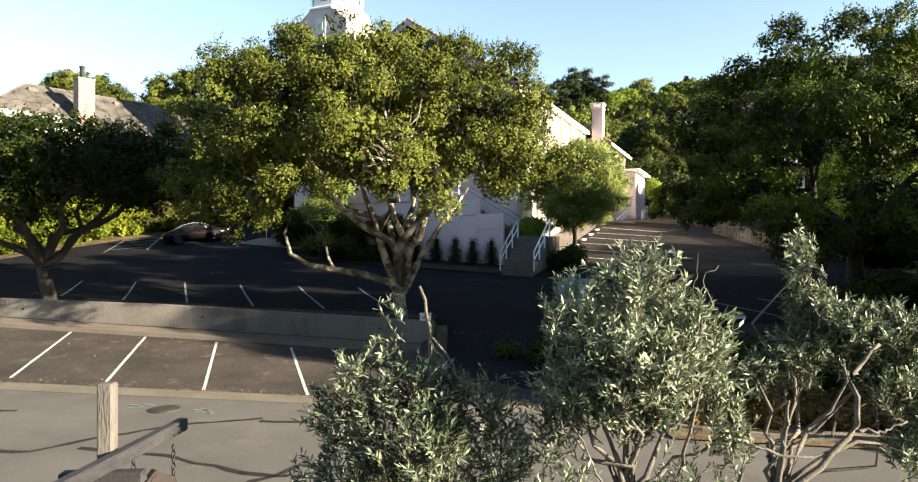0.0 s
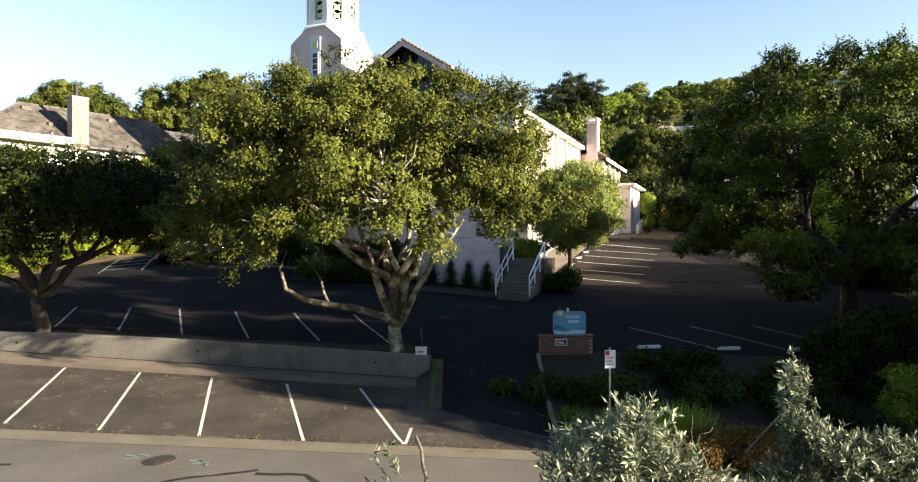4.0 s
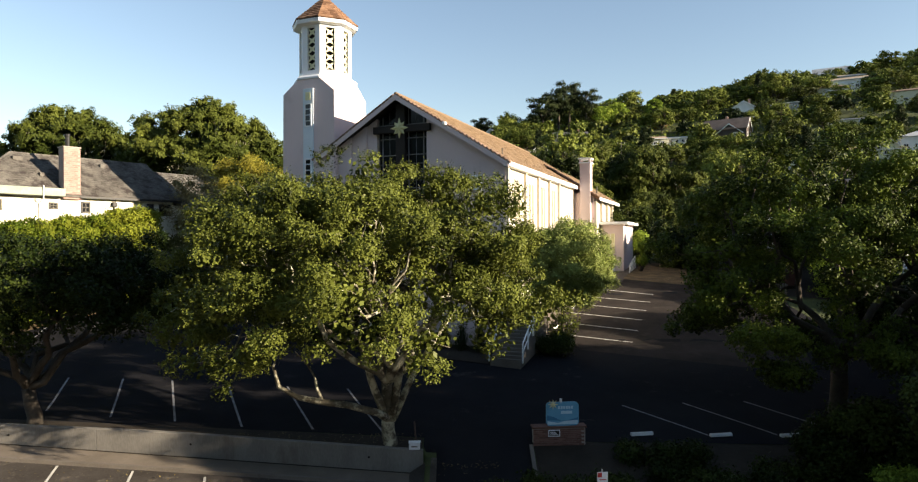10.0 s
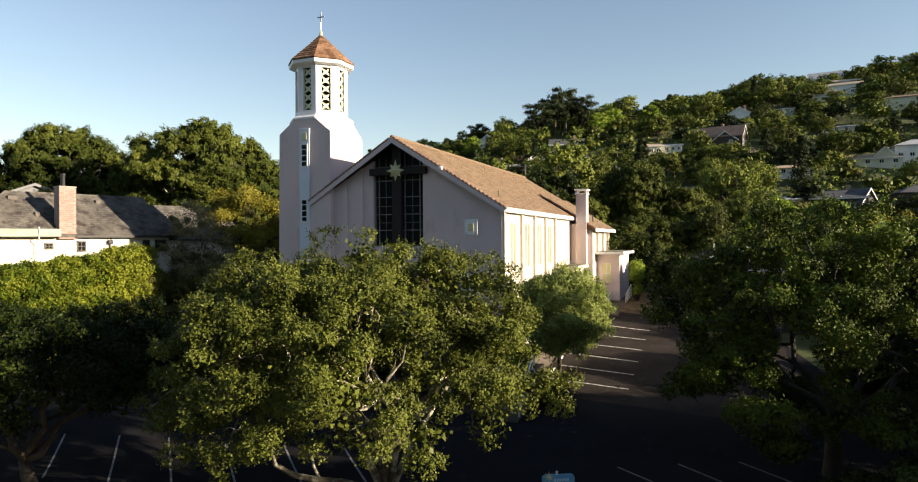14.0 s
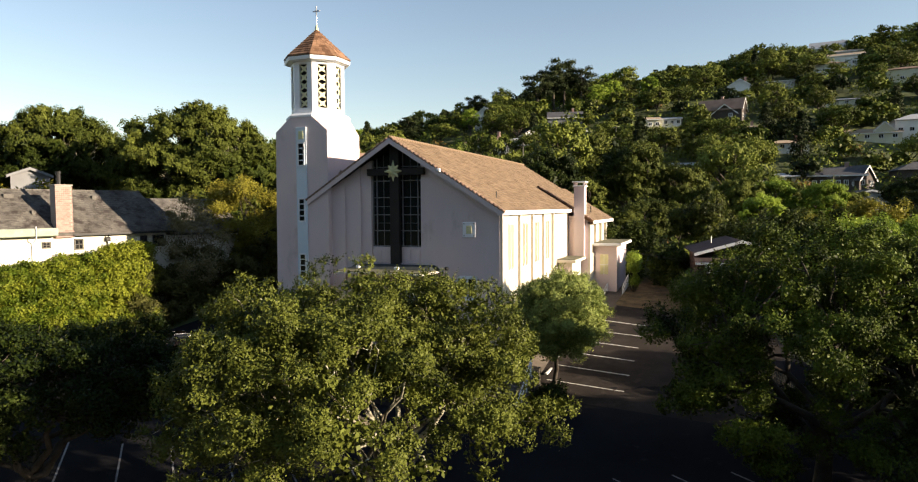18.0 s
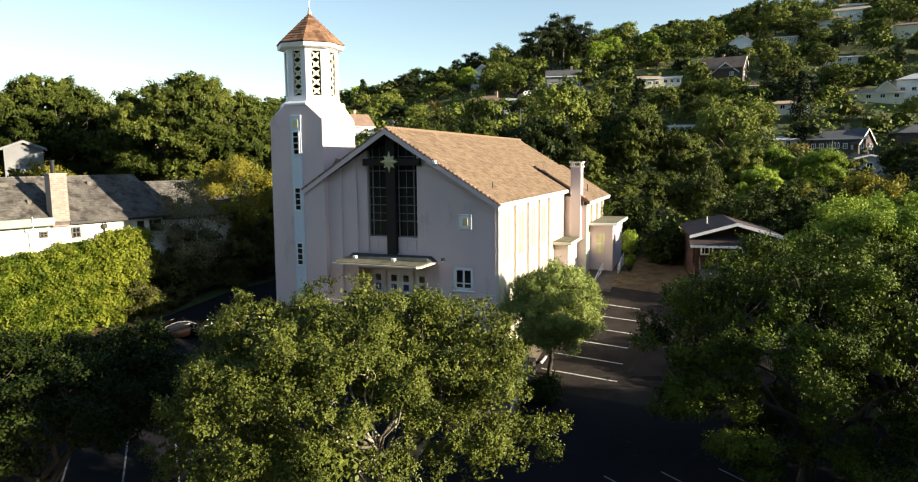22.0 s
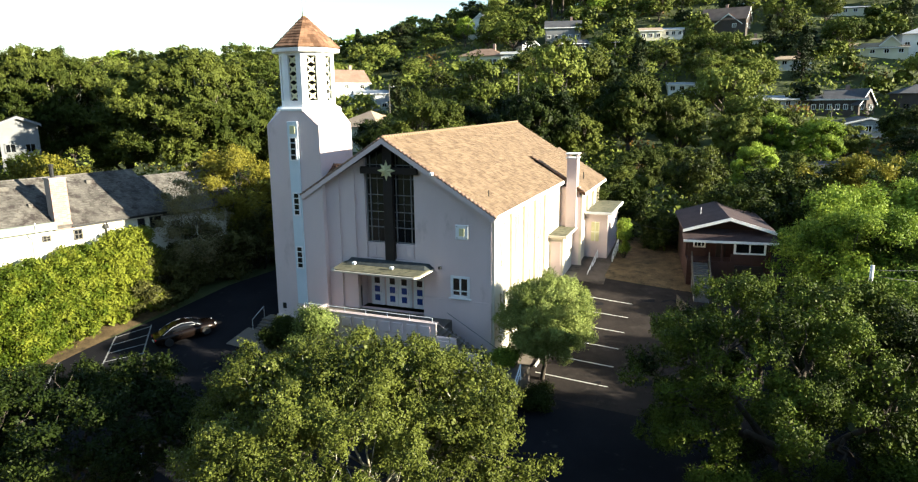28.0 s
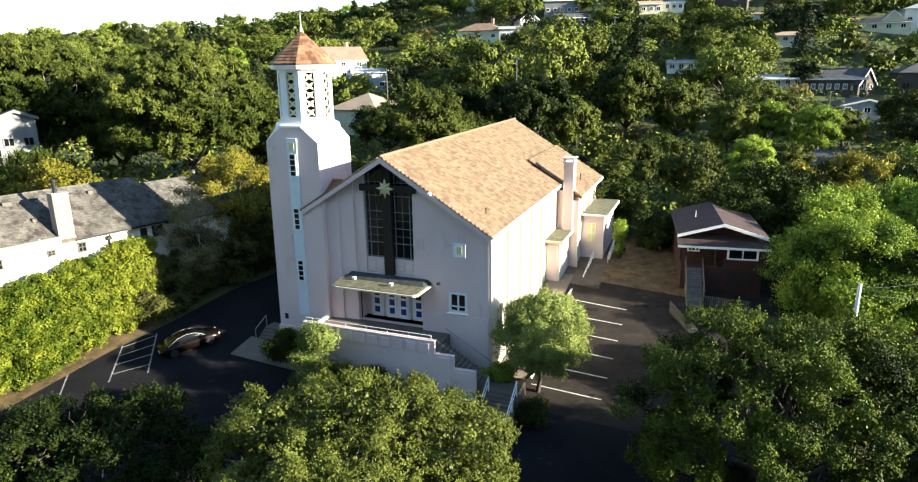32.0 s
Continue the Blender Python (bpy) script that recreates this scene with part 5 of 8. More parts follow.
def manor():
    """The long cream house with a hipped slate roof and a tall brick chimney."""
    th = thing("manor_house", "long cream stucco house with a streaked grey slate roof", "house", at=pose(-32.47, 46.47, 0, 0, 0, 52))
    rng = np.random.default_rng(3)
    e, r, yr, d = 12.58, 16.0, 4.05, 8.5
    part("wall", box(-1.6, 13.9, 0, 8.1, 3.5, e), M_CREAM, th)
    part("wing_wall", prism([(0.25, 3.5), (7.8, 3.5), (7.8, 12.3), (yr, 15.1), (0.25, 12.3)], "x", 13.9, 21), M_CREAM, th)
    # hipped at one end, a half hip where the wing joins
    base = [(-2.05, -0.45, e), (14.3, -0.45, e), (14.3, d + 0.05, e), (-2.05, d + 0.05, e)]
    top = [(2.6, yr - 0.03, r), (13.4, yr - 0.03, r), (13.4, yr + 0.03, r), (2.6, yr + 0.03, r)]
    part("roof", loft([[(x, y, z - 0.14) for x, y, z in base], base, top]), M_SLATE, th)
    part("wing_roof", prism([(-0.15, 12.15), (yr, 15.25), (8.3, 12.15), (8.3, 12.3), (yr, 15.42), (-0.15, 12.3)], "x", 13.6, 21.4), M_SLATE, th)
    rows = 20
    for k in range(rows):
        f0, f1 = k / rows, (k + 1) / rows
        tagged(part("slate_course", shingle_slope(rng, -2.0 + 4.6 * f1, 14.25 - 0.85 * f1, -0.45 + 4.47 * f0, e + (r - e) * f0, -0.45 + 4.47 * f1, e + (r - e) * f1, M_SLATE, 9.0, 0.36), M_SLATE, th), kind="stuff")
    tagged(part("slate_covering", shingle_slope(rng, 13.6, 21.4, -0.15, 12.3, yr, 15.42, M_SLATE, 0.3, 0.36), M_SLATE, th), kind="stuff")
    part("ridge_capping", rod([(2.6, yr, r + 0.02), (13.4, yr, r + 0.02)], 0.09, 6), M_SLATE, th)
    part("ridge_capping", rod([(-2.05, -0.45, e + 0.02), (2.6, yr, r + 0.02)], 0.08, 6), M_SLATE, th)
    part("box_gutter", box(-2.2, 4.7, -0.78, -0.42, 12.45, 13.05, bevel=0.04), M_COPPER, th, "pale green weathered box gutter")
    part("eave_board", box(5.9, 14.3, -0.52, -0.46, 12.4, 12.56), M_IRON, th)
    part("wing_eave_board", box(14.3, 21.4, -0.23, -0.16, 12.1, 12.26), M_IRON, th)
    ch = part("chimney", box(4.7, 6.0, -0.35, 0.75, 12.3, 12.75), M_BRICK, th, "tall pink brick chimney with a dark flue pot")
    brick_column(ch, 4.75, 5.95, -0.3, 0.7, 12.75, 16.3, M_BRICK, M_MORTAR)
    part("chimney_cap", box(4.7, 6.0, -0.35, 0.75, 16.25, 16.36, bevel=0.02), M_MORTAR, ch)
    part("flue_pot", rod([(5.25, 0.3, 16.3), (5.25, 0.3, 17.3)], 0.16, 10), M_IRON, ch)
    part("flue_cowl", rod([(5.25, 0.3, 17.2), (5.25, 0.3, 17.36)], 0.2, 10), M_IRON, ch)
    for x, z, w, h in ((4.12, 11.5, 0.62, 0.5), (6.43, 11.28, 0.68, 0.86), (0.4, 11.3, 0.7, 0.8)):
        framed_window(th, "window", "y", w, h, pose(x, -0.02, z), 2, 2, M_GLASS, M_WOOD, 0.06, 0.12)
    framed_window(th, "window", "y", 0.58, 1.0, pose(11.6, -0.02, 11.2), 1, 2, M_GLASS, M_IRON, 0.05, 0.12)
    framed_window(th, "window", "y", 1.0, 1.0, pose(12.88, -0.02, 11.22), 2, 1, M_GLASS, M_IRON, 0.06, 0.12)
    bm = bmesh.new()
    pts = [(-0.47, 0), (0.47, 0), (0.47, 0.85)] + [(0.47 * math.cos(a * math.pi / 8), 0.85 + 0.47 * math.sin(a * math.pi / 8)) for a in range(1, 8)] + [(-0.47, 0.85)]
    prism([(9.6 + a, 10.2 + b) for a, b in pts], "y", -0.06, 0.02, bm)
    part("arched_window", bm, M_GLASS, th, "dark arched window")
    dp = part("downpipe", rod([(8.58, -0.1, 8.0), (8.58, -0.1, 12.0), (8.58, -0.42, 12.45)], 0.06), M_IRON, th)
    part("hopper", box(8.38, 8.78, -0.3, 0.0, 11.85, 12.2, bevel=0.05), M_IRON, dp)
    part("downpipe", rod([(3.15, -0.86, 13.2), (3.15, -0.86, 12.3), (3.15, -0.1, 11.9), (3.15, -0.1, 6.0)], 0.05), M_WHITE, th)
    for x, y, w in ((2.5, 3.3, 0.7), (3.75, 1.6, 0.3), (8.9, 3.2, 0.6)):
        zz = e + (y + 0.45) * 0.765
        part("roof_vent", box(x, x + w, y - 0.2, y + 0.2, zz - 0.1, zz + 0.22, bevel=0.02), M_SLATE, th)
    return th


M_COPPER = surf("weathered_copper_gutter", (0.2, 0.24, 0.19), (0.36, 0.4, 0.32), 1.5, 20, 0.8, 0.1)
manor()


def cottage(name, label, at, w, d, wall_h, rise, m_wall, m_roof, m_trim, wins=3, gable_front=True, storeys=1, chimney=False, hip=False, seed=1, porch=False):
    """A small house seen from afar: base, walls, roof, windows with panes, trim."""
    th = thing(name, label, "house", "houses on the hillside", at=at)
    if hip:
        part("wall", box(-w / 2, w / 2, 0, d, -4.0, wall_h), m_wall, th)
        o = 0.5
        base = [(-w / 2 - o, -o, wall_h), (w / 2 + o, -o, wall_h), (w / 2 + o, d + o, wall_h), (-w / 2 - o, d + o, wall_h)]
        r = min(w, d) / 2
        top = [(-w / 2 + r, d / 2 - 0.05, wall_h + rise), (w / 2 - r + 0.01, d / 2 - 0.05, wall_h + rise), (w / 2 - r + 0.01, d / 2 + 0.05, wall_h + rise), (-w / 2 + r, d / 2 + 0.05, wall_h + rise)]
        part("roof", loft([[(a, b, c - 0.15) for a, b, c in base], base, top]), m_roof, th)
    elif gable_front:
        part("wall", prism([(-w / 2, -4), (w / 2, -4), (w / 2, wall_h), (0, wall_h + rise), (-w / 2, wall_h)], "y", 0, d), m_wall, th)
        k = rise / (w / 2)
        e = 0.45
        part("roof", prism([(-w / 2 - e, wall_h - k * e), (0, wall_h + rise), (w / 2 + e, wall_h - k * e), (w / 2 + e, wall_h - k * e + 0.22), (0, wall_h + rise + 0.25), (-w / 2 - e, wall_h - k * e + 0.22)], "y", -0.4, d + 0.4), m_roof, th)
        for s in (-1, 1):
            part("barge_board", prism([(0, wall_h + rise - 0.18), (s * (w / 2 + e), wall_h - k * e - 0.18), (s * (w / 2 + e), wall_h - k * e + 0.16), (0, wall_h + rise + 0.18)], "y", -0.5, -0.4), m_trim, th)
    else:
        part("wall", prism([(0, -4), (d, -4), (d, wall_h), (d / 2, wall_h + rise), (0, wall_h)], "x", -w / 2, w / 2), m_wall, th)
        k = rise / (d / 2)
        e = 0.45
        part("roof", prism([(-e, wall_h - k * e), (d / 2, wall_h + rise), (d + e, wall_h - k * e), (d + e, wall_h - k * e + 0.22), (d / 2, wall_h + rise + 0.25), (-e, wall_h - k * e + 0.22)], "x", -w / 2 - 0.4, w / 2 + 0.4), m_roof, th)
        part("fascia", box(-w / 2 - 0.4, w / 2 + 0.4, -e - 0.06, -e, wall_h - k * e - 0.05, wall_h - k * e + 0.22), m_trim, th)
    for s in range(storeys):
        z = 0.9 + 2.8 * s
        for i in range(wins):
            x = -w / 2 + w * (i + 0.5) / wins
            framed_window(th, "window", "y", min(1.4, w / wins * 0.6), 1.3, pose(x, -0.03, z), 2, 1, M_GLASS, m_trim, 0.1, 0.14)
        for i in range(2):
            framed_window(th, "window", "x", 1.3, 1.3, pose(-w / 2 - 0.03, d * (i + 0.5) / 2, z, 0, 0, -90), 2, 1, M_GLASS, m_trim, 0.1, 0.14)
    if chimney:
        c = part("chimney", box(w * 0.2, w * 0.2 + 0.8, d * 0.5, d * 0.5 + 0.8, wall_h, wall_h + rise + 1.3), M_BRICK, th)
        part("chimney_cap", box(w * 0.2 - 0.08, w * 0.2 + 0.88, d * 0.5 - 0.08, d * 0.5 + 0.88, wall_h + rise + 1.3, wall_h + rise + 1.45), M_MORTAR, c)
    return th


M_GREYSTEP = surf("grey_step_boards", (0.07, 0.075, 0.08), (0.15, 0.155, 0.16), 2, 20, 0.9, 0.2)


def red_bungalow():
    """The red-brown bungalow with a porch beside the lot."""
    th = thing("red_bungalow", "red brown shingled bungalow with a white trimmed porch gable", "house", at=pose(26.35, 56.1, 1.9, 0, 0, -16) @ Matrix.Diagonal((0.92, 0.92, 0.92, 1)))
    rng = np.random.default_rng(8)
    w, d, e, r = 7.6, 11.0, 8.95, 1.1
    part("wall", prism([(-w / 2, 2), (w / 2, 2), (w / 2, e), (0, e + r), (-w / 2, e)], "y", 1.6, d), M_REDWALL, th)
    part("porch_floor", box(-w / 2, w / 2, -0.6, 1.6, 1.6, 6.0), M_REDWALL, th)
    k = r / (w / 2)
    for s in (-1, 1):
        pts = [(0, e + r), (s * (w / 2 + 0.5), e - 0.5 * k), (s * (w / 2 + 0.5), e - 0.5 * k + 0.18), (0, e + r + 0.18)]
        part("roof", prism(pts, "y", 0.1, d + 0.4), M_BROWNROOF, th)
        part("barge_board", prism([(0, e + r - 0.08), (s * (w / 2 + 0.5), e - 0.5 * k - 0.1), (s * (w / 2 + 0.5), e - 0.5 * k + 0.2), (0, e + r + 0.22)], "y", 0.02, 0.1), M_WHITE, th)
    part("porch_roof", prism([(-1.0, e - 0.95), (1.6, e - 0.25), (1.6, e - 0.1), (-1.0, e - 0.8)], "x", -w / 2 - 0.5, w / 2 + 0.5), M_BROWNROOF, th)
    part("porch_fascia", box(-w / 2 - 0.5, w / 2 + 0.5, -1.08, -1.0, e - 1.0, e - 0.78), M_WHITE, th)
    for x in (-w / 2 + 0.15, -0.6, w / 2 - 0.15):
        part("porch_post", box(x - 0.1, x + 0.1, -0.6, -0.4, 6.0, e - 0.85), M_REDWALL, th)
    framed_window(th, "window", "y", 1.2, 1.1, pose(-2.5, 1.55, 6.9), 3, 1, M_GLASS, M_WHITE, 0.09, 0.12)
    framed_window(th, "window", "y", 2.9, 1.25, pose(1.9, -0.42, 6.75), 2, 1, M_GLASS, M_WHITE, 0.12, 0.14)
    part("porch_wall", box(0.2, w / 2, -0.6, -0.45, 6.0, 6.8), M_REDWALL, th)
    part("door", box(-0.9, 0.0, 1.5, 1.62, 6.0, 8.0), M_DARKWOOD, th)
    for i in range(13):
        part("step", box(-3.3, -1.9, -0.86 - 0.26 * i, -0.6 - 0.26 * i, 2.2, 5.83 - 0.19 * i), M_GREYSTEP, th)
    for x in (-3.4, -1.8):
        part("stair_rail", rod([(x, -0.6, 6.9), (x, -4.0, 4.45)], 0.05), M_WOOD, th)
        for q in range(10):
            part("baluster", rod([(x, -0.62 - 0.37 * q, 5.5 - 0.27 * q), (x, -0.62 - 0.37 * q, 6.88 - 0.267 * q)], 0.03), M_WOOD, th)
    part("garage_door", box(0.6, 3.2, -0.68, -0.6, 4.0, 5.7), M_DARKWOOD, th)
    part("vent_pipe", rod([(-2.2, 5.0, e + 0.8), (-2.2, 5.0, e + 1.5)], 0.05), M_STEEL, th)
    return th


red_bungalow()

# ---- things about the lots and the street ----
def stack_quad(th, name, mat, *boxes):
    for b in boxes:
        part(name, box(*b), mat, th)


def parking_stop(x, y, turn, half=0.85):
    at = pose(x, y, gz(x, y, 0.016), 0, 0, turn)
    pts = [(-0.1, 0), (0.1, 0), (0.07, 0.13), (-0.07, 0.13)]
    bm = prism(pts, "x", -half, half)
    bmesh.ops.bevel(bm, geom=bm.edges, offset=0.015, segments=1, affect="EDGES")
    return solo("parking_stop", bm, M_STOP, "white painted concrete parking stop on the asphalt", "parking stop", "parking stops", at=at)


M_STOP = surf("painted_concrete", (0.5, 0.49, 0.46), (0.72, 0.71, 0.68), 2, 25, 0.9, 0.2)
for x, y in ((8.4, 27.95), (11.85, 27.95), (14.95, 28.0), (18.0, 28.0)):
    parking_stop(x, y, 8, 0.5)


def church_point(u, v):
    p = CH @ Vector((u, v, 0))
    return p.x, p.y


# bays along the sunny side of the church
for i in range(6):
    v = 1.25 + 2.61 * i
    part("line", stripe([church_point(10.9, v), church_point(16.05, v)], 0.1, 0.024), M_LINE, LINES)
    x, y = church_point(10.75, v + 1.2)
    parking_stop(x, y, -23.3 - 90)
# hatched bay by the tower and the bays along the hedge
HATCH = [((-25.6, 49.7), (-24.6, 45.0)), ((-23.5, 51.4), (-22.1, 46.0))]
for a, b in HATCH:
    part("line", stripe([a, b], 0.11, 0.024), M_LINE_GREY, LINES)
for q in (0.05, 0.3, 0.55, 0.8):
    (ax, ay), (bx, by) = HATCH[0]
    (cx, cy), (dx, dy) = HATCH[1]
    part("line", stripe([(ax + (bx - ax) * q, ay + (by - ay) * q), (cx + (dx - cx) * q, cy + (dy - cy) * q)], 0.1, 0.026), M_LINE_GREY, LINES)
for a, b in (((-28.2, 46.2), (-27.2, 42.4)), ((-30.6, 43.2), (-29.5, 39.6)), ((-33.4, 40.6), (-32.2, 37.0))):
    part("line", stripe([a, b], 0.11, 0.024), M_LINE_GREY, LINES)

# walk, ramp, dry yard beside the church
def quad_uv(u0, u1, v0, v1):
    return [church_point(u0, v0), church_point(u1, v0), church_point(u1, v1), church_point(u0, v1)]


drape("rear_lot", quad_uv(10.3, 26, -1.5, 18.3), 16, 20, 0.019, M_LOT_WORN, "dusty worn asphalt at the back of the side lot", "parking lot")
drape("side_walk", quad_uv(8.1, 10.35, 0.5, 19.0), 4, 16, 0.08, M_WALK, "pale concrete walk along the church wall", "pavement")
drape("rear_walk", quad_uv(8.0, 10.34, 19.01, 24.3), 3, 4, 0.065, M_PATH, "stained concrete beside the side entrance", "pavement")
drape("walk_apron", quad_uv(10.36, 13.1, 16.9, 18.6), 4, 3, 0.075, M_PATH, "brown stained concrete apron at the foot of the ramp", "pavement")
drape("ramp_path", quad_uv(10.36, 12.9, 18.61, 33), 4, 14, 0.06, M_PATH, "brown grey concrete path climbing past the annex", "pavement")
drape("dry_yard", quad_uv(12.91, 21.0, 18.31, 34), 8, 14, 0.04, M_DRY, "yard of dry trampled grass and leaf litter with painted sun dapple", "yard")
drape("bungalow_bed", quad_uv(21.01, 34, 17.6, 34), 10, 14, 0.045, M_SOIL, "dark bare soil in front of the red bungalow", "planting bed")
drape("front_bed", quad_uv(-5.5, 8.9, -6.2, -3.4), 14, 4, 0.07, M_SOIL, "planted soil bed below the church terrace", "planting bed")
drape("hedge_verge", [(-36.4, 33.2), (-22.6, 54.6), (-24.6, 55.8), (-38.6, 34.6)], 16, 2, 0.05, M_DRY, "strip of dry yellow grass along the hedge", "verge")
drape("street_bank", [(3.5, 19.4), (40, 19.0), (40, 27.2), (3.55, 27.2)], 40, 10, 0.05, M_SOIL, "dark planted soil bank above the street", "planting bed")
drape("leaf_litter", [(5.6, 16.9), (26, 16.4), (26, 20.6), (5.2, 20.6)], 22, 4, 0.07, M_DRY, "bank strewn with dry brown leaves", "leaf litter")

drape("tower_pad", quad_uv(-12.6, -5.4, -3.6, -0.9), 6, 3, 0.06, M_WALK, "pale concrete pad beside the tower", "pavement")
TOWER_STEPS = thing("tower_steps", "short flight of concrete steps beside the tower", "steps", at=CH)
for i in range(4):
    zz = gz(*church_point(-11, -0.8)) + 0.17 * (i + 1)
    part("step", box(-11.9, -10.0, -0.9 + 0.3 * i, 1.2, zz - 0.3, zz), M_CONC, TOWER_STEPS)
zz = gz(*church_point(-11, -0.8))
hr = part("handrail", rod([(-11.95, -1.1, zz + 0.95), (-11.95, 0.4, zz + 1.6)], 0.03), M_STEEL, TOWER_STEPS)
for q in (0.0, 1.0):
    part("post", rod([(-11.95, -1.1 + 1.5 * q, zz - 0.1), (-11.95, -1.1 + 1.5 * q, zz + 0.95 + 0.65 * q)], 0.028), M_STEEL, hr)


def kerb(points, label):
    th = thing("kerb", label, "kerb", kind="structure")
    for (x0, y0), (x1, y1) in zip(points, points[1:]):
        d = Vector((x1 - x0, y1 - y0)).normalized()
        n = Vector((-d.y, d.x)) * 0.075
        rings = []
        for x, y in ((x0 + d.x * 0.006, y0 + d.y * 0.006), (x1 - d.x * 0.006, y1 - d.y * 0.006)):
            z = gz(x, y)
            rings.append([(x + n.x, y + n.y, z - 0.15), (x - n.x, y - n.y, z - 0.15), (x - n.x, y - n.y, z + 0.15), (x + n.x, y + n.y, z + 0.15)])
        part("kerb_stone", loft(rings), M_CONC, th)


kerb([(3.45, 26.8), (3.4, 25.6), (3.36, 24.4), (3.32, 23.2), (3.3, 22.2), (3.32, 21.2), (3.5, 20.3), (3.9, 19.4), (4.5, 18.7), (5.4, 18.1), (6.6, 17.7), (8.3, 17.4), (10.5, 17.2), (13, 17.0)], "grey concrete kerb curving from driveway to street")
kerb([(-1.0 - 3.2 * i, 25.07 + 0.208 * i) for i in range(0, 17)], "low concrete kerb in front of the wall walk")


def welcome_sign():
    x0, y0 = 3.55, 26.85
    z = gz(x0 + 1, y0)
    sg = thing("church_sign", "blue church sign with a gold star on a brick base", "sign", at=pose(4.1, 26.92, 1.15, 0, 0, 4))
    th = part("brick_base", box(0.03, 2.2, 0.03, 0.4, z - 0.4, 1.08), M_MORTAR, sg, "low dark red brick base")
    th.location = (-0.55, -0.03, -1.15)
    meshes = [finish(box(0, 0.23, 0, 0.06, 0, 0.066), "brick", M_DKBRICK), finish(box(0, 0.11, 0, 0.06, 0, 0.066), "brick", M_DKBRICK)]
    r = 0
    zz = z - 0.1
    while zz < 1.0:
        x = 0.0
        if r % 2:
            part("brick", meshes[1], M_DKBRICK, th).location = (0, 0, zz)
            x = 0.12
        while x + 0.23 < 2.24:
            part("brick", meshes[0], M_DKBRICK, th).location = (x, 0, zz)
            x += 0.24
        zz += 0.078
        r += 1
    part("cap", box(-0.04, 2.26, -0.04, 0.46, 1.06, 1.14, bevel=0.015), M_DKBRICK, th)
    part("notice", box(0.62, 1.12, -0.03, 0.0, 0.72, 1.0, bevel=0.005), M_WHITE, th, "small white notice with dark lettering bars")
    part("notice_field", box(0.66, 1.08, -0.036, -0.031, 0.76, 0.96), M_IRON, th)
    for i in range(3):
        part("bar", box(0.7, 1.04 - 0.05 * i, -0.04, -0.037, 0.79 + 0.05 * i, 0.815 + 0.05 * i), M_WHITE, th)
    pts = [(0.0, 0.12), (0.06, 0.03), (0.14, 0), (1.24, 0), (1.32, 0.03), (1.38, 0.12), (1.38, 0.86), (1.32, 0.95), (1.24, 0.98), (0.14, 0.98), (0.06, 0.95), (0.0, 0.86)]
    board = part("board", prism(pts, "y", 0, 0.1), M_SIGNBLUE, sg)
    part("pale_water", prism([(0.05, 0.06), (1.33, 0.06), (1.33, 0.22), (0.8, 0.2), (0.5, 0.12), (0.05, 0.2)], "y", -0.012, 0.0), M_SIGNPALE, sg)
    part("dark_hill", prism([(0.03, 0.24), (0.03, 0.45), (0.3, 0.38), (0.62, 0.22), (0.9, 0.22), (1.2, 0.3), (1.35, 0.34), (1.35, 0.24), (0.8, 0.2)], "y", -0.01, 0.0), M_SIGNDARK, sg)
    for k, (a, b) in enumerate(((0.5, 1.16), (0.62, 1.1))):
        for i in range(6):
            x = a + (b - a) * i / 6
            part("letter_bar", box(x, x + 0.075, -0.016, 0.0, 0.7 - 0.2 * k, 0.82 - 0.2 * k), M_SIGNPALE, sg)
    bm = bmesh.new()
    c, ring = bm.verts.new((0.28, -0.07, 0.9)), []
    bk = bm.verts.new((0.28, 0.0, 0.9))
    for i in range(16):
        r = 0.24 if i % 2 == 0 else 0.08
        a = math.pi * i / 8
        ring.append(bm.verts.new((0.28 + r * math.sin(a), -0.02, 0.9 + r * math.cos(a))))
    for i in range(16):
        bm.faces.new((c, ring[i], ring[(i + 1) % 16])), bm.faces.new((bk, ring[(i + 1) % 16], ring[i]))
    part("star", bm, M_GOLD, sg, "gold eight pointed star")
    part("lamp", rod([(0.62, 0.05, 0.95), (0.62, 0.02, 1.12)], 0.05, 8), M_WHITE, sg)


M_SIGNBLUE = surf("blue_sign_paint", (0.09, 0.3, 0.46), (0.14, 0.38, 0.55), 2, 20, 0.5, 0.05)
M_SIGNPALE = surf("pale_sign_paint", (0.42, 0.62, 0.7), (0.52, 0.7, 0.78), 2, 20, 0.5, 0.05)
M_SIGNDARK = surf("deep_blue_sign_paint", (0.03, 0.16, 0.28), (0.05, 0.2, 0.34), 2, 20, 0.5, 0.05)
M_RED = surf("red_paint", (0.4, 0.03, 0.03), (0.55, 0.06, 0.05), 2, 20, 0.6, 0.05)
welcome_sign()


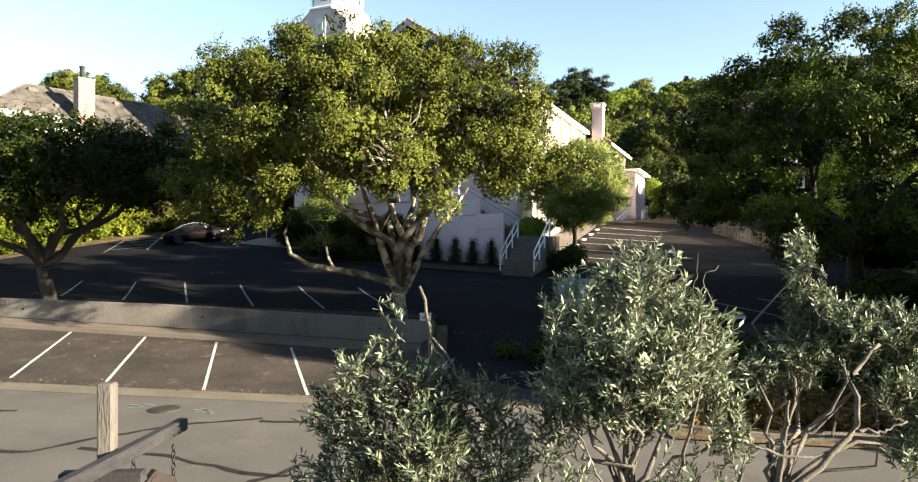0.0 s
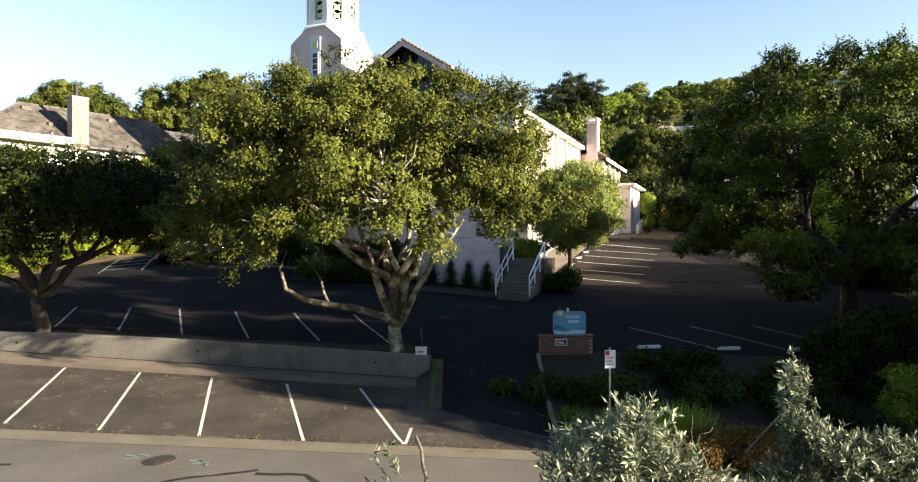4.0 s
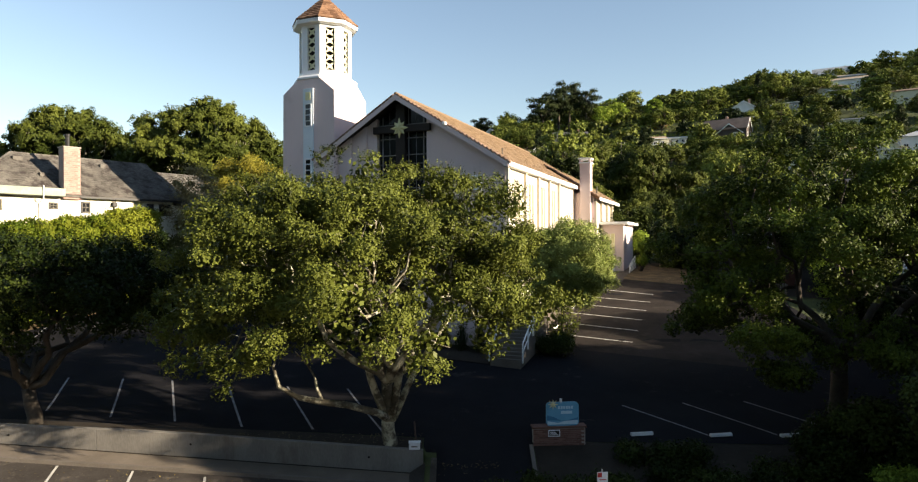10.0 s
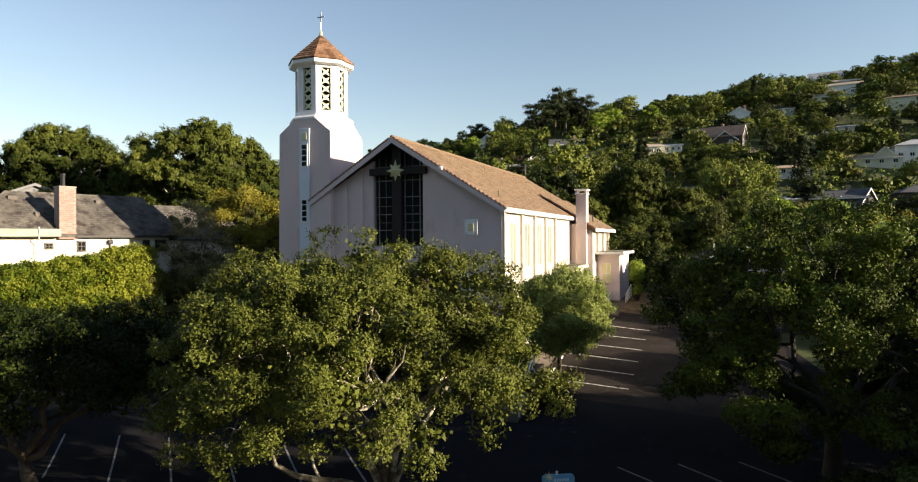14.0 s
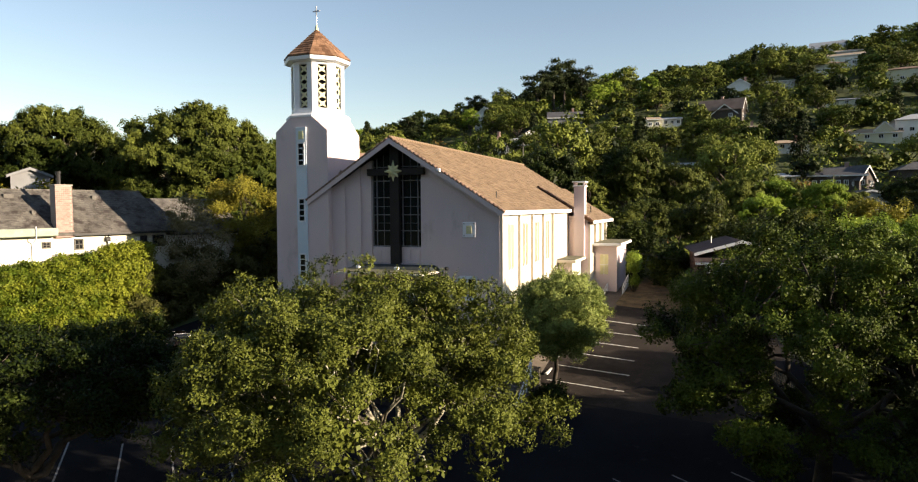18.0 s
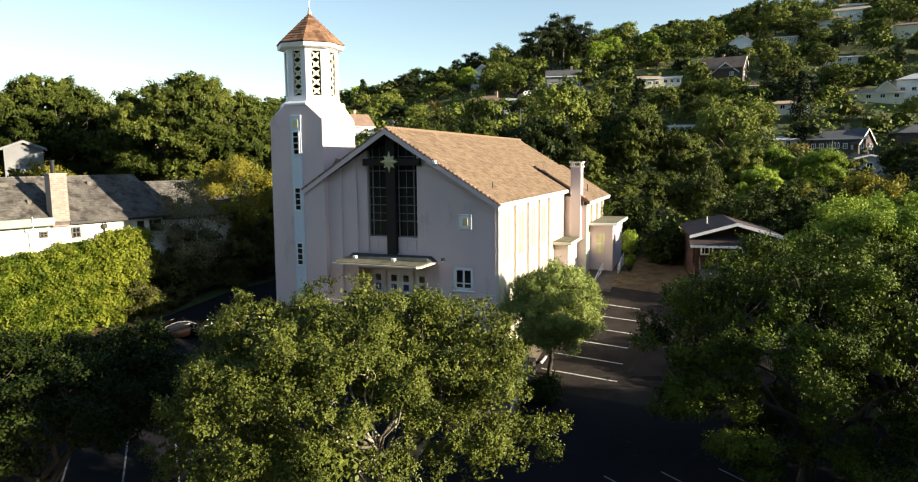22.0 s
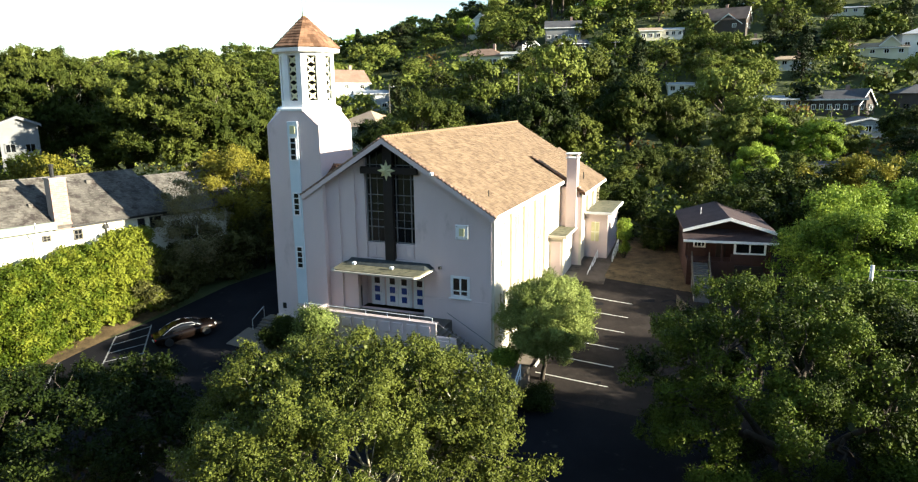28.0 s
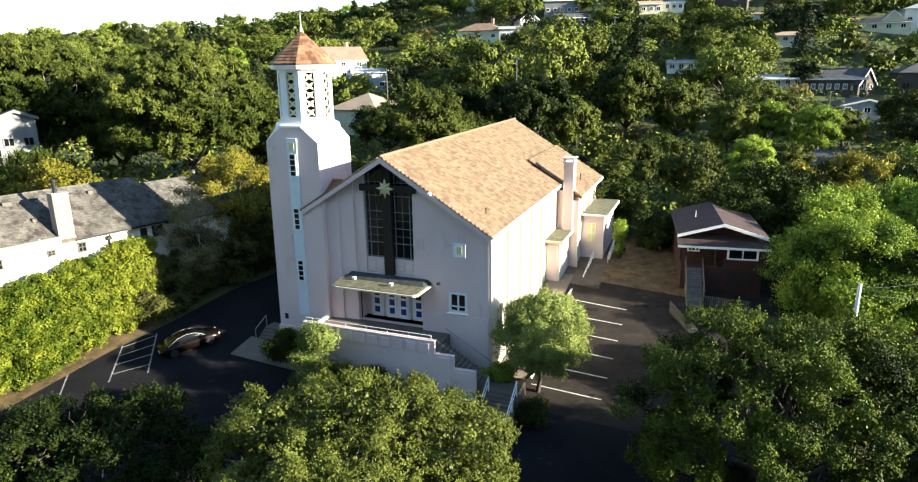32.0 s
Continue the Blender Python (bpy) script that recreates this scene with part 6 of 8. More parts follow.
def parking_sign():
    x, y = 4.8, 20.05
    z = gz(x, y)
    th = thing("parking_sign", "white parking sign with a red corner on a steel post", "sign", at=pose(x, y, z, 0, 0, 6))
    part("post", rod([(0, 0, -0.2), (0, 0, 1.75 - z)], 0.028, 8), M_STEEL, th)
    h = 1.68 - z
    plate = part("plate", box(-0.17, 0.17, -0.045, -0.03, h - 0.56, h, bevel=0.004), M_WHITE, th)
    part("red_square", box(-0.155, -0.02, -0.05, -0.046, h - 0.16, h - 0.02), M_RED, plate)
    for i in range(3):
        part("bar", box(-0.11, 0.11 - 0.04 * (i % 2), -0.05, -0.046, h - 0.25 - 0.1 * i, h - 0.225 - 0.1 * i), M_RED if i < 2 else M_LEAD, plate)


parking_sign()


def wall_box():
    x = -1.35
    th = thing("meter_box", "small white utility box on the end of the wall", "utility box", at=pose(x, 26.12, wall_top(x)))
    part("body", box(-0.22, 0.22, -0.08, 0.2, 0, 0.26, bevel=0.02), M_WHITE, th)
    part("lid", box(-0.24, 0.24, -0.1, 0.22, 0.26, 0.29, bevel=0.008), M_WHITE, th)
    part("label_bar", box(-0.12, 0.12, -0.085, -0.08, 0.1, 0.16), M_LEAD, th)
    v, f = [], []
    tube_arrays([(-1.25, 26.6, 0.1), (-1.32, 26.6, 0.8), (-1.38, 26.6, 1.5)], [0.035, 0.035, 0.03], 8, v, f)
    solo("marker_pole", raw_mesh("marker_pole", v, f, M_RUST), M_RUST, "leaning rusty red marker pole beside the wall", "pole")


wall_box()


def hanging_sign():
    th = thing("sign_post", "weathered wooden post with a cross beam", "sign post", at=pose(-2.95, 5.45, 0, 0, 0, 4))
    part("post", box(-0.062, 0.062, -0.062, 0.062, gz(-2.95, 5.45) - 0.2, 2.51, bevel=0.012), M_WOOD, th)
    part("beam", box(-0.045, 0.055, -0.95, 0.95, 1.84, 1.96, bevel=0.012, m=Matrix.Translation((0.13, 0, 0)) @ Matrix.Rotation(radians(-10), 4, "Z")), M_GREYWOOD, th)
    part("cross_piece", box(-0.3, 0.36, -0.2, -0.09, 1.72, 1.82, bevel=0.01), M_GREYWOOD, th)
    sg = thing("hanging_sign", "dark shaped wooden sign hanging on chains from the beam", "sign", at=pose(-2.7, 5.75, 0, 0, 0, 62))
    pts = [(-0.32, 1.05), (0.32, 1.05), (0.34, 1.4), (0.22, 1.46), (0.2, 1.56), (0.1, 1.6), (0.0, 1.68), (-0.1, 1.6), (-0.2, 1.56), (-0.22, 1.46), (-0.34, 1.4)]
    part("board", prism(pts, "y", -0.03, 0.03), M_DARKWOOD, sg)
    part("edge_bar", prism([(a * 0.86, 1.1 + (b - 1.05) * 0.86) for a, b in pts], "y", -0.036, -0.03), M_DARKWOOD, sg)
    for x in (-0.2, 0.2):
        zt = 1.56
        for k in range(5):
            v, f = [], []
            c = Vector((x, 0, zt + 0.03 + 0.055 * k))
            w = [c + Vector(((0.018 * math.cos(a), 0, 0.034 * math.sin(a)) if k % 2 else (0, 0.018 * math.cos(a), 0.034 * math.sin(a)))) for a in np.linspace(0, 2 * math.pi, 9)]
            tube_arrays(w, [0.006] * 9, 5, v, f)
            part("chain_link", raw_mesh("chain_link", v, f, M_IRON), M_IRON, sg)


M_GREYWOOD = surf("dark_grey_wood", (0.012, 0.012, 0.015), (0.05, 0.048, 0.047), 3, 30, 0.85, 0.4, stretch=(2, 0.4, 2))
hanging_sign()


def wheel_parts(parent, x, y, z, r):
    v, f = [], []
    prof = [(0.0, r * 0.62), (-0.01, r * 0.9), (0.02, r), (0.19, r), (0.22, r * 0.9), (0.21, r * 0.62)]
    rings = [[(x + q * math.cos(a), y + d - 0.105, z + q * math.sin(a)) for a in np.linspace(0, 2 * math.pi, 25)[:-1]] for d, q in prof]
    tyre = part("wheel", loft(rings), M_TYRE, parent)
    bm = bmesh.new()
    bmesh.ops.create_cone(bm, segments=24, radius1=r * 0.63, radius2=r * 0.63, depth=0.16, cap_ends=True, matrix=Matrix.Translation((x, y, z)) @ Matrix.Rotation(math.pi / 2, 4, "X"))
    for k in range(6):
        a = math.pi * k / 3
        box(-0.03, 0.03, -0.1, 0.1, 0.05, r * 0.6, bm, m=Matrix.Translation((x, y, z)) @ Matrix.Rotation(a, 4, "Y"))
    part("rim", bm, M_STEEL, tyre)


def sedan(name, label, at, paint):
    """A low four door car: body shell with a rounded cabin, glass, lights and wheels; its front is +x."""
    th = thing(name, label, "car", at=at)
    ln, w = 4.75, 1.84
    st = [(-2.37, 0.5, 0.72, 0.62), (-2.25, 0.3, 0.88, 0.84), (-1.7, 0.24, 0.98, 0.9), (-0.9, 0.22, 0.95, 0.92), (0.0, 0.22, 0.93, 0.92), (0.9, 0.22, 0.92, 0.91), (1.6, 0.24, 0.86, 0.89), (2.15, 0.28, 0.72, 0.82), (2.37, 0.4, 0.58, 0.6)]
    rings = []
    for x, lo, hi, hw in st:
        rings.append([(x, -hw * 0.92, lo), (x, -hw, lo + 0.12), (x, -hw, (lo + hi) / 2), (x, -hw * 0.97, hi - 0.08), (x, -hw * 0.84, hi), (x, hw * 0.84, hi), (x, hw * 0.97, hi - 0.08), (x, hw, (lo + hi) / 2), (x, hw, lo + 0.12), (x, hw * 0.92, lo)])
    part("body", loft(rings), paint, th, smooth=True)
    cab = [(-1.85, 0.93, 0.96, 0.7), (-1.25, 0.93, 1.28, 0.62), (-0.6, 0.93, 1.42, 0.6), (0.1, 0.93, 1.43, 0.6), (0.65, 0.92, 1.27, 0.62), (1.3, 0.9, 0.93, 0.72)]
    rings = [[(x, -0.8, lo), (x, -hw, hi - 0.03), (x, -hw * 0.8, hi), (x, hw * 0.8, hi), (x, hw, hi - 0.03), (x, 0.8, lo)] for x, lo, hi, hw in cab]
    part("cabin_glass", loft(rings), M_GLASS, th, smooth=True)
    top = [(-1.15, 1.3, 0.6), (-0.6, 1.43, 0.585), (0.1, 1.44, 0.585), (0.5, 1.33, 0.6)]
    rings = [[(x, -hw, z - 0.03), (x, -hw * 0.8, z + 0.012), (x, hw * 0.8, z + 0.012), (x, hw, z - 0.03)] for x, z, hw in top]
    part("roof", loft(rings), paint, th, smooth=True)
    for s in (-1, 1):
        part("window_trim", rod([(-1.7, s * 0.79, 0.99), (-0.9, s * 0.64, 1.34), (-0.2, s * 0.61, 1.43), (0.5, s * 0.64, 1.31), (1.1, s * 0.77, 0.97)], 0.018, 5), M_STEEL, th)
        part("door_line", rod([(-0.3, s * 0.925, 0.35), (-0.3, s * 0.8, 0.95)], 0.008, 4), M_IRON, th)
        part("mirror", box(0.75, 0.95, s * 0.9, s * 1.06, 0.92, 1.04, bevel=0.03), paint, th)
        part("headlight", box(2.1, 2.28, s * 0.5, s * 0.76, 0.56, 0.68, bevel=0.03), M_WHITE, th)
        part("tail_light", box(-2.36, -2.2, s * 0.4, s * 0.8, 0.68, 0.82, bevel=0.03), M_TAIL, th)
        for x in (-1.42, 1.42):
            wheel_parts(th, x, s * 0.84, 0.33, 0.33)
    part("number_plate", box(-2.4, -2.37, -0.26, 0.26, 0.5, 0.62), M_WHITE, th)
    return th


M_TYRE = surf("tyre_rubber", (0.012, 0.012, 0.012), (0.025, 0.025, 0.025), 3, 30, 0.85, 0.2)
M_TAIL = glass_mat("red_lamp_glass", (0.3, 0.01, 0.012), 0.2)
M_BRONZE = surf("dark_bronze_paint", (0.007, 0.0045, 0.004), (0.013, 0.008, 0.006), 1, 40, 0.25, 0.0, metal=0.3)
M_BRONZE.node_tree.nodes["Principled BSDF"].inputs["Metallic"].default_value = 0.5
M_SILVER = glass_mat("silver_car_paint", (0.45, 0.46, 0.48), 0.3)
sedan("car", "dark bronze sedan parked beside the hedge", pose(-19.9, 49.3, gz(-19.9, 49.3, 0.02), 0, -8, 33), M_BRONZE)
for x, y, a in ((77, 101, 20), (84, 104, 15), (80, 97, 25)):
    sedan("car", "silver car parked on the hillside street", pose(x, y, gz(x, y, 0.3), 0, 0, a), M_SILVER)


def pole(name, label, x, y, top, arms=True, r=0.13, mat=None):
    z = gz(x, y)
    th = thing(name, label, "utility pole", at=pose(x, y, z, 0, 0, -20))
    v, f = [], []
    tube_arrays([(0, 0, -0.4), (0, 0, (top - z) / 2), (0, 0, top - z)], [r, r * 0.9, r * 0.75], 10, v, f)
    part("shaft", raw_mesh("shaft", v, f, mat or M_WOOD), mat or M_WOOD, th)
    if arms:
        part("cross_arm", box(-1.1, 1.1, -0.06, 0.06, top - z - 0.6, top - z - 0.48), mat or M_WOOD, th)
        for a in (-1.0, -0.4, 0.4, 1.0):
            part("insulator", rod([(a, 0, top - z - 0.48), (a, 0, top - z - 0.3)], 0.04), M_WHITE, th)
    return th


M_PALEPOLE = surf("pale_pole", (0.45, 0.45, 0.46), (0.6, 0.6, 0.61), 1, 20, 0.8, 0.2)
pole("utility_pole", "pale grey utility pole rising from the trees", 29.0, 40.6, 10.9, False, 0.16, M_PALEPOLE)
for x, y, t in ((16, 128, 27), (72, 118, 20), (-9, 130, 25), (51, 190, 38)):
    pole("utility_pole", "wooden utility pole with a cross arm on the hillside", x, y, t)


def wire(a, b, sag):
    pts = [Vector(a).lerp(Vector(b), i / 14) - Vector((0, 0, sag * 4 * (i / 14) * (1 - i / 14))) for i in range(15)]
    v, f = [], []
    tube_arrays(pts, [0.02] * 15, 4, v, f)
    solo("power_cable", raw_mesh("power_cable", v, f, M_IRON), M_IRON, "thin dark power cable strung between poles", "cable", "power cables")


wire((29, 40.6, 10.6), (52, 52, 10.0), 1.0)
wire((29, 40.6, 10.2), (50, 44, 9.0), 0.8)
wire((16, 128, 26.6), (-9, 130, 24.6), 0.8)
wire((16, 128, 26.0), (-9, 130, 24.0), 0.8)
x0, y0 = church_point(12.2, 24.0)
wire((x0, y0, 10.4), (26, 60, 9.2), 0.4)


def fence(points, label, h=1.1):
    th = thing("fence", label, "fence")
    slat = finish(box(-0.05, 0.05, -0.012, 0.012, 0, h, bevel=0.006), "slat", M_WOOD)
    for (x0, y0), (x1, y1) in zip(points, points[1:]):
        ln = math.hypot(x1 - x0, y1 - y0)
        n = int(ln / 0.17)
        a = math.degrees(math.atan2(y1 - y0, x1 - x0))
        for i in range(n):
            q = i / n
            x, y = x0 + (x1 - x0) * q, y0 + (y1 - y0) * q
            ob = part("slat", slat, M_WOOD, th)
            ob.matrix_basis = pose(x, y, gz(x, y), 0, 0, a)
        for k in (0.3, 0.85):
            part("fence_rail", rod([(x0, y0, gz(x0, y0) + h * k), (x1, y1, gz(x1, y1) + h * k)], 0.03, 4), M_WOOD, th)


fence([(22.9, 54.0), (24.4, 53.2), (26.0, 52.6), (27.6, 52.2)], "weathered grey picket fence before the bungalow")
fence([(20.6, 52.6), (20.9, 50.4), (21.4, 47.0), (22.0, 43.8), (22.6, 40.5)], "weathered grey picket fence at the edge of the lot")
# hillside houses: place, turn, size, walls, roof
M_HW = surf("white_house_paint", (0.62, 0.62, 0.6), (0.78, 0.78, 0.75), 0.4, 12, 0.8, 0.1)
M_HG = surf("grey_house_paint", (0.3, 0.31, 0.32), (0.42, 0.43, 0.44), 0.4, 12, 0.8, 0.1)
# Darker M_HG: shade painted onto the tree-shaded house; simply dark on the tall one.
M_HGD = surf("dark_shaded_grey_paint", (0.16, 0.165, 0.17), (0.24, 0.245, 0.25), 0.4, 12, 0.8, 0.1)
M_HB = surf("dark_brown_house", (0.05, 0.04, 0.035), (0.09, 0.075, 0.065), 0.4, 12, 0.85, 0.1)
M_HY = surf("yellow_cream_house", (0.55, 0.52, 0.38), (0.68, 0.65, 0.5), 0.4, 12, 0.8, 0.1)
M_RD = surf("dark_grey_roof", (0.05, 0.05, 0.055), (0.1, 0.1, 0.105), 0.6, 10, 0.85, 0.2)
M_RT = surf("tan_roof", (0.3, 0.22, 0.15), (0.45, 0.35, 0.25), 0.6, 10, 0.85, 0.2)
M_RB = surf("brown_roof", (0.17, 0.11, 0.08), (0.28, 0.19, 0.14), 0.6, 10, 0.85, 0.2)


def on_hill(x, y, turn, lift=0.0):
    return pose(x, y, gz(x, y) + lift, 0, 0, turn)


HILL_HOUSES = [
    # x, y, turn, width, depth, wall height, rise, lift, walls, roof, trim, kind, storeys, windows, chimney, label
    (17.2, 260, -28, 10, 10, 5.0, 3.6, 0.3, M_HW, M_RD, M_HW, "gable", 2, 2, 0, "white gabled house with a dark roof above the trees"),
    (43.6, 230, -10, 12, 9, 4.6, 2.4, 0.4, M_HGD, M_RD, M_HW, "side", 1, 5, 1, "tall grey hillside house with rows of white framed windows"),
    (31, 219, 20, 6, 7, 3, 2.2, 0.6, M_HW, M_RD, M_HW, "gable", 1, 2, 0, "small white gabled cottage on the hillside"),
    (44, 214, 5, 10, 6, 3, 1.2, 0.6, M_HB, M_RD, M_HW, "side", 1, 3, 0, "dark low house with white framed windows"),
    (14.3, 213, -20, 14, 9, 3.2, 2.4, 0.6, M_HY, M_RB, M_HW, "hip", 1, 3, 1, "cream house with a brown hipped roof"),
    (23.5, 210, -10, 6, 6, 3.4, 0.6, 0.6, M_HW, M_HG, M_HW, "side", 1, 2, 0, "white flat roofed garden house"),
    (76.7, 219, -20, 8, 8, 2.6, 0.8, 0.4, M_HW, M_HG, M_HW, "side", 1, 4, 0, "low white house among hedges"),
    (94.3, 203, -25, 12, 8, 1.8, 0.8, 0.5, M_HW, M_RT, M_HW, "hip", 1, 4, 1, "low white house with a pale roof"),
    (70, 218, -10, 7, 7, 3, 1, 0.6, M_HY, M_RT, M_HW, "side", 1, 3, 0, "low cream house on a hillside terrace"),
    (95.6, 219, -35, 8, 12, 2.9, 3, 0.3, M_HB, M_RB, M_HW, "gable", 2, 2, 1, "dark brown half timbered house with steep gables"),
    (102.3, 219, 55, 8, 14, 3.7, 3.7, 0.4, M_HB, M_RB, M_HW, "gable", 2, 2, 1, "dark brown house with steep brown roof"),
    (98.7, 184, -20, 11, 7, 2.4, 1.1, 0.6, M_HW, M_RT, M_HW, "hip", 1, 4, 1, "low white house behind a clipped hedge"),
    (64.3, 169, -15, 9, 8, 2.3, 0.5, 0.4, M_HW, M_HG, M_HW, "side", 2, 4, 0, "white two storey house with a flat grey roof"),
    (79, 155, -12, 15, 7, 2.4, 0.7, 0.3, M_HG, M_HG, M_HW, "side", 1, 7, 0, "long low grey house with a band of windows"),
    (91.7, 150, -25, 13, 8, 3.3, 1.8, 0.5, M_HB, M_RD, M_HW, "side", 2, 8, 1, "long dark brown house with white window bands"),
    (98.9, 149, 30, 7, 7, 2, 3.2, 0.4, M_HB, M_RD, M_HW, "gable", 2, 2, 0, "dark A shaped gable end with broad white boards"),
    (90.6, 135, -15, 11, 8, 1.6, 1.3, 0.2, M_HG, M_RD, M_HW, "gable", 1, 3, 0, "grey bungalow with a low pitched roof"),
    (127.1, 189, -25, 14, 8, 2.5, 1.4, 0.3, M_HY, M_RT, M_HW, "side", 2, 4, 1, "pale yellow house with a small front gable"),
    (129.5, 188, -25, 5, 6, 3.3, 2.3, 0.6, M_HY, M_RT, M_HW, "gable", 2, 1, 0, "pale yellow gabled bay"),
    (138.9, 185, -25, 14, 10, 7.1, 2.1, 0.2, M_HW, M_HG, M_HW, "hip", 3, 5, 1, "large white house with a grey roof"),
    (111, 148, -20, 9, 8, 4.5, 2, 0.6, M_HB, M_RD, M_HB, "hip", 1, 3, 0, "dark house half hidden by shrubs"),
    (60, 96, -20, 7, 5, 2.6, 1.5, 0.6, M_HB, M_RD, M_HW, "side", 1, 2, 0, "dark shed with a steep roof among bushes"),
    (-17, 138, -30, 12, 12, 4.5, 3.2, 0.6, M_HY, M_RT, M_HW, "hip", 1, 3, 0, "house with a faded tan tiled roof behind the tower"),
    (-25, 188, 30, 14, 9, 5.5, 3.4, 0.6, M_HW, M_RB, M_HW, "side", 2, 3, 1, "white house with a red brown roof"),
    (-16, 174, 10, 10, 8, 4.5, 0.8, 0.6, M_HG, M_HG, M_HW, "side", 1, 2, 0, "blue grey flat roofed house"),
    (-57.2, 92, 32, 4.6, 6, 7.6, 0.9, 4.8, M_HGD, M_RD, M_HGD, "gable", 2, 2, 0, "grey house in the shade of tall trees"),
    (192, 322, -30, 16, 9, 6.5, 3.5, 0.6, M_HW, M_HG, M_HW, "side", 2, 5, 0, "white house on the ridge"),
    (174, 278, -30, 14, 8, 4.5, 1.5, 0.6, M_HW, M_RT, M_HW, "side", 1, 5, 0, "white house high on the hillside"),
    (183, 290, -25, 12, 8, 4.5, 1.2, 0.6, M_HG, M_RT, M_HW, "side", 1, 4, 0, "grey house high on the hillside"),
    (133.4, 255, -25, 10, 8, 2.7, 0.6, 0.5, M_HG, M_RT, M_HW, "side", 2, 6, 0, "long pale house below tall trees"),
    (115.3, 251, -25, 8, 8, 4, 2.5, 0.3, M_HW, M_HG, M_HW, "gable", 2, 2, 1, "white gabled house on the slope"),
    (175, 242, -30, 14, 9, 4.8, 1.4, 0.6, M_HY, M_RB, M_HW, "hip", 2, 4, 0, "cream house with a brown roof"),
    (138.9, 224, -25, 12, 8, 2.4, 0.9, 0.3, M_HY, M_HG, M_HW, "hip", 1, 4, 0, "cream house with a grey roof"),
    (160, 268, -25, 11, 8, 4, 1.6, 0.6, M_HW, M_RB, M_HW, "hip", 1, 4, 0, "white house with a brown roof"),
]
CLEAR = []
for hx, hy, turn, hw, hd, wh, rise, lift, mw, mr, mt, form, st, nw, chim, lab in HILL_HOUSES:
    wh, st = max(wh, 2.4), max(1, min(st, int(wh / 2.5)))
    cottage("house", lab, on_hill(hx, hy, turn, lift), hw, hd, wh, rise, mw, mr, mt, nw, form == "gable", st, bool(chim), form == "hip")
    CLEAR.append((hx, hy, hw * 0.38 + 0.5))

# ---- trees and shrubs ----
def dome(n, p, lobes, share):
    """Leaves turn partly outward from the crown as a whole, as they do on a tree that reaches for light."""
    lb = np.array(lobes)
    lo, hi = (lb[:, :3] - lb[:, 3:]).min(0), (lb[:, :3] + lb[:, 3:]).max(0)
    return unit(n + share * unit((p - (lo + hi) / 2) / ((hi - lo) / 2)))


def oak(name, label, seed, base, fork, lobes, sprigs, per, leaf, trunk_r, m_leaf, m_bark, spread=0.17, extra=None, category="tree", droop=0.0, scatter=0.4, below=0.5, length=None, width=None, clump=None, inner=90, tri=False, spikes=None):
    """A tree with a forked trunk and a crown of many leaf sprigs set on lobes."""
    rng = np.random.default_rng(seed)
    th = thing(name, label, category)
    v = trunk_mesh(rng, base, fork, lobes, trunk_r, m_bark, twigs=0 if tri else 2, sides=5 if tri else 8)
    part("trunk", v, m_bark, th)
    if extra is not None:
        for pts, radii in extra:
            vv, ff = [], []
            tube_arrays(pts, radii, 9, vv, ff)
            part("limb", raw_mesh("limb", vv, ff, m_bark), m_bark, th)
    skin = clumps(rng, lobes, *clump) if clump else lobes
    p, n = on_lobes(rng, skin, sprigs, below=below, core=lobes if clump else None)
    n = dome(n, p, lobes, 0.9 if tri else 0.5)
    q = leaves(rng, p, n, per, spread, length or leaf, width or leaf * 0.62, droop, scatter, tri=tri)
    if inner:
        q = np.concatenate([q, inner_leaves(rng, lobes, inner, tri)])
    if spikes:
        q = np.concatenate([q, shoots(rng, p, n, *spikes)])
    part("crown", quad_mesh("crown", q, m_leaf), m_leaf, th)
    return th


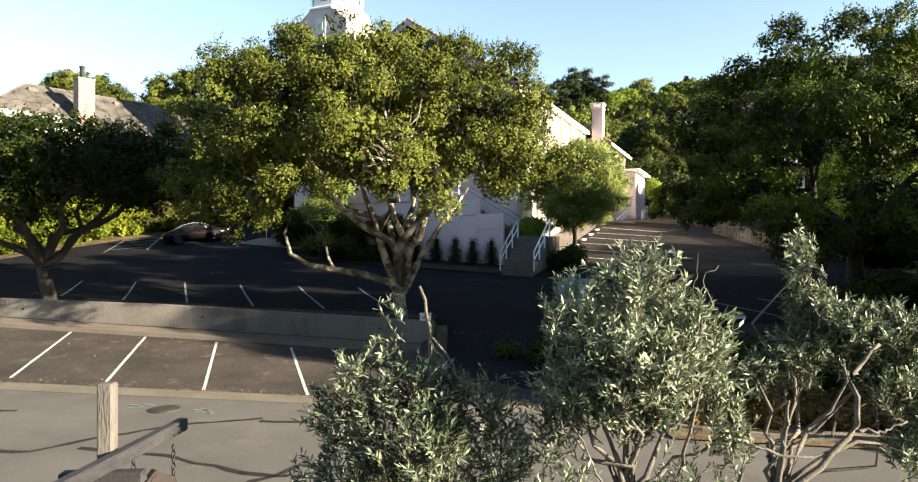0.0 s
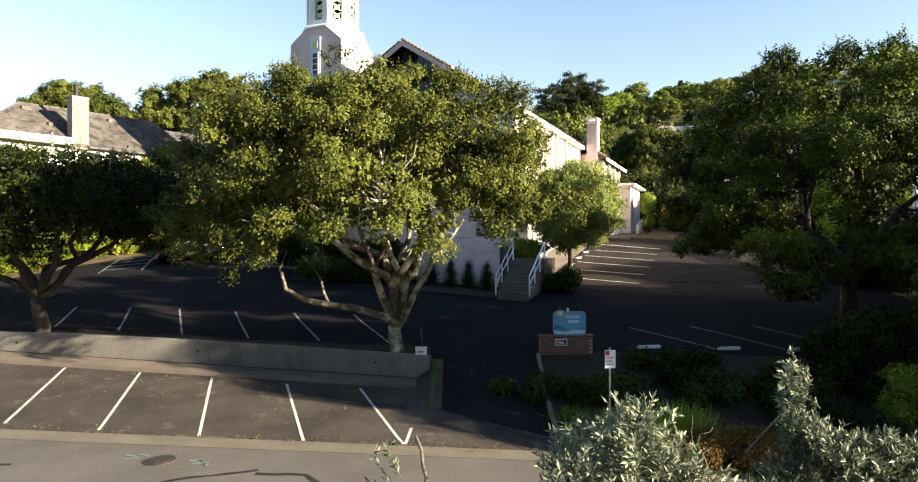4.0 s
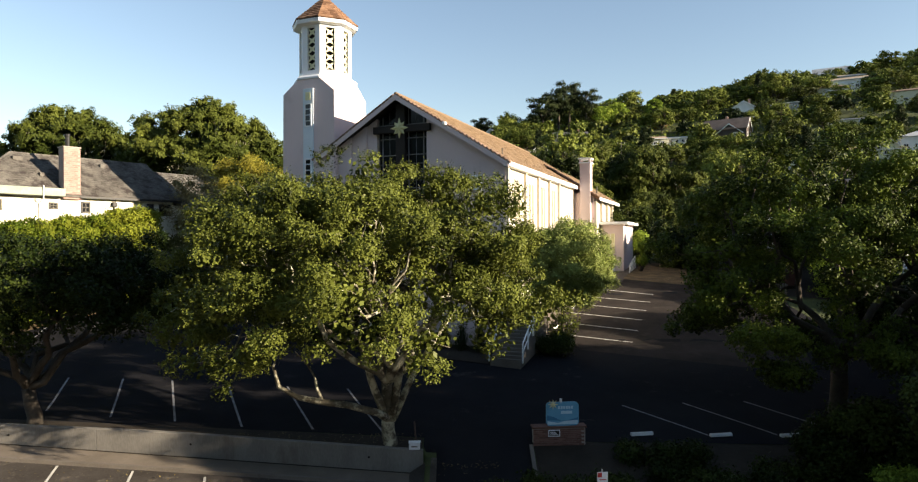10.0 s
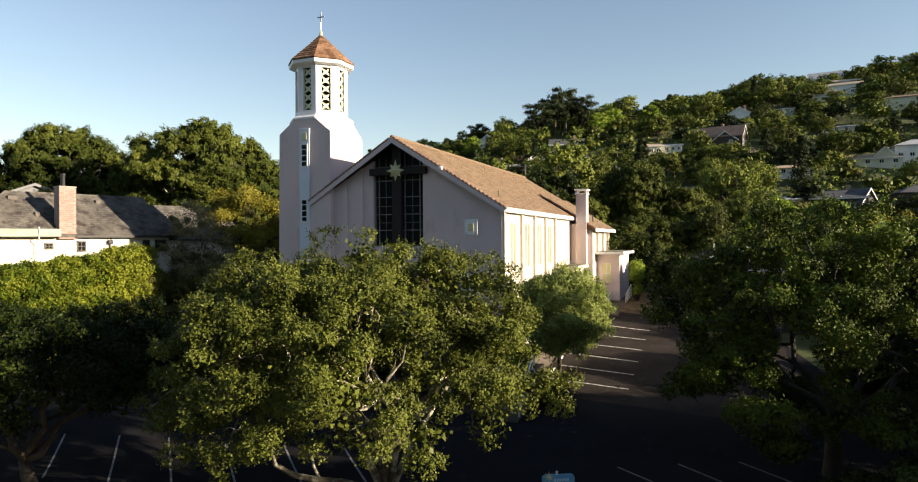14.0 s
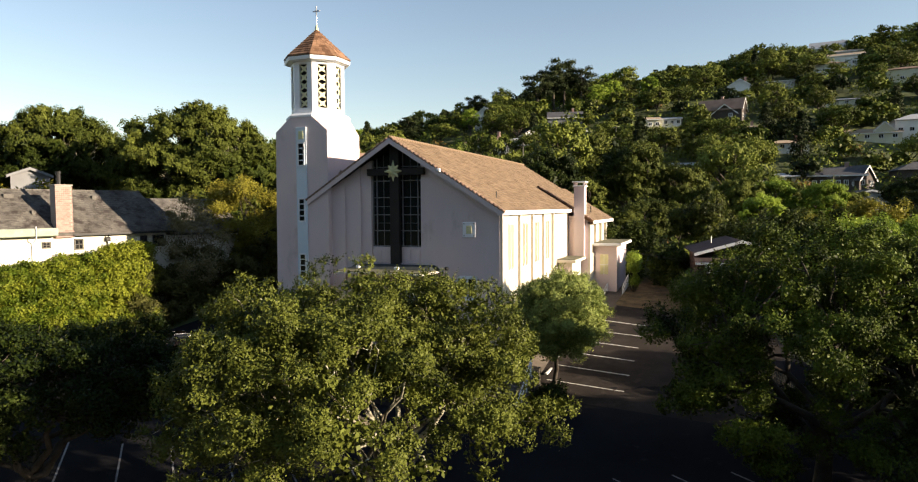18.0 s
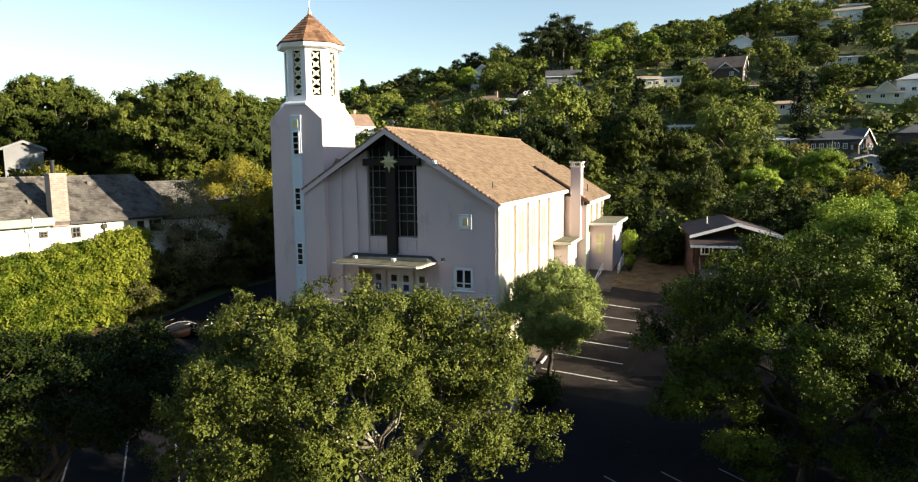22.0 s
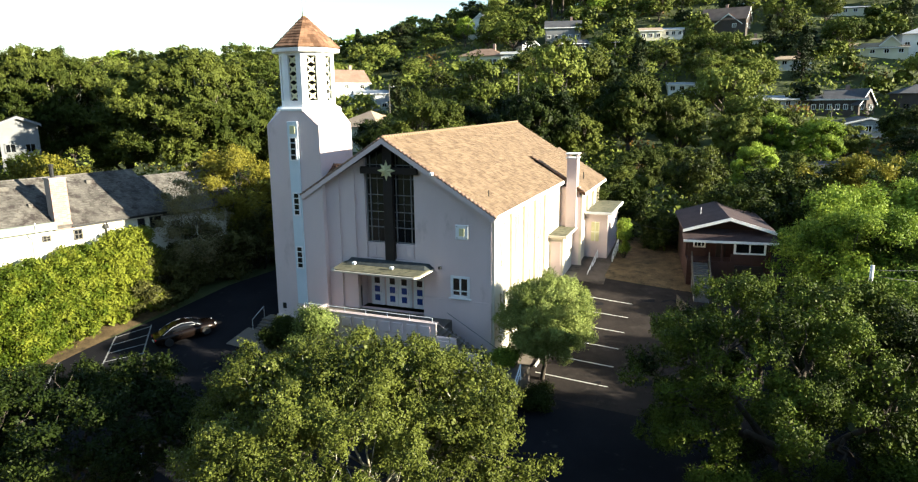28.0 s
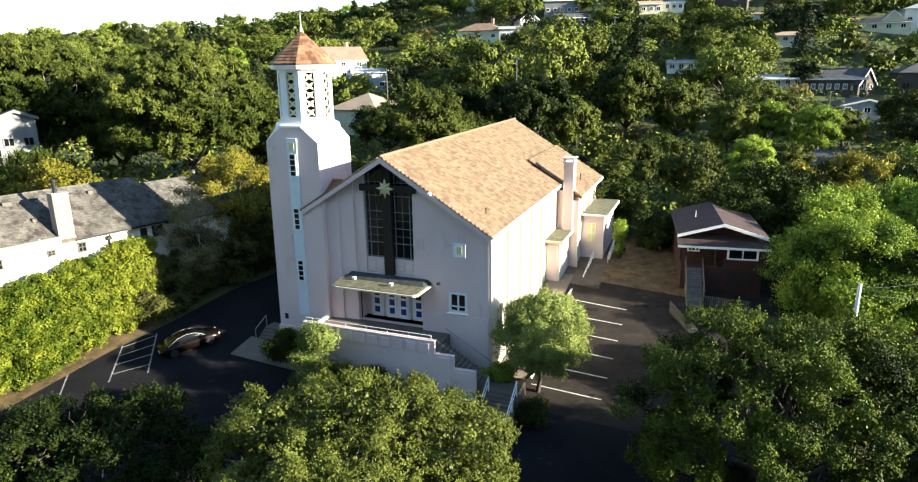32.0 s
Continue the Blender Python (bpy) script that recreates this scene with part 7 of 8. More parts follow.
def main_oak():
    rng = np.random.default_rng(21)
    lobes = crown_lobes(rng, -3.5, 25.3, 7.1, 7.9, 6.2, 4.65, 58, 1.36, low=-0.25)
    lobes += crown_lobes(rng, -3.4, 25.4, 7.4, 4.6, 3.8, 3.6, 22, 1.4, low=-0.3)
    lobes += [(-9.3, 24.0, 5.2, 1.7, 1.6, 1.1), (-10.0, 25.5, 6.0, 1.6, 1.6, 1.2), (-8.0, 22.5, 4.6, 1.5, 1.4, 1.0), (1.6, 23.0, 5.6, 1.6, 1.5, 1.2), (3.2, 25.0, 6.4, 1.6, 1.5, 1.3), (-6.2, 21.4, 5.2, 1.5, 1.3, 1.1), (-0.5, 21.2, 5.6, 1.5, 1.3, 1.0), (-3.0, 20.3, 6.0, 1.6, 1.3, 1.2)]
    lobes += [(-3.8, 25.0, 10.3, 1.9, 1.7, 1.0), (-3.0, 22.9, 9.9, 1.6, 1.5, 1.0), (-3.6, 21.0, 8.7, 1.5, 1.4, 1.1), (-3.1, 20.0, 7.3, 1.4, 1.2, 1.1), (-5.0, 22.0, 9.2, 1.4, 1.3, 1.0)]
    lobes += [(-7.0, 30.8, 8.2, 1.7, 1.5, 1.2), (-4.6, 31.6, 8.7, 1.7, 1.5, 1.2), (-2.2, 31.4, 8.5, 1.7, 1.5, 1.2), (0.2, 30.8, 8.0, 1.6, 1.5, 1.1), (2.0, 29.6, 7.4, 1.6, 1.5, 1.1)]
    low = [(-2.45, 26.3, 1.7), (-2.75, 25.8, 2.05), (-3.96, 25.6, 2.44), (-4.97, 25.6, 2.56), (-5.89, 25.6, 2.75), (-6.63, 25.5, 3.21), (-6.81, 25.4, 4.02), (-6.5, 25.2, 4.7)]
    twig = [(-4.9, 25.62, 2.54), (-5.18, 25.8, 3.0), (-5.3, 25.9, 3.5), (-5.6, 26.0, 3.95), (-6.1, 26.0, 4.5)]
    left = [(-2.5, 26.35, 1.7), (-3.07, 25.95, 3.36), (-3.26, 25.8, 4.3), (-3.72, 25.6, 5.47), (-4.0, 25.3, 6.5)]
    fork_limb = [(-3.2, 25.85, 4.0), (-2.7, 25.5, 4.9), (-2.5, 25.1, 5.8), (-2.6, 24.7, 6.8)]
    right = [(-2.3, 26.4, 1.6), (-1.93, 26.15, 3.67), (-1.57, 25.9, 4.73), (-0.86, 25.7, 5.6), (0.2, 25.2, 6.6)]
    back_limb = [(-2.2, 26.5, 1.7), (-1.5, 27.0, 3.2), (-0.6, 27.6, 4.6), (0.4, 28.2, 6.0)]
    extra = [(low, [0.16, 0.15, 0.14, 0.13, 0.11, 0.09, 0.06, 0.04]), (twig, [0.065, 0.055, 0.045, 0.035, 0.02]), (left, [0.18, 0.15, 0.13, 0.1, 0.06]), (fork_limb, [0.09, 0.08, 0.06, 0.04]), (right, [0.19, 0.15, 0.12, 0.09, 0.06]), (back_limb, [0.16, 0.13, 0.1, 0.06])]
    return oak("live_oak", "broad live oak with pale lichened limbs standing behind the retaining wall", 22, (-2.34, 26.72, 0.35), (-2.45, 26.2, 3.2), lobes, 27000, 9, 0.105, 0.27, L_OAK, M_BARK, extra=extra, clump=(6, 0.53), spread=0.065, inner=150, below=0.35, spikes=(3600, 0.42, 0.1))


main_oak()


def other_oaks():
    rng = np.random.default_rng(31)
    lobes = [b for b in crown_lobes(rng, -17.6, 28.9, 5.8, 6.9, 4.4, 3.9, 56, 1.3, low=-0.3) if b[2] < 8.6 + 0.35 * (b[0] + 20)]
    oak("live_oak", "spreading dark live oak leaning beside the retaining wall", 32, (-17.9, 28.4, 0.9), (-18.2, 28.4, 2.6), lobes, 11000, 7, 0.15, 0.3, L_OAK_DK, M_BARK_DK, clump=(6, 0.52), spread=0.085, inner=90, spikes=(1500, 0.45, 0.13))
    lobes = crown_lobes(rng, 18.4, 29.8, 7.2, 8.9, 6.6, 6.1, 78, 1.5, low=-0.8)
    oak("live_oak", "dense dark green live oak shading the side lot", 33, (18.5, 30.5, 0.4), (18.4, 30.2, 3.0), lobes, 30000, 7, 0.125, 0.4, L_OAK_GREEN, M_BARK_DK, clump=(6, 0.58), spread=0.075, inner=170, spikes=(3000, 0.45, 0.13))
    lobes = []
    for cx, cy, cz, rx, ry, rz, n in ((32.4, 52.5, 7.6, 2.9, 2.8, 4.4, 16), (35.4, 50.3, 9.0, 3.3, 3.0, 4.9, 20), (38.4, 52.6, 8.0, 3.4, 3.2, 4.4, 18), (34.0, 47.6, 6.2, 2.9, 2.5, 3.3, 14), (37.2, 47.8, 6.6, 2.8, 2.5, 3.6, 14)):
        lobes += crown_lobes(rng, cx, cy, cz, rx, ry, rz, n, 1.15, low=-0.85)
    oak("bay_tree", "bright green leafy tree beside the red bungalow", 34, (35.0, 50.3, 3.6), (35.0, 50.3, 5.4), lobes, 14000, 7, 0.2, 0.3, L_BRIGHT, M_BARK_DK, clump=(14, 0.6), spread=0.16)


other_oaks()


def bank_tree():
    rng = np.random.default_rng(35)
    lobes = crown_lobes(rng, 21.5, 20.0, 2.6, 6.6, 3.6, 4.0, 40, 1.4, low=-0.9)
    oak("laurel", "dense dark laurel thicket above the street", 36, (21.5, 20, -1.6), (21.5, 20, 0.6), lobes, 9000, 7, 0.16, 0.2, L_OAK_DK, M_BARK_DK, clump=(12, 0.45))
    # Two unseen oaks, added out of view so their shade falls on the lots.
    for k, (x, y, z, r, h) in enumerate(((38.0, 22.5, 6.3, 8.5, 6.2), (28.5, 15.6, 6.2, 5.4, 5.8))):
        lobes = crown_lobes(rng, x, y, z, r, 4.6 if k else 7.6, h, 56, 1.9, low=-0.85)
        oak("live_oak", "unseen oak added out of view to cast shade", 37 + 20 * k, (x, y, gz(x, y) - 0.2), (x, y, 2.2), lobes, 5000, 6, 0.34, 0.4, L_OAK_DK, M_BARK_DK, clump=(10, 0.6), tri=True)


bank_tree()


def pepper_tree():
    rng = np.random.default_rng(41)
    lobes = crown_lobes(rng, 7.6, 42.0, 7.1, 2.75, 2.6, 2.95, 62, 0.9, low=-0.9)
    oak("pepper_tree", "round feathery light green pepper tree beside the church steps", 42, (7.4, 42.4, 2.3), (7.5, 42.1, 4.6), lobes, 12000, 9, 0.15, 0.16, L_PEPPER, M_BARK_DK, spread=0.08, droop=-0.6, width=0.05, length=0.18, clump=(8, 0.45), inner=140, spikes=(1200, 0.35, 0.12))


pepper_tree()


def olive(label, seed, base, fork, envelope, count, bare=()):
    """An olive: a forked stem, leafy shoots that rise through the crown, and some bare pale branches."""
    rng = np.random.default_rng(seed)
    th = thing("olive_tree", label, "tree", "olive trees by the street")
    v, f = [], []
    base, fork = np.array(base, float), np.array(fork, float)
    tube_arrays(limb(rng, base, fork, 7, wob=0.25), list(np.linspace(0.085, 0.05, 7)), 8, v, f)
    nodes = []
    for e in envelope:
        pl = limb(rng, fork + rng.normal(0, 0.03, 3), np.array(e[:3]) - [0, 0, e[5] * 0.4], 7, wob=0.45)
        tube_arrays(pl, list(np.linspace(0.027, 0.009, 7)), 6, v, f)
        nodes.append(pl)
    quads = []
    w = np.array([e[3] * e[4] * e[5] for e in envelope])
    for _ in range(count):
        k = rng.choice(len(envelope), p=w / w.sum())
        e = np.array(envelope[k])
        d = unit(rng.normal(0, 1, 3))
        tip = e[:3] + d * e[3:] * rng.uniform(0.55, 1.06)
        ln = rng.uniform(0.18, 0.42)
        back = unit(np.array([-d[0] * 0.9, -d[1] * 0.9, -0.75 - 0.2 * d[2]]) + rng.normal(0, 0.35, 3))
        start = tip + back * ln
        bow = unit(rng.normal(0, 1, 3)) * ln * 0.12
        pts = [start + (tip - start) * q + bow * math.sin(q * math.pi) for q in (0, 0.35, 0.7, 1)]
        tube_arrays(pts, [0.006, 0.005, 0.004, 0.002], 4, v, f)
        m = int(ln / 0.012)
        q = np.linspace(0.05, 1, m)
        c = np.stack([np.interp(q, (0, 0.35, 0.7, 1), [p[a] for p in pts]) for a in range(3)], axis=1)
        axis = unit(tip - start)
        out = unit(np.cross(np.tile(axis, (m, 1)), rng.normal(0, 1, (m, 3))))
        along = unit(out * 0.75 + axis * 0.7 + rng.normal(0, 0.18, (m, 3)))
        side = unit(np.cross(along, axis + rng.normal(0, 0.3, (m, 3))))
        lg = rng.uniform(0.055, 0.1, (m, 1))
        wd = rng.uniform(0.014, 0.023, (m, 1))
        mid = c + along * lg * 0.5
        quads.append(np.stack([c, mid + side * wd / 2, c + along * lg, mid - side * wd / 2], axis=1))
    part("trunk", raw_mesh("trunk", v, f, M_BARK_OLIVE), M_BARK_OLIVE, th)
    for pts, r in bare:
        vv, ff = [], []
        n = 14
        px = [np.array([np.interp(i / (n - 1), np.linspace(0, 1, len(pts)), [p[a] for p in pts]) for a in range(3)]) + (rng.normal(0, 0.012, 3) if 0 < i < n - 1 else 0) for i in range(n)]
        tube_arrays(px, list(np.linspace(r, r * 0.45, n)), 7, vv, ff)
        part("bare_branch", raw_mesh("bare_branch", vv, ff, M_BARK_OLIVE), M_BARK_OLIVE, th, "bare pale branch")
    part("crown", quad_mesh("crown", np.concatenate(quads), L_OLIVE), L_OLIVE, th)
    return th


def olives():
    olive("slender grey green olive tree with a rounded feathery crown", 52, (1.3, 5.5, -1.4), (1.4, 5.45, 1.6),
          [(1.5, 5.5, 3.34, 0.5, 0.42, 0.38), (1.0, 5.5, 3.05, 0.4, 0.4, 0.42), (1.95, 5.5, 2.95, 0.42, 0.4, 0.42), (1.5, 5.3, 2.8, 0.6, 0.45, 0.42), (0.95, 5.5, 2.55, 0.38, 0.35, 0.32), (2.15, 5.6, 2.6, 0.4, 0.35, 0.35), (1.5, 5.5, 2.45, 0.65, 0.45, 0.28), (0.8, 5.5, 2.2, 0.3, 0.3, 0.22), (2.3, 5.5, 2.15, 0.3, 0.3, 0.22), (0.85, 5.4, 1.75, 0.3, 0.3, 0.16), (1.9, 5.4, 1.7, 0.4, 0.3, 0.16)], 900,
          [([(1.55, 5.4, 1.2), (1.85, 5.35, 1.9), (1.98, 5.3, 2.5), (1.98, 5.3, 3.1)], 0.018), ([(1.98, 5.3, 2.9), (2.08, 5.3, 3.15), (1.98, 5.3, 3.4), (2.12, 5.3, 3.5)], 0.006), ([(1.98, 5.3, 2.9), (1.9, 5.3, 3.2), (1.95, 5.3, 3.6)], 0.005), ([(1.45, 5.4, 1.3), (1.15, 5.35, 1.75), (0.9, 5.3, 2.3)], 0.014)])
    olive("grey green olive tree with bare twisted pale branches", 53, (2.95, 6.4, -1.5), (3.15, 6.4, 1.3),
          [(3.45, 6.6, 3.55, 0.17, 0.17, 0.4), (3.6, 6.6, 3.0, 0.3, 0.3, 0.32), (3.95, 6.6, 2.85, 0.4, 0.38, 0.35), (4.4, 6.6, 2.75, 0.42, 0.38, 0.4), (4.8, 6.7, 2.6, 0.4, 0.4, 0.42), (3.4, 6.6, 2.6, 0.35, 0.3, 0.28), (3.0, 6.6, 2.45, 0.25, 0.25, 0.2), (4.3, 6.6, 2.35, 0.45, 0.4, 0.25), (4.8, 6.6, 2.1, 0.35, 0.35, 0.3), (4.6, 6.6, 1.6, 0.35, 0.3, 0.18)], 1000,
          [([(3.0, 6.3, 1.1), (3.31, 6.3, 1.36), (3.6, 6.3, 1.62), (3.86, 6.3, 1.86), (3.9, 6.3, 2.1), (3.8, 6.3, 2.35), (3.92, 6.3, 2.57), (4.08, 6.3, 2.7)], 0.038), ([(3.1, 6.3, 1.1), (3.12, 6.3, 1.6), (3.16, 6.3, 1.85), (3.2, 6.3, 2.15)], 0.03), ([(2.7, 6.3, 1.2), (2.75, 6.3, 1.56), (2.93, 6.3, 1.7), (3.12, 6.3, 1.62), (3.4, 6.3, 1.6), (3.7, 6.3, 1.68)], 0.022), ([(3.86, 6.3, 1.86), (4.1, 6.3, 1.84), (4.35, 6.3, 1.95)], 0.02)])
    olive("young grey green olive tree with a bare broken leader", 54, (-0.5, 5.8, -1.25), (-0.42, 5.8, 1.3),
          [(-0.64, 5.8, 2.95, 0.13, 0.13, 0.4), (-0.78, 5.8, 2.5, 0.38, 0.35, 0.36), (-0.25, 5.8, 2.4, 0.38, 0.35, 0.32), (0.15, 5.8, 2.25, 0.42, 0.35, 0.36), (-1.05, 5.8, 2.2, 0.4, 0.35, 0.3), (-0.45, 5.6, 2.05, 0.65, 0.45, 0.35), (0.35, 5.9, 1.8, 0.45, 0.35, 0.35), (-0.95, 5.8, 1.7, 0.55, 0.4, 0.3), (-0.3, 5.7, 1.5, 0.7, 0.4, 0.3)], 720,
          [([(-0.26, 5.75, 1.3), (-0.24, 5.75, 2.0), (-0.3, 5.75, 2.2), (-0.24, 5.75, 2.9), (-0.35, 5.75, 3.3)], 0.03), ([(-0.24, 5.75, 2.85), (-0.1, 5.75, 2.7), (0.02, 5.75, 2.4), (0.08, 5.75, 2.2)], 0.012), ([(-0.24, 5.75, 2.8), (-0.05, 5.72, 2.55), (0.04, 5.72, 2.45), (0.1, 5.72, 2.25)], 0.009)])


olives()


def grove():
    """Woods behind the church and over the hillside: a few kinds of tree, repeated; fuller ones near, lighter ones far."""
    near, far = [], []
    forms = ((L_FAR, 5.2, 3.8, 46, 1.25, "broad dark green woodland tree"), (L_FAR, 4.3, 4.4, 40, 1.15, "tall dark green woodland tree"), (L_OAK_DK, 5.8, 3.5, 50, 1.25, "wide spreading dark oak"), (L_OAK, 4.8, 3.8, 42, 1.2, "olive green woodland oak"), (L_BRIGHT, 3.8, 4.0, 36, 1.0, "bright green leafy tree"))
    for k, (m_leaf, rx, rz, n, size, lab) in enumerate(forms):
        for out, sprigs, per, leaf, inner in ((near, 7000, 4, 0.155, 60), (far, 2600, 2, 0.28, 24)):
            rng = np.random.default_rng(60 + k)
            lobes = crown_lobes(rng, 0, 0, 6.4, rx, rx * 0.92, rz, n, size, low=-0.7)
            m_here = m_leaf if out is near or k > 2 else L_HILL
            th = oak("tree", lab + " among the woods", 70 + k, (0, 0, 0), (0.1, 0, 2.6), lobes, sprigs, per, leaf, 0.3, m_here, M_BARK_DK, spread=0.1, clump=(10, 0.42), scatter=0.25, width=leaf * 0.95, inner=inner, tri=True)
            out.append(th)
    # a conifer with tiers of drooping branches
    rng = np.random.default_rng(66)
    th = thing("conifer", "tall dark conifer on the hillside", "tree")
    vv, ff = [], []
    tube_arrays([(0, 0, -0.5), (0, 0, 6), (0.1, 0, 14)], [0.45, 0.3, 0.05], 7, vv, ff)
    part("trunk", raw_mesh("trunk", vv, ff, M_BARK_DK), M_BARK_DK, th)
    pts, nrm = [], []
    for i in range(18):
        z = 2.0 + 11.8 * i / 17
        r = 3.2 * (1 - (z - 2.0) / 12.6) ** 0.8 + 0.3
        for a in rng.uniform(0, 2 * math.pi, 9):
            for q in np.linspace(0.25, 1, 8):
                rr = r * q * rng.uniform(0.85, 1.1)
                pts.append((rr * math.cos(a), rr * math.sin(a), z - 0.25 * q * r + rng.normal(0, 0.1)))
                nrm.append((math.cos(a), math.sin(a), 0.5))
    q = leaves(rng, np.array(pts), np.array(nrm), 2, 0.18, 0.6, 0.3, 0.1, 0.4, 0.6, tri=True)
    part("crown", quad_mesh("crown", q, L_CONIFER), L_CONIFER, th)
    # flat topped cypress
    rng = np.random.default_rng(67)
    lobes = []
    for k in range(17):
        z = 6.0 + 5.2 * k / 16
        a, r = 2.4 * k, (3.4 if k % 3 else 1.6) * (1.15 - 0.6 * abs(k / 16 - 0.55))
        lobes.append((r * math.cos(a), r * math.sin(a), z, rng.uniform(1.2, 2.1), rng.uniform(1.2, 2.1), 0.38))
    th2 = oak("cypress", "flat topped dark cypress on the skyline", 68, (0, 0, 0), (0, 0, 6.0), lobes, 2600, 2, 0.36, 0.35, L_CONIFER, M_BARK_DK, spread=0.22, scatter=0.3, inner=14, tri=True)
    # a great spreading crown, twice the size of the rest
    rng = np.random.default_rng(69)
    lobes = crown_lobes(rng, 0, 0, 12.5, 11.8, 9.8, 9.2, 250, 1.55, low=-0.6)
    th3 = oak("tree", "great dome crowned cypress with pale inner limbs", 70, (0, 0, 0), (0.2, 0, 5.0), lobes, 26000, 4, 0.19, 0.45, L_FAR, M_BARK, spread=0.12, clump=(8, 0.5), scatter=0.25, width=0.19, inner=90, tri=True)
    return near + [th, th2, th3], far


def shrub(name, label, seed, lobes, sprigs, per, leaf, mat, width=None, group="", spread=0.13, clump=None, droop=0.0, category="shrub", inner=50):
    """A bush: a few stems and a mass of leaves on lobes."""
    rng = np.random.default_rng(seed)
    th = thing(name, label, category, group)
    c = np.mean([o[:3] for o in lobes], axis=0)
    v, f = [], []
    for o in lobes[:12]:
        bx, by = c[0] + (o[0] - c[0]) * 0.4, c[1] + (o[1] - c[1]) * 0.4
        tube_arrays(limb(rng, (bx, by, gz(bx, by) - 0.1), o[:3], 4, wob=0.3), [0.06, 0.05, 0.04, 0.02], 5, v, f)
    tagged(part("stems", raw_mesh("stems", v, f, M_BARK_DK), M_BARK_DK, th), kind="stuff")
    skin = clumps(rng, lobes, *clump) if clump else lobes
    p, n = on_lobes(rng, skin, sprigs, below=0.3, core=lobes if clump else None)
    q = leaves(rng, p, n, int(per * 1.35), spread, leaf * 0.82, (width or leaf * 0.62) * 0.82, droop, 0.4, tri=True)
    q = np.concatenate([q, inner_leaves(rng, lobes, inner, True)])
    part("foliage", quad_mesh("foliage", q, mat), mat, th)
    return th


def hedges():
    rng = np.random.default_rng(91)
    # tall sunlit screen in front of the manor house
    for k in range(6):
        q0, q1 = k / 6, (k + 1) / 6
        lobes = []
        for i in range(64):
            q = rng.uniform(q0, q1) * 1.13
            d = rng.uniform(0.2, 1.7)
            x, y = -37.6 + 12.0 * q - d * 0.83, 33.9 + 17.8 * q + d * 0.56
            g = gz(x, y)
            top = 6.3 if d > 0.6 else 5.2
            z = rng.uniform(0.4, top) if i % 3 else top - rng.uniform(0, 0.8)
            lobes.append((x, y, g + z, 1.0, 1.0, 0.9))
        shrub("hedge", "tall yellow green hedge in low sun before the house", 100 + k, lobes, 7000, 6, 0.2, L_HEDGE, clump=(8, 0.38), category="hedge", group="tall hedge")
    # darker bushes between the house and the drive
    for k, (x, y, r, h) in enumerate(((-24.2, 54.6, 1.9, 4.6), (-22.4, 57.2, 2.0, 4.4), (-20.2, 59.8, 2.2, 5.2), (-18.0, 62.8, 2.2, 6.0), (-20.8, 64.0, 2.6, 6.4), (-24.0, 59.6, 2.2, 5.0), (-15.8, 66.0, 2.4, 6.5))):
        lobes = [(x + rng.normal(0, r * 0.5), y + rng.normal(0, r * 0.5), gz(x, y) + rng.uniform(0.5, h), r * 0.55, r * 0.55, r * 0.45) for _ in range(14)]
        shrub("shrubbery", "dark tangled shrubs between house and drive", 310 + k, lobes, 2200, 6, 0.2, L_SHADE, clump=(9, 0.45), group="shrubs beside the drive")
    lobes = crown_lobes(rng, -19.6, 65.0, 12.6, 5.6, 4.4, 5.4, 48, 1.3, low=-0.9)
    oak("tree", "yellowing leafy tree behind the manor house", 111, (-21.0, 65.5, 5.9), (-21.0, 65.5, 8.5), lobes, 8200, 6, 0.2, 0.25, L_YELLOW, M_BARK_DK, clump=(10, 0.45))
    lobes = crown_lobes(rng, -21.6, 57.0, 11.0, 2.9, 2.4, 4.6, 30, 0.9, low=-0.9)
    oak("tree", "thin silvery half bare tree by the tower", 112, (-21.8, 57, 5.0), (-21.8, 57, 7.4), lobes, 2100, 5, 0.13, 0.14, L_SILVER, M_BARK, spread=0.25)
    for k, (x, y, z, r) in enumerate(((-47, 64, 13.6, 5.2), (-39, 66, 12.6, 4.2), (-55, 62, 13.0, 5.0))):
        lobes = crown_lobes(rng, x, y, z, r, r, 3.6, 26, 1.5, low=-0.5)
        oak("tree", "autumn yellow tree behind the manor house roof", 113 + k, (x, y, gz(x, y)), (x, y, z - 3.4), lobes, 2600, 5, 0.34, 0.25, L_YELLOW, M_BARK_DK, clump=(8, 0.6))
    # by the church steps
    lobes = [(4.6 + rng.normal(0, 0.5), 41.8 + rng.normal(0, 0.35), 3.6 + rng.uniform(0, 1.0), 0.55, 0.55, 0.5) for _ in range(9)]
    shrub("shrub", "bright yellow green shrub at the head of the steps", 120, lobes, 700, 6, 0.2, L_BRIGHT)
    lobes = [(6.6 + rng.normal(0, 0.7), 39.4 + rng.normal(0, 0.5), 2.3 + rng.uniform(0, 0.7), 0.6, 0.6, 0.5) for _ in range(9)]
    shrub("shrub", "low dark green shrub beside the steps", 121, lobes, 800, 6, 0.16, L_OAK_DK)
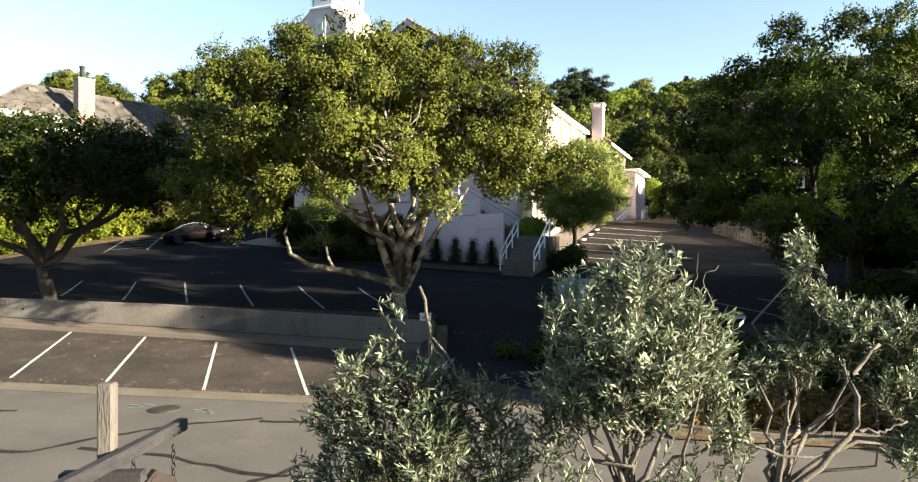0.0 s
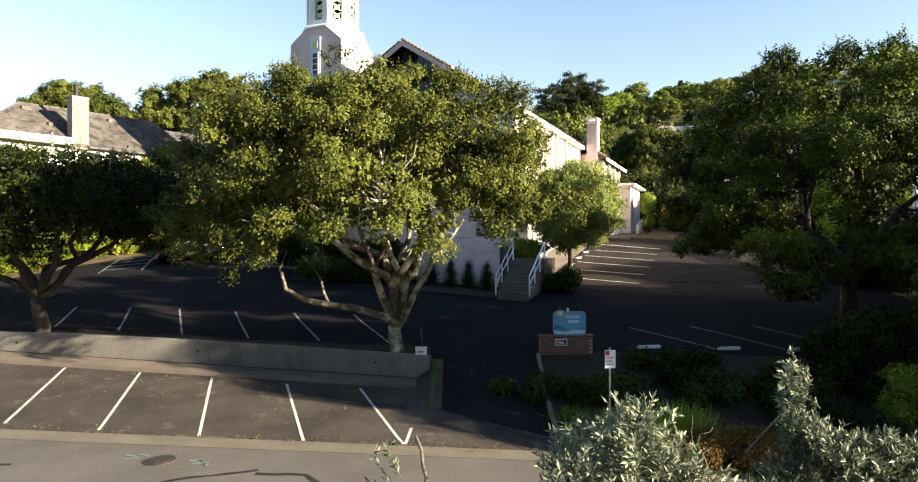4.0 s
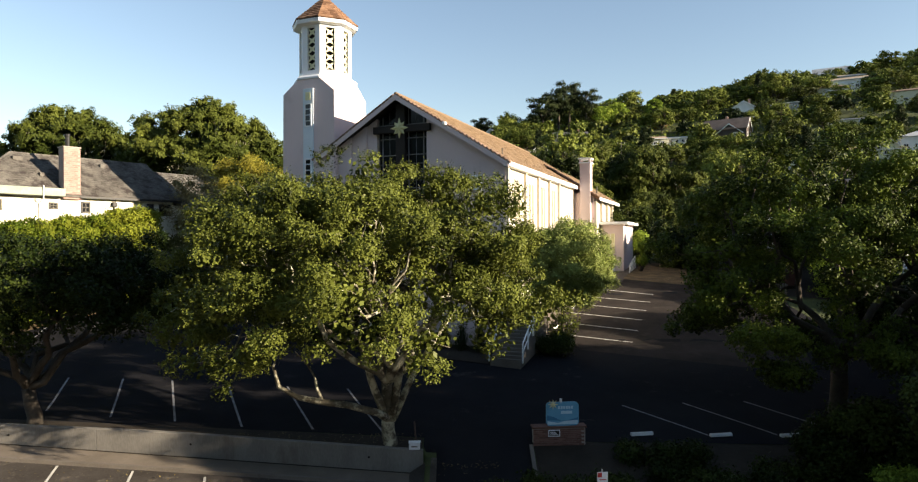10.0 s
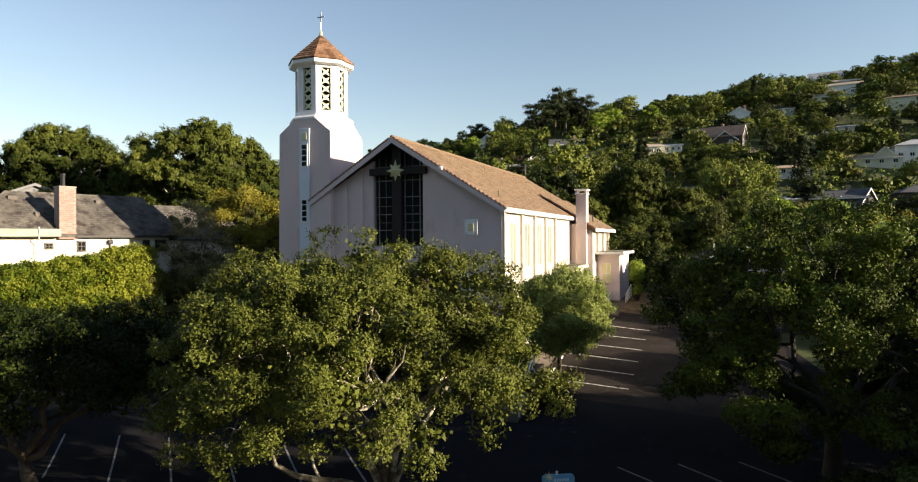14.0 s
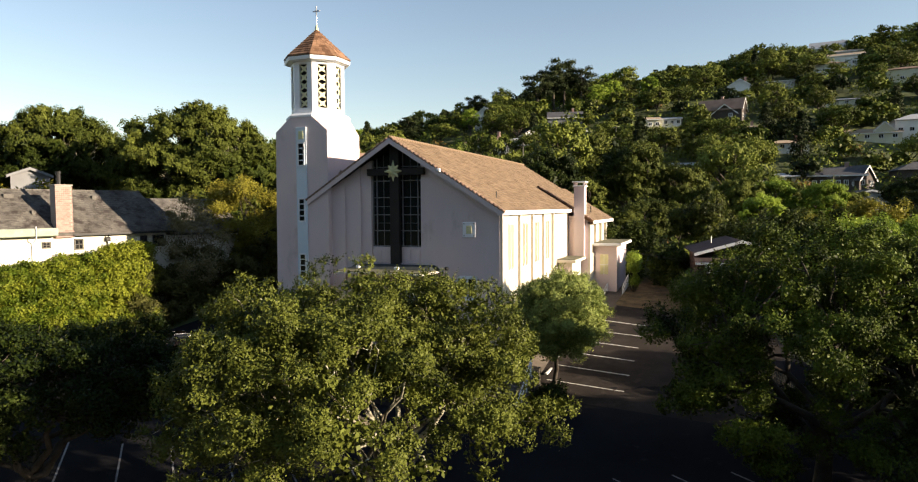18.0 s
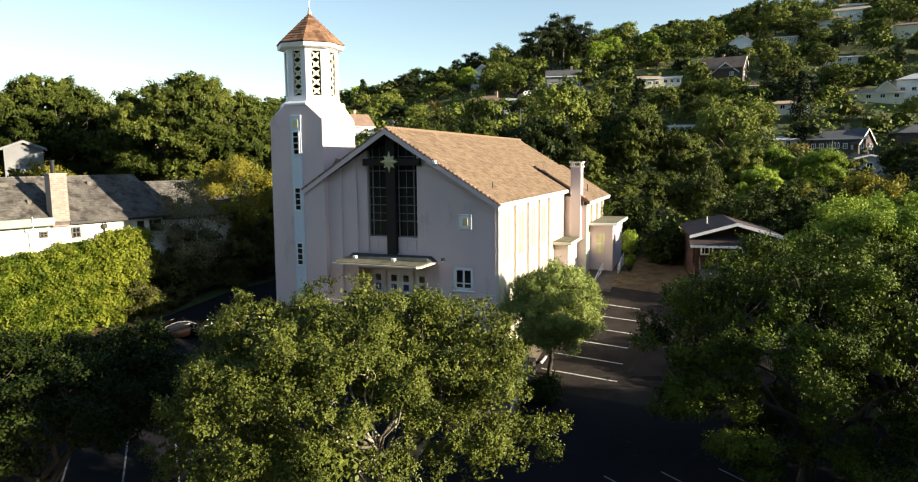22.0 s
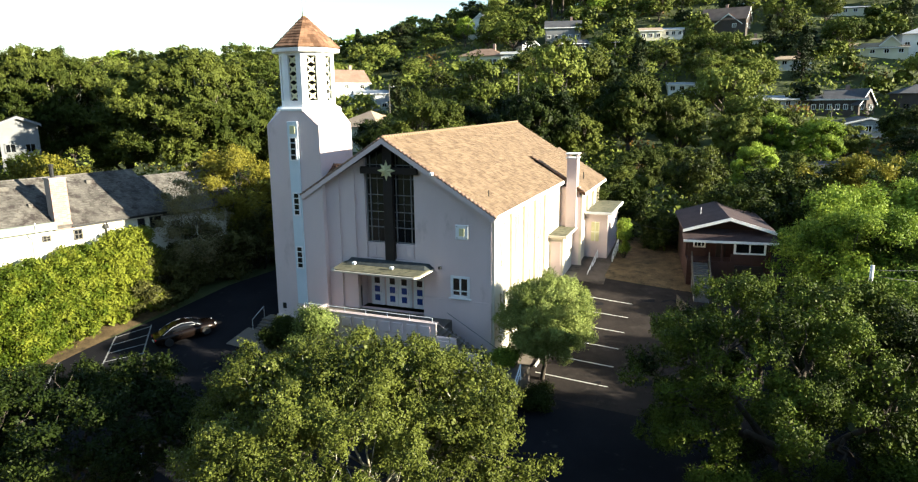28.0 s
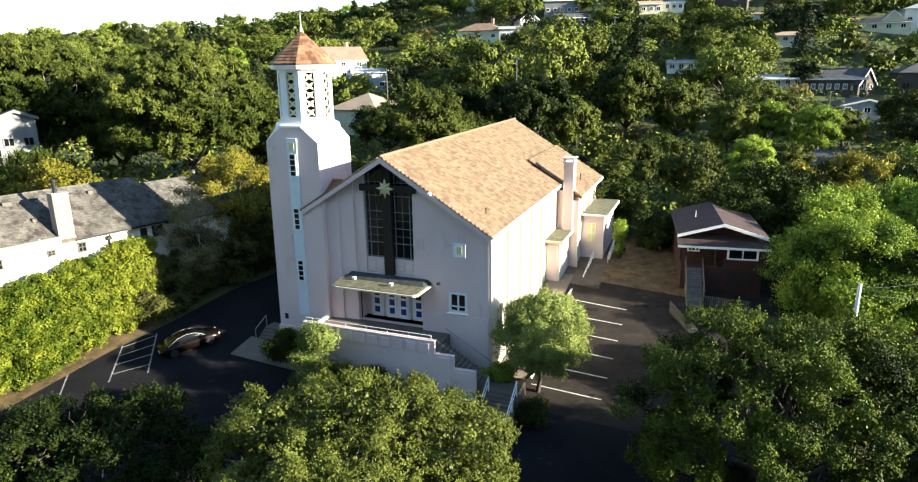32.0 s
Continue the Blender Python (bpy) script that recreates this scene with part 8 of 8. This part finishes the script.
    for k, u in enumerate((1.2, 2.6, 4.0, 5.3, 6.5, 7.7)):
        x, y = church_point(u, -4.2)
        g = gz(x, y)
        lobes = [(x, y, g + 0.3 + 0.28 * i, 0.42 - 0.07 * i, 0.42 - 0.07 * i, 0.3) for i in range(5)]
        shrub("dwarf_conifer", "small dark cone shaped conifer against the terrace wall", 122 + k, lobes, 260, 6, 0.12, L_CONIFER, width=0.04, group="conifers along the terrace")
    # round bush and shrubs below the terrace
    for k, (u, v, r, h, m) in enumerate(((-3.3, -5.4, 1.9, 5.4, L_PEPPER), (-7.8, -2.6, 1.2, 2.2, L_OAK_DK), (-1.8, -5.2, 1.4, 2.4, L_OAK_DK), (1.0, -5.0, 1.3, 2.6, L_OAK_DK))):
        x, y = church_point(u, v)
        g = gz(x, y)
        lobes = [(x + rng.normal(0, r * 0.4), y + rng.normal(0, r * 0.4), g + rng.uniform(0.4, h), r * 0.5, r * 0.5, r * 0.45) for _ in range(14)]
        shrub("shrub", "rounded green shrub in the bed below the terrace", 130 + k, lobes, 2200, 6, 0.14, m)
    # bank beside the driveway
    for k in range(9):
        x, y = rng.uniform(4.2, 14), rng.uniform(21.5, 26)
        lobes = [(x + rng.normal(0, 0.8), y + rng.normal(0, 0.6), gz(x, y) + rng.uniform(0.1, 0.5), 0.5, 0.5, 0.35) for _ in range(8)]
        shrub("ground_cover", "low dark green ground cover on the bank", 140 + k, lobes, 420, 6, 0.14, L_OAK_DK, group="bank planting")
    for k, (x, y, h) in enumerate(((5.5, 20.0, 1.15), (6.0, 19.7, 1.35), (6.5, 20.1, 1.4), (7.0, 19.8, 1.45), (7.5, 20.1, 1.3), (5.9, 20.5, 1.1), (6.9, 20.6, 1.2), (3.95, 21.9, 0.5), (5.2, 21.6, 0.6))):
        n = 260
        g = gz(x, y)
        c = np.array([x, y, g]) + rng.normal(0, [0.3, 0.25, 0.02], (n, 3))
        q = leaves(rng, c, np.tile([0, 0, 1.0], (n, 1)), 1, 0.05, h, 0.03, 0, 0.35, 3.0)
        th = thing("grass_clump", "clump of long bright green blades on the bank", "plant", "bank planting")
        tagged(part("tuft", quad_mesh("tuft", q, L_BRIGHT), L_BRIGHT, th), kind="stuff")
    # pale broad leaved shrubs, dry brown scrub and an olive sucker at the foot of the bank
    for k, (x, y, r, h, m, lab) in enumerate(((4.0, 19.9, 0.42, 0.85, L_SAGE, "pale green broad leaved shrub at the foot of the bank"), (4.6, 19.6, 0.45, 1.0, L_SAGE, "pale green broad leaved shrub at the foot of the bank"), (5.1, 19.3, 0.4, 1.25, L_SAGE, "pale green broad leaved shrub at the foot of the bank"), (5.6, 18.9, 0.45, 0.8, L_SAGE, "pale green broad leaved shrub at the foot of the bank"),
                                               (7.4, 19.2, 0.55, 0.75, L_RUSSET, "dry brown scrub on the sunlit bank"), (8.3, 19.4, 0.6, 0.85, L_RUSSET, "dry brown scrub on the sunlit bank"), (9.2, 19.2, 0.6, 0.85, L_RUSSET, "dry brown scrub on the sunlit bank"), (10.1, 18.9, 0.6, 0.7, L_RUSSET, "dry brown scrub on the sunlit bank"), (8.8, 18.5, 0.5, 0.6, L_RUSSET, "dry brown scrub on the sunlit bank"), (11.2, 18.6, 0.6, 0.7, L_RUSSET, "dry brown scrub on the sunlit bank"), (7.0, 18.5, 0.5, 0.5, L_RUSSET, "dry brown scrub on the sunlit bank"), (12.4, 18.4, 0.7, 0.8, L_RUSSET, "dry brown scrub on the sunlit bank"),
                                               (10.2, 19.3, 0.35, 1.7, L_SAGE, "grey green olive sucker on the bank"), (14.6, 20.8, 0.8, 2.0, L_BRIGHT, "bright green shrub in the sun on the bank"))):
        g = gz(x, y)
        lobes = [(x + rng.normal(0, r * 0.5), y + rng.normal(0, r * 0.4), g + rng.uniform(0.15, h), r * 0.45, r * 0.45, r * 0.4) for _ in range(10)]
        shrub("shrub", lab, 500 + k, lobes, 900, 7, 0.12, m, group="bank planting", width=0.05)
    for k, (x, y, r, m) in enumerate(((16.5, 23.2, 0.9, L_BRIGHT), (13.5, 19.6, 0.7, L_OAK_DK), (21, 22.5, 1.5, L_OAK_DK), (16.5, 25.6, 1.4, L_OAK_DK), (22.5, 25.5, 1.8, L_OAK_DK), (14.5, 24.6, 1.0, L_OAK_DK), (25, 24.5, 2.2, L_OAK_DK), (19.5, 25.5, 1.8, L_OAK_DK), (14.4, 18.6, 0.5, L_RUSSET))):
        g = gz(x, y)
        lobes = [(x + rng.normal(0, r * 0.5), y + rng.normal(0, r * 0.4), g + rng.uniform(0.2, r * 1.6), r * 0.5, r * 0.5, r * 0.45) for _ in range(10)]
        shrub("shrub", "leafy shrub on the bank above the street", 150 + k, lobes, 900, 6, 0.17, m, group="bank planting")
    # small sapling beside the annex path
    x, y = church_point(13.6, 25.5)
    lobes = [(x + rng.normal(0, 0.35), y + rng.normal(0, 0.35), gz(x, y) + rng.uniform(1.0, 3.6), 0.5, 0.5, 0.5) for _ in range(9)]
    shrub("sapling", "bright green sapling beside the annex path", 160, lobes, 600, 6, 0.2, L_BRIGHT)
    # bushes behind the bungalow and along the lot
    for k, (x, y, r, h, m) in enumerate(((37, 56, 4, 6.5, L_BRIGHT), (40, 49, 4, 7.0, L_OAK_DK), (24.5, 68, 2.6, 3.2, L_OAK_DK), (20, 74, 3.4, 5.0, L_OAK_DK), (33, 68, 4.5, 5.5, L_OAK_DK), (42, 64, 5, 6.5, L_BRIGHT), (46, 55, 5, 6, L_OAK), (27, 40, 3.4, 4.4, L_OAK_DK), (35, 39, 4, 6.0, L_OAK_DK), (38, 31, 5, 8, L_OAK_DK), (30, 33, 3, 5.0, L_OAK_DK), (52, 66, 5, 6, L_BRIGHT), (60, 74, 6, 6, L_OAK), (50, 76, 5, 7, L_YELLOW), (41, 76, 5, 6.5, L_OAK_DK), (67, 84, 6, 7, L_BRIGHT), (58, 60, 6, 7, L_OAK_DK))):
        g = gz(x, y)
        lobes = [(x + rng.normal(0, r * 0.45), y + rng.normal(0, r * 0.45), g + rng.uniform(0.5, h), r * 0.36, r * 0.36, r * 0.3) for _ in range(20)]
        shrub("large_shrub", "large leafy bush beyond the side lot", 170 + k, lobes, 2400, 5, 0.3, m, clump=(8, r * 0.14), spread=0.2)


hedges()
KINDS, FAR_KINDS = grove()
PLACED = []
LAST = 132.0


def plant(k, x, y, s, turn=0.0, sz=None):
    m = pose(x, y, gz(x, y) - 0.3, 0, 0, turn) @ Matrix.Diagonal((s, s, sz or s, 1))
    ob = copy_thing(FAR_KINDS[k] if y > LAST and k < 5 else KINDS[k], m)
    PLACED.append((x, y))
    return ob


def screens(x, y, reach):
    """Whether a tree here would stand before one of the houses."""
    return any(abs(x - a * (y / b)) < w + 1.5 and b - reach < y < b + 9 for a, b, w in CLEAR)


def woods():
    rng = np.random.default_rng(77)
    for kind, x, y in zip(KINDS + FAR_KINDS, (-70, 104, -100, 88, 58, -60, 92, -35, 10, 40, -30, 60, 84), (128, 118, 124, 120, 112, 150, 112, 94, 330, 300, 290, 270, 262)):
        kind.matrix_world = pose(x, y, gz(x, y) - 0.3) @ Matrix.Diagonal((1, 1, 1.05 if kind is KINDS[7] else 1, 1))
        PLACED.append((x, y))
    # set trees: kind, x, y, size, height
    for k, x, y, s, sz in ((7, -60, 104, 0.95, 1.03), (2, -52.5, 86, 0.6, 0.95), (0, -61.5, 86, 0.6, 1.0), (7, -92, 112, 0.95, 0.9), (7, -110, 104, 0.9, 0.85), (1, -50, 106, 1.3, 1.3), (0, -22, 100, 1.3, 1.25), (1, -1, 98, 1.3, 1.5), (1, 25.9, 145, 1.64, 1.9), (2, 16.4, 111, 1.35, 1.61), (0, 35.4, 120, 1.45, 1.66), (0, 27.7, 88, 0.75, 0.88), (3, 31.8, 78, 0.84, 0.95), (2, 64.0, 145, 1.21, 1.35), (1, 44.1, 118, 0.99, 1.2), (4, 43.0, 86, 0.85, 0.9), (0, 25.0, 114, 0.9, 1.07), (3, 39.7, 170, 1.25, 1.4), (1, 10.9, 144, 1.44, 1.7), (4, 63.3, 106, 1.09, 1.0), (3, 69.5, 128, 0.63, 0.77), (0, 51.3, 112, 0.84, 1.03), (5, 46, 150, 1.25, 1.35), (2, 5, 122, 1.2, 1.3), (0, 4, 104, 1.1, 1.1), (2, 17, 92, 0.9, 0.8), (1, 36, 98, 0.8, 0.75), (0, 52, 95, 0.8, 0.7), (2, 10, 84, 0.9, 0.7), (1, 22, 80, 0.9, 0.75), (2, -8, 84, 0.9, 0.75), (1, -15, 88, 1.0, 0.9), (2, -8, 116, 1.2, 1.1), (0, 58, 124, 0.9, 0.8), (1, 74, 116, 0.9, 0.75), (2, 50, 135, 1.0, 1.0),
                           (4, 60, 250, 1.2, 1.1), (4, 67, 256, 1.2, 1.1), (3, 126, 215, 1.1, 1.1), (3, 108, 205, 1.0, 1.0), (4, 11, 250, 1.0, 1.0), (5, 98, 176, 1.0, 1.0), (6, 45, 262, 1.5, 1.7), (6, 50, 266, 1.5, 1.85), (6, 38, 258, 1.4, 1.6), (6, 56, 262, 1.2, 1.5), (6, 14, 268, 1.0, 1.2)):
        plant(k, x, y, s, rng.uniform(0, 360), sz)
    n = tries = 0
    while n < 270 and tries < 20000:
        tries += 1
        y = 86 + 270 * rng.random() ** 1.05
        x = rng.uniform(-0.75 * y - 10, 0.85 * y + 20)
        gap = 9.2 if y < LAST else 7.2
        if any((x - a) ** 2 + (y - b) ** 2 < gap ** 2 for a, b in PLACED) or screens(x, y, 15) or (3 < x < 72 and y < 135) or (x < -20 and y < 128):
            continue
        k = int(rng.choice([0, 1, 2, 3, 4, 5, 6], p=[0.26, 0.2, 0.24, 0.1, 0.03, 0.12, 0.05] if y < LAST else [0.25, 0.18, 0.18, 0.19, 0.04, 0.1, 0.06]))
        s = rng.uniform(0.85, 1.35) if y < LAST else rng.uniform(0.75, 1.3) + (0.15 if y > 260 else 0.0)
        if k in (5, 6):
            s = min(s, 1.0)
        plant(k, x, y, s, rng.uniform(0, 360), s * rng.uniform(0.75, 1.0))
        n += 1


woods()


def far_woods():
    """The unbroken wood over the far slopes: hundreds of crowns in one mass."""
    rng = np.random.default_rng(123)
    protos = []
    for k in range(6):
        lobes = crown_lobes(rng, 0, 0, 4.6, 4.2, 4.2, 3.4, 15, 1.7, low=-0.4)
        protos.append(on_lobes(rng, lobes, 560, below=0.1))
    bins = {0: [], 1: [], 2: []}
    done = list(PLACED)
    n = tries = 0
    while n < 760 and tries < 40000:
        tries += 1
        y = 140 + 330 * rng.random() ** 0.9
        x = rng.uniform(-0.75 * y - 10, 0.85 * y + 30)
        if screens(x, y, 12) or any((x - a) ** 2 + (y - b) ** 2 < 30 for a, b in done):
            continue
        done.append((x, y))
        p, nr = protos[rng.integers(6)]
        s = rng.uniform(0.32, 0.5) if screens(x, y, 16) else rng.uniform(0.6, 1.1) + (0.2 if y > 260 else 0.0)
        a = rng.uniform(0, 2 * math.pi)
        r = np.array([[math.cos(a), -math.sin(a), 0], [math.sin(a), math.cos(a), 0], [0, 0, 1]])
        q = (p * [s, s, s * rng.uniform(0.85, 1.2)]) @ r.T + [x, y, gz(x, y) - 0.8]
        bins[int(rng.choice([0, 1, 2], p=[0.45, 0.45, 0.1]))].append((q, nr @ r.T))
        n += 1
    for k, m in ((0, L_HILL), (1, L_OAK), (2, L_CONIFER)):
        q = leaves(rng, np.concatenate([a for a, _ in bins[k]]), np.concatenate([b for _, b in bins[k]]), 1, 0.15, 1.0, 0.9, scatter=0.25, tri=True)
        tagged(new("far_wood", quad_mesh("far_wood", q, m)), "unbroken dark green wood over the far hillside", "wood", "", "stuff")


far_woods()


def undergrowth():
    """Bushes and low scrub that cover the hillside between the trees."""
    rng = np.random.default_rng(99)
    for m, count in ((L_HILL, 2200), (L_BRIGHT, 220), (L_RUSSET, 80)):
        lobes = []
        while len(lobes) < count:
            y = 66 + 270 * rng.random() ** 1.3
            x = rng.uniform(-0.75 * y - 6, 0.85 * y + 15)
            if (-14 < x < 24 and y < 82) or any((x - a) ** 2 + (y - b) ** 2 < 36 for a, b, _ in CLEAR):
                continue
            r = rng.uniform(1.0, 2.6) * (0.8 + y / 260)
            lobes.append((x, y, gz(x, y) + r * 0.3, r * 1.2, r * 1.2, r))
        p, n = on_lobes(rng, lobes, count * 34, inner=0.8, below=0.0, core=[(0, -900, 0, 1, 1, 1)])
        q = leaves(rng, p, n, 2, 0.25, 0.7, 0.5, scatter=0.35, tri=True)
        tagged(new("scrub", quad_mesh("scrub", q, m)), "dense low scrub covering the wooded hillside", "scrub", "", "stuff")


undergrowth()
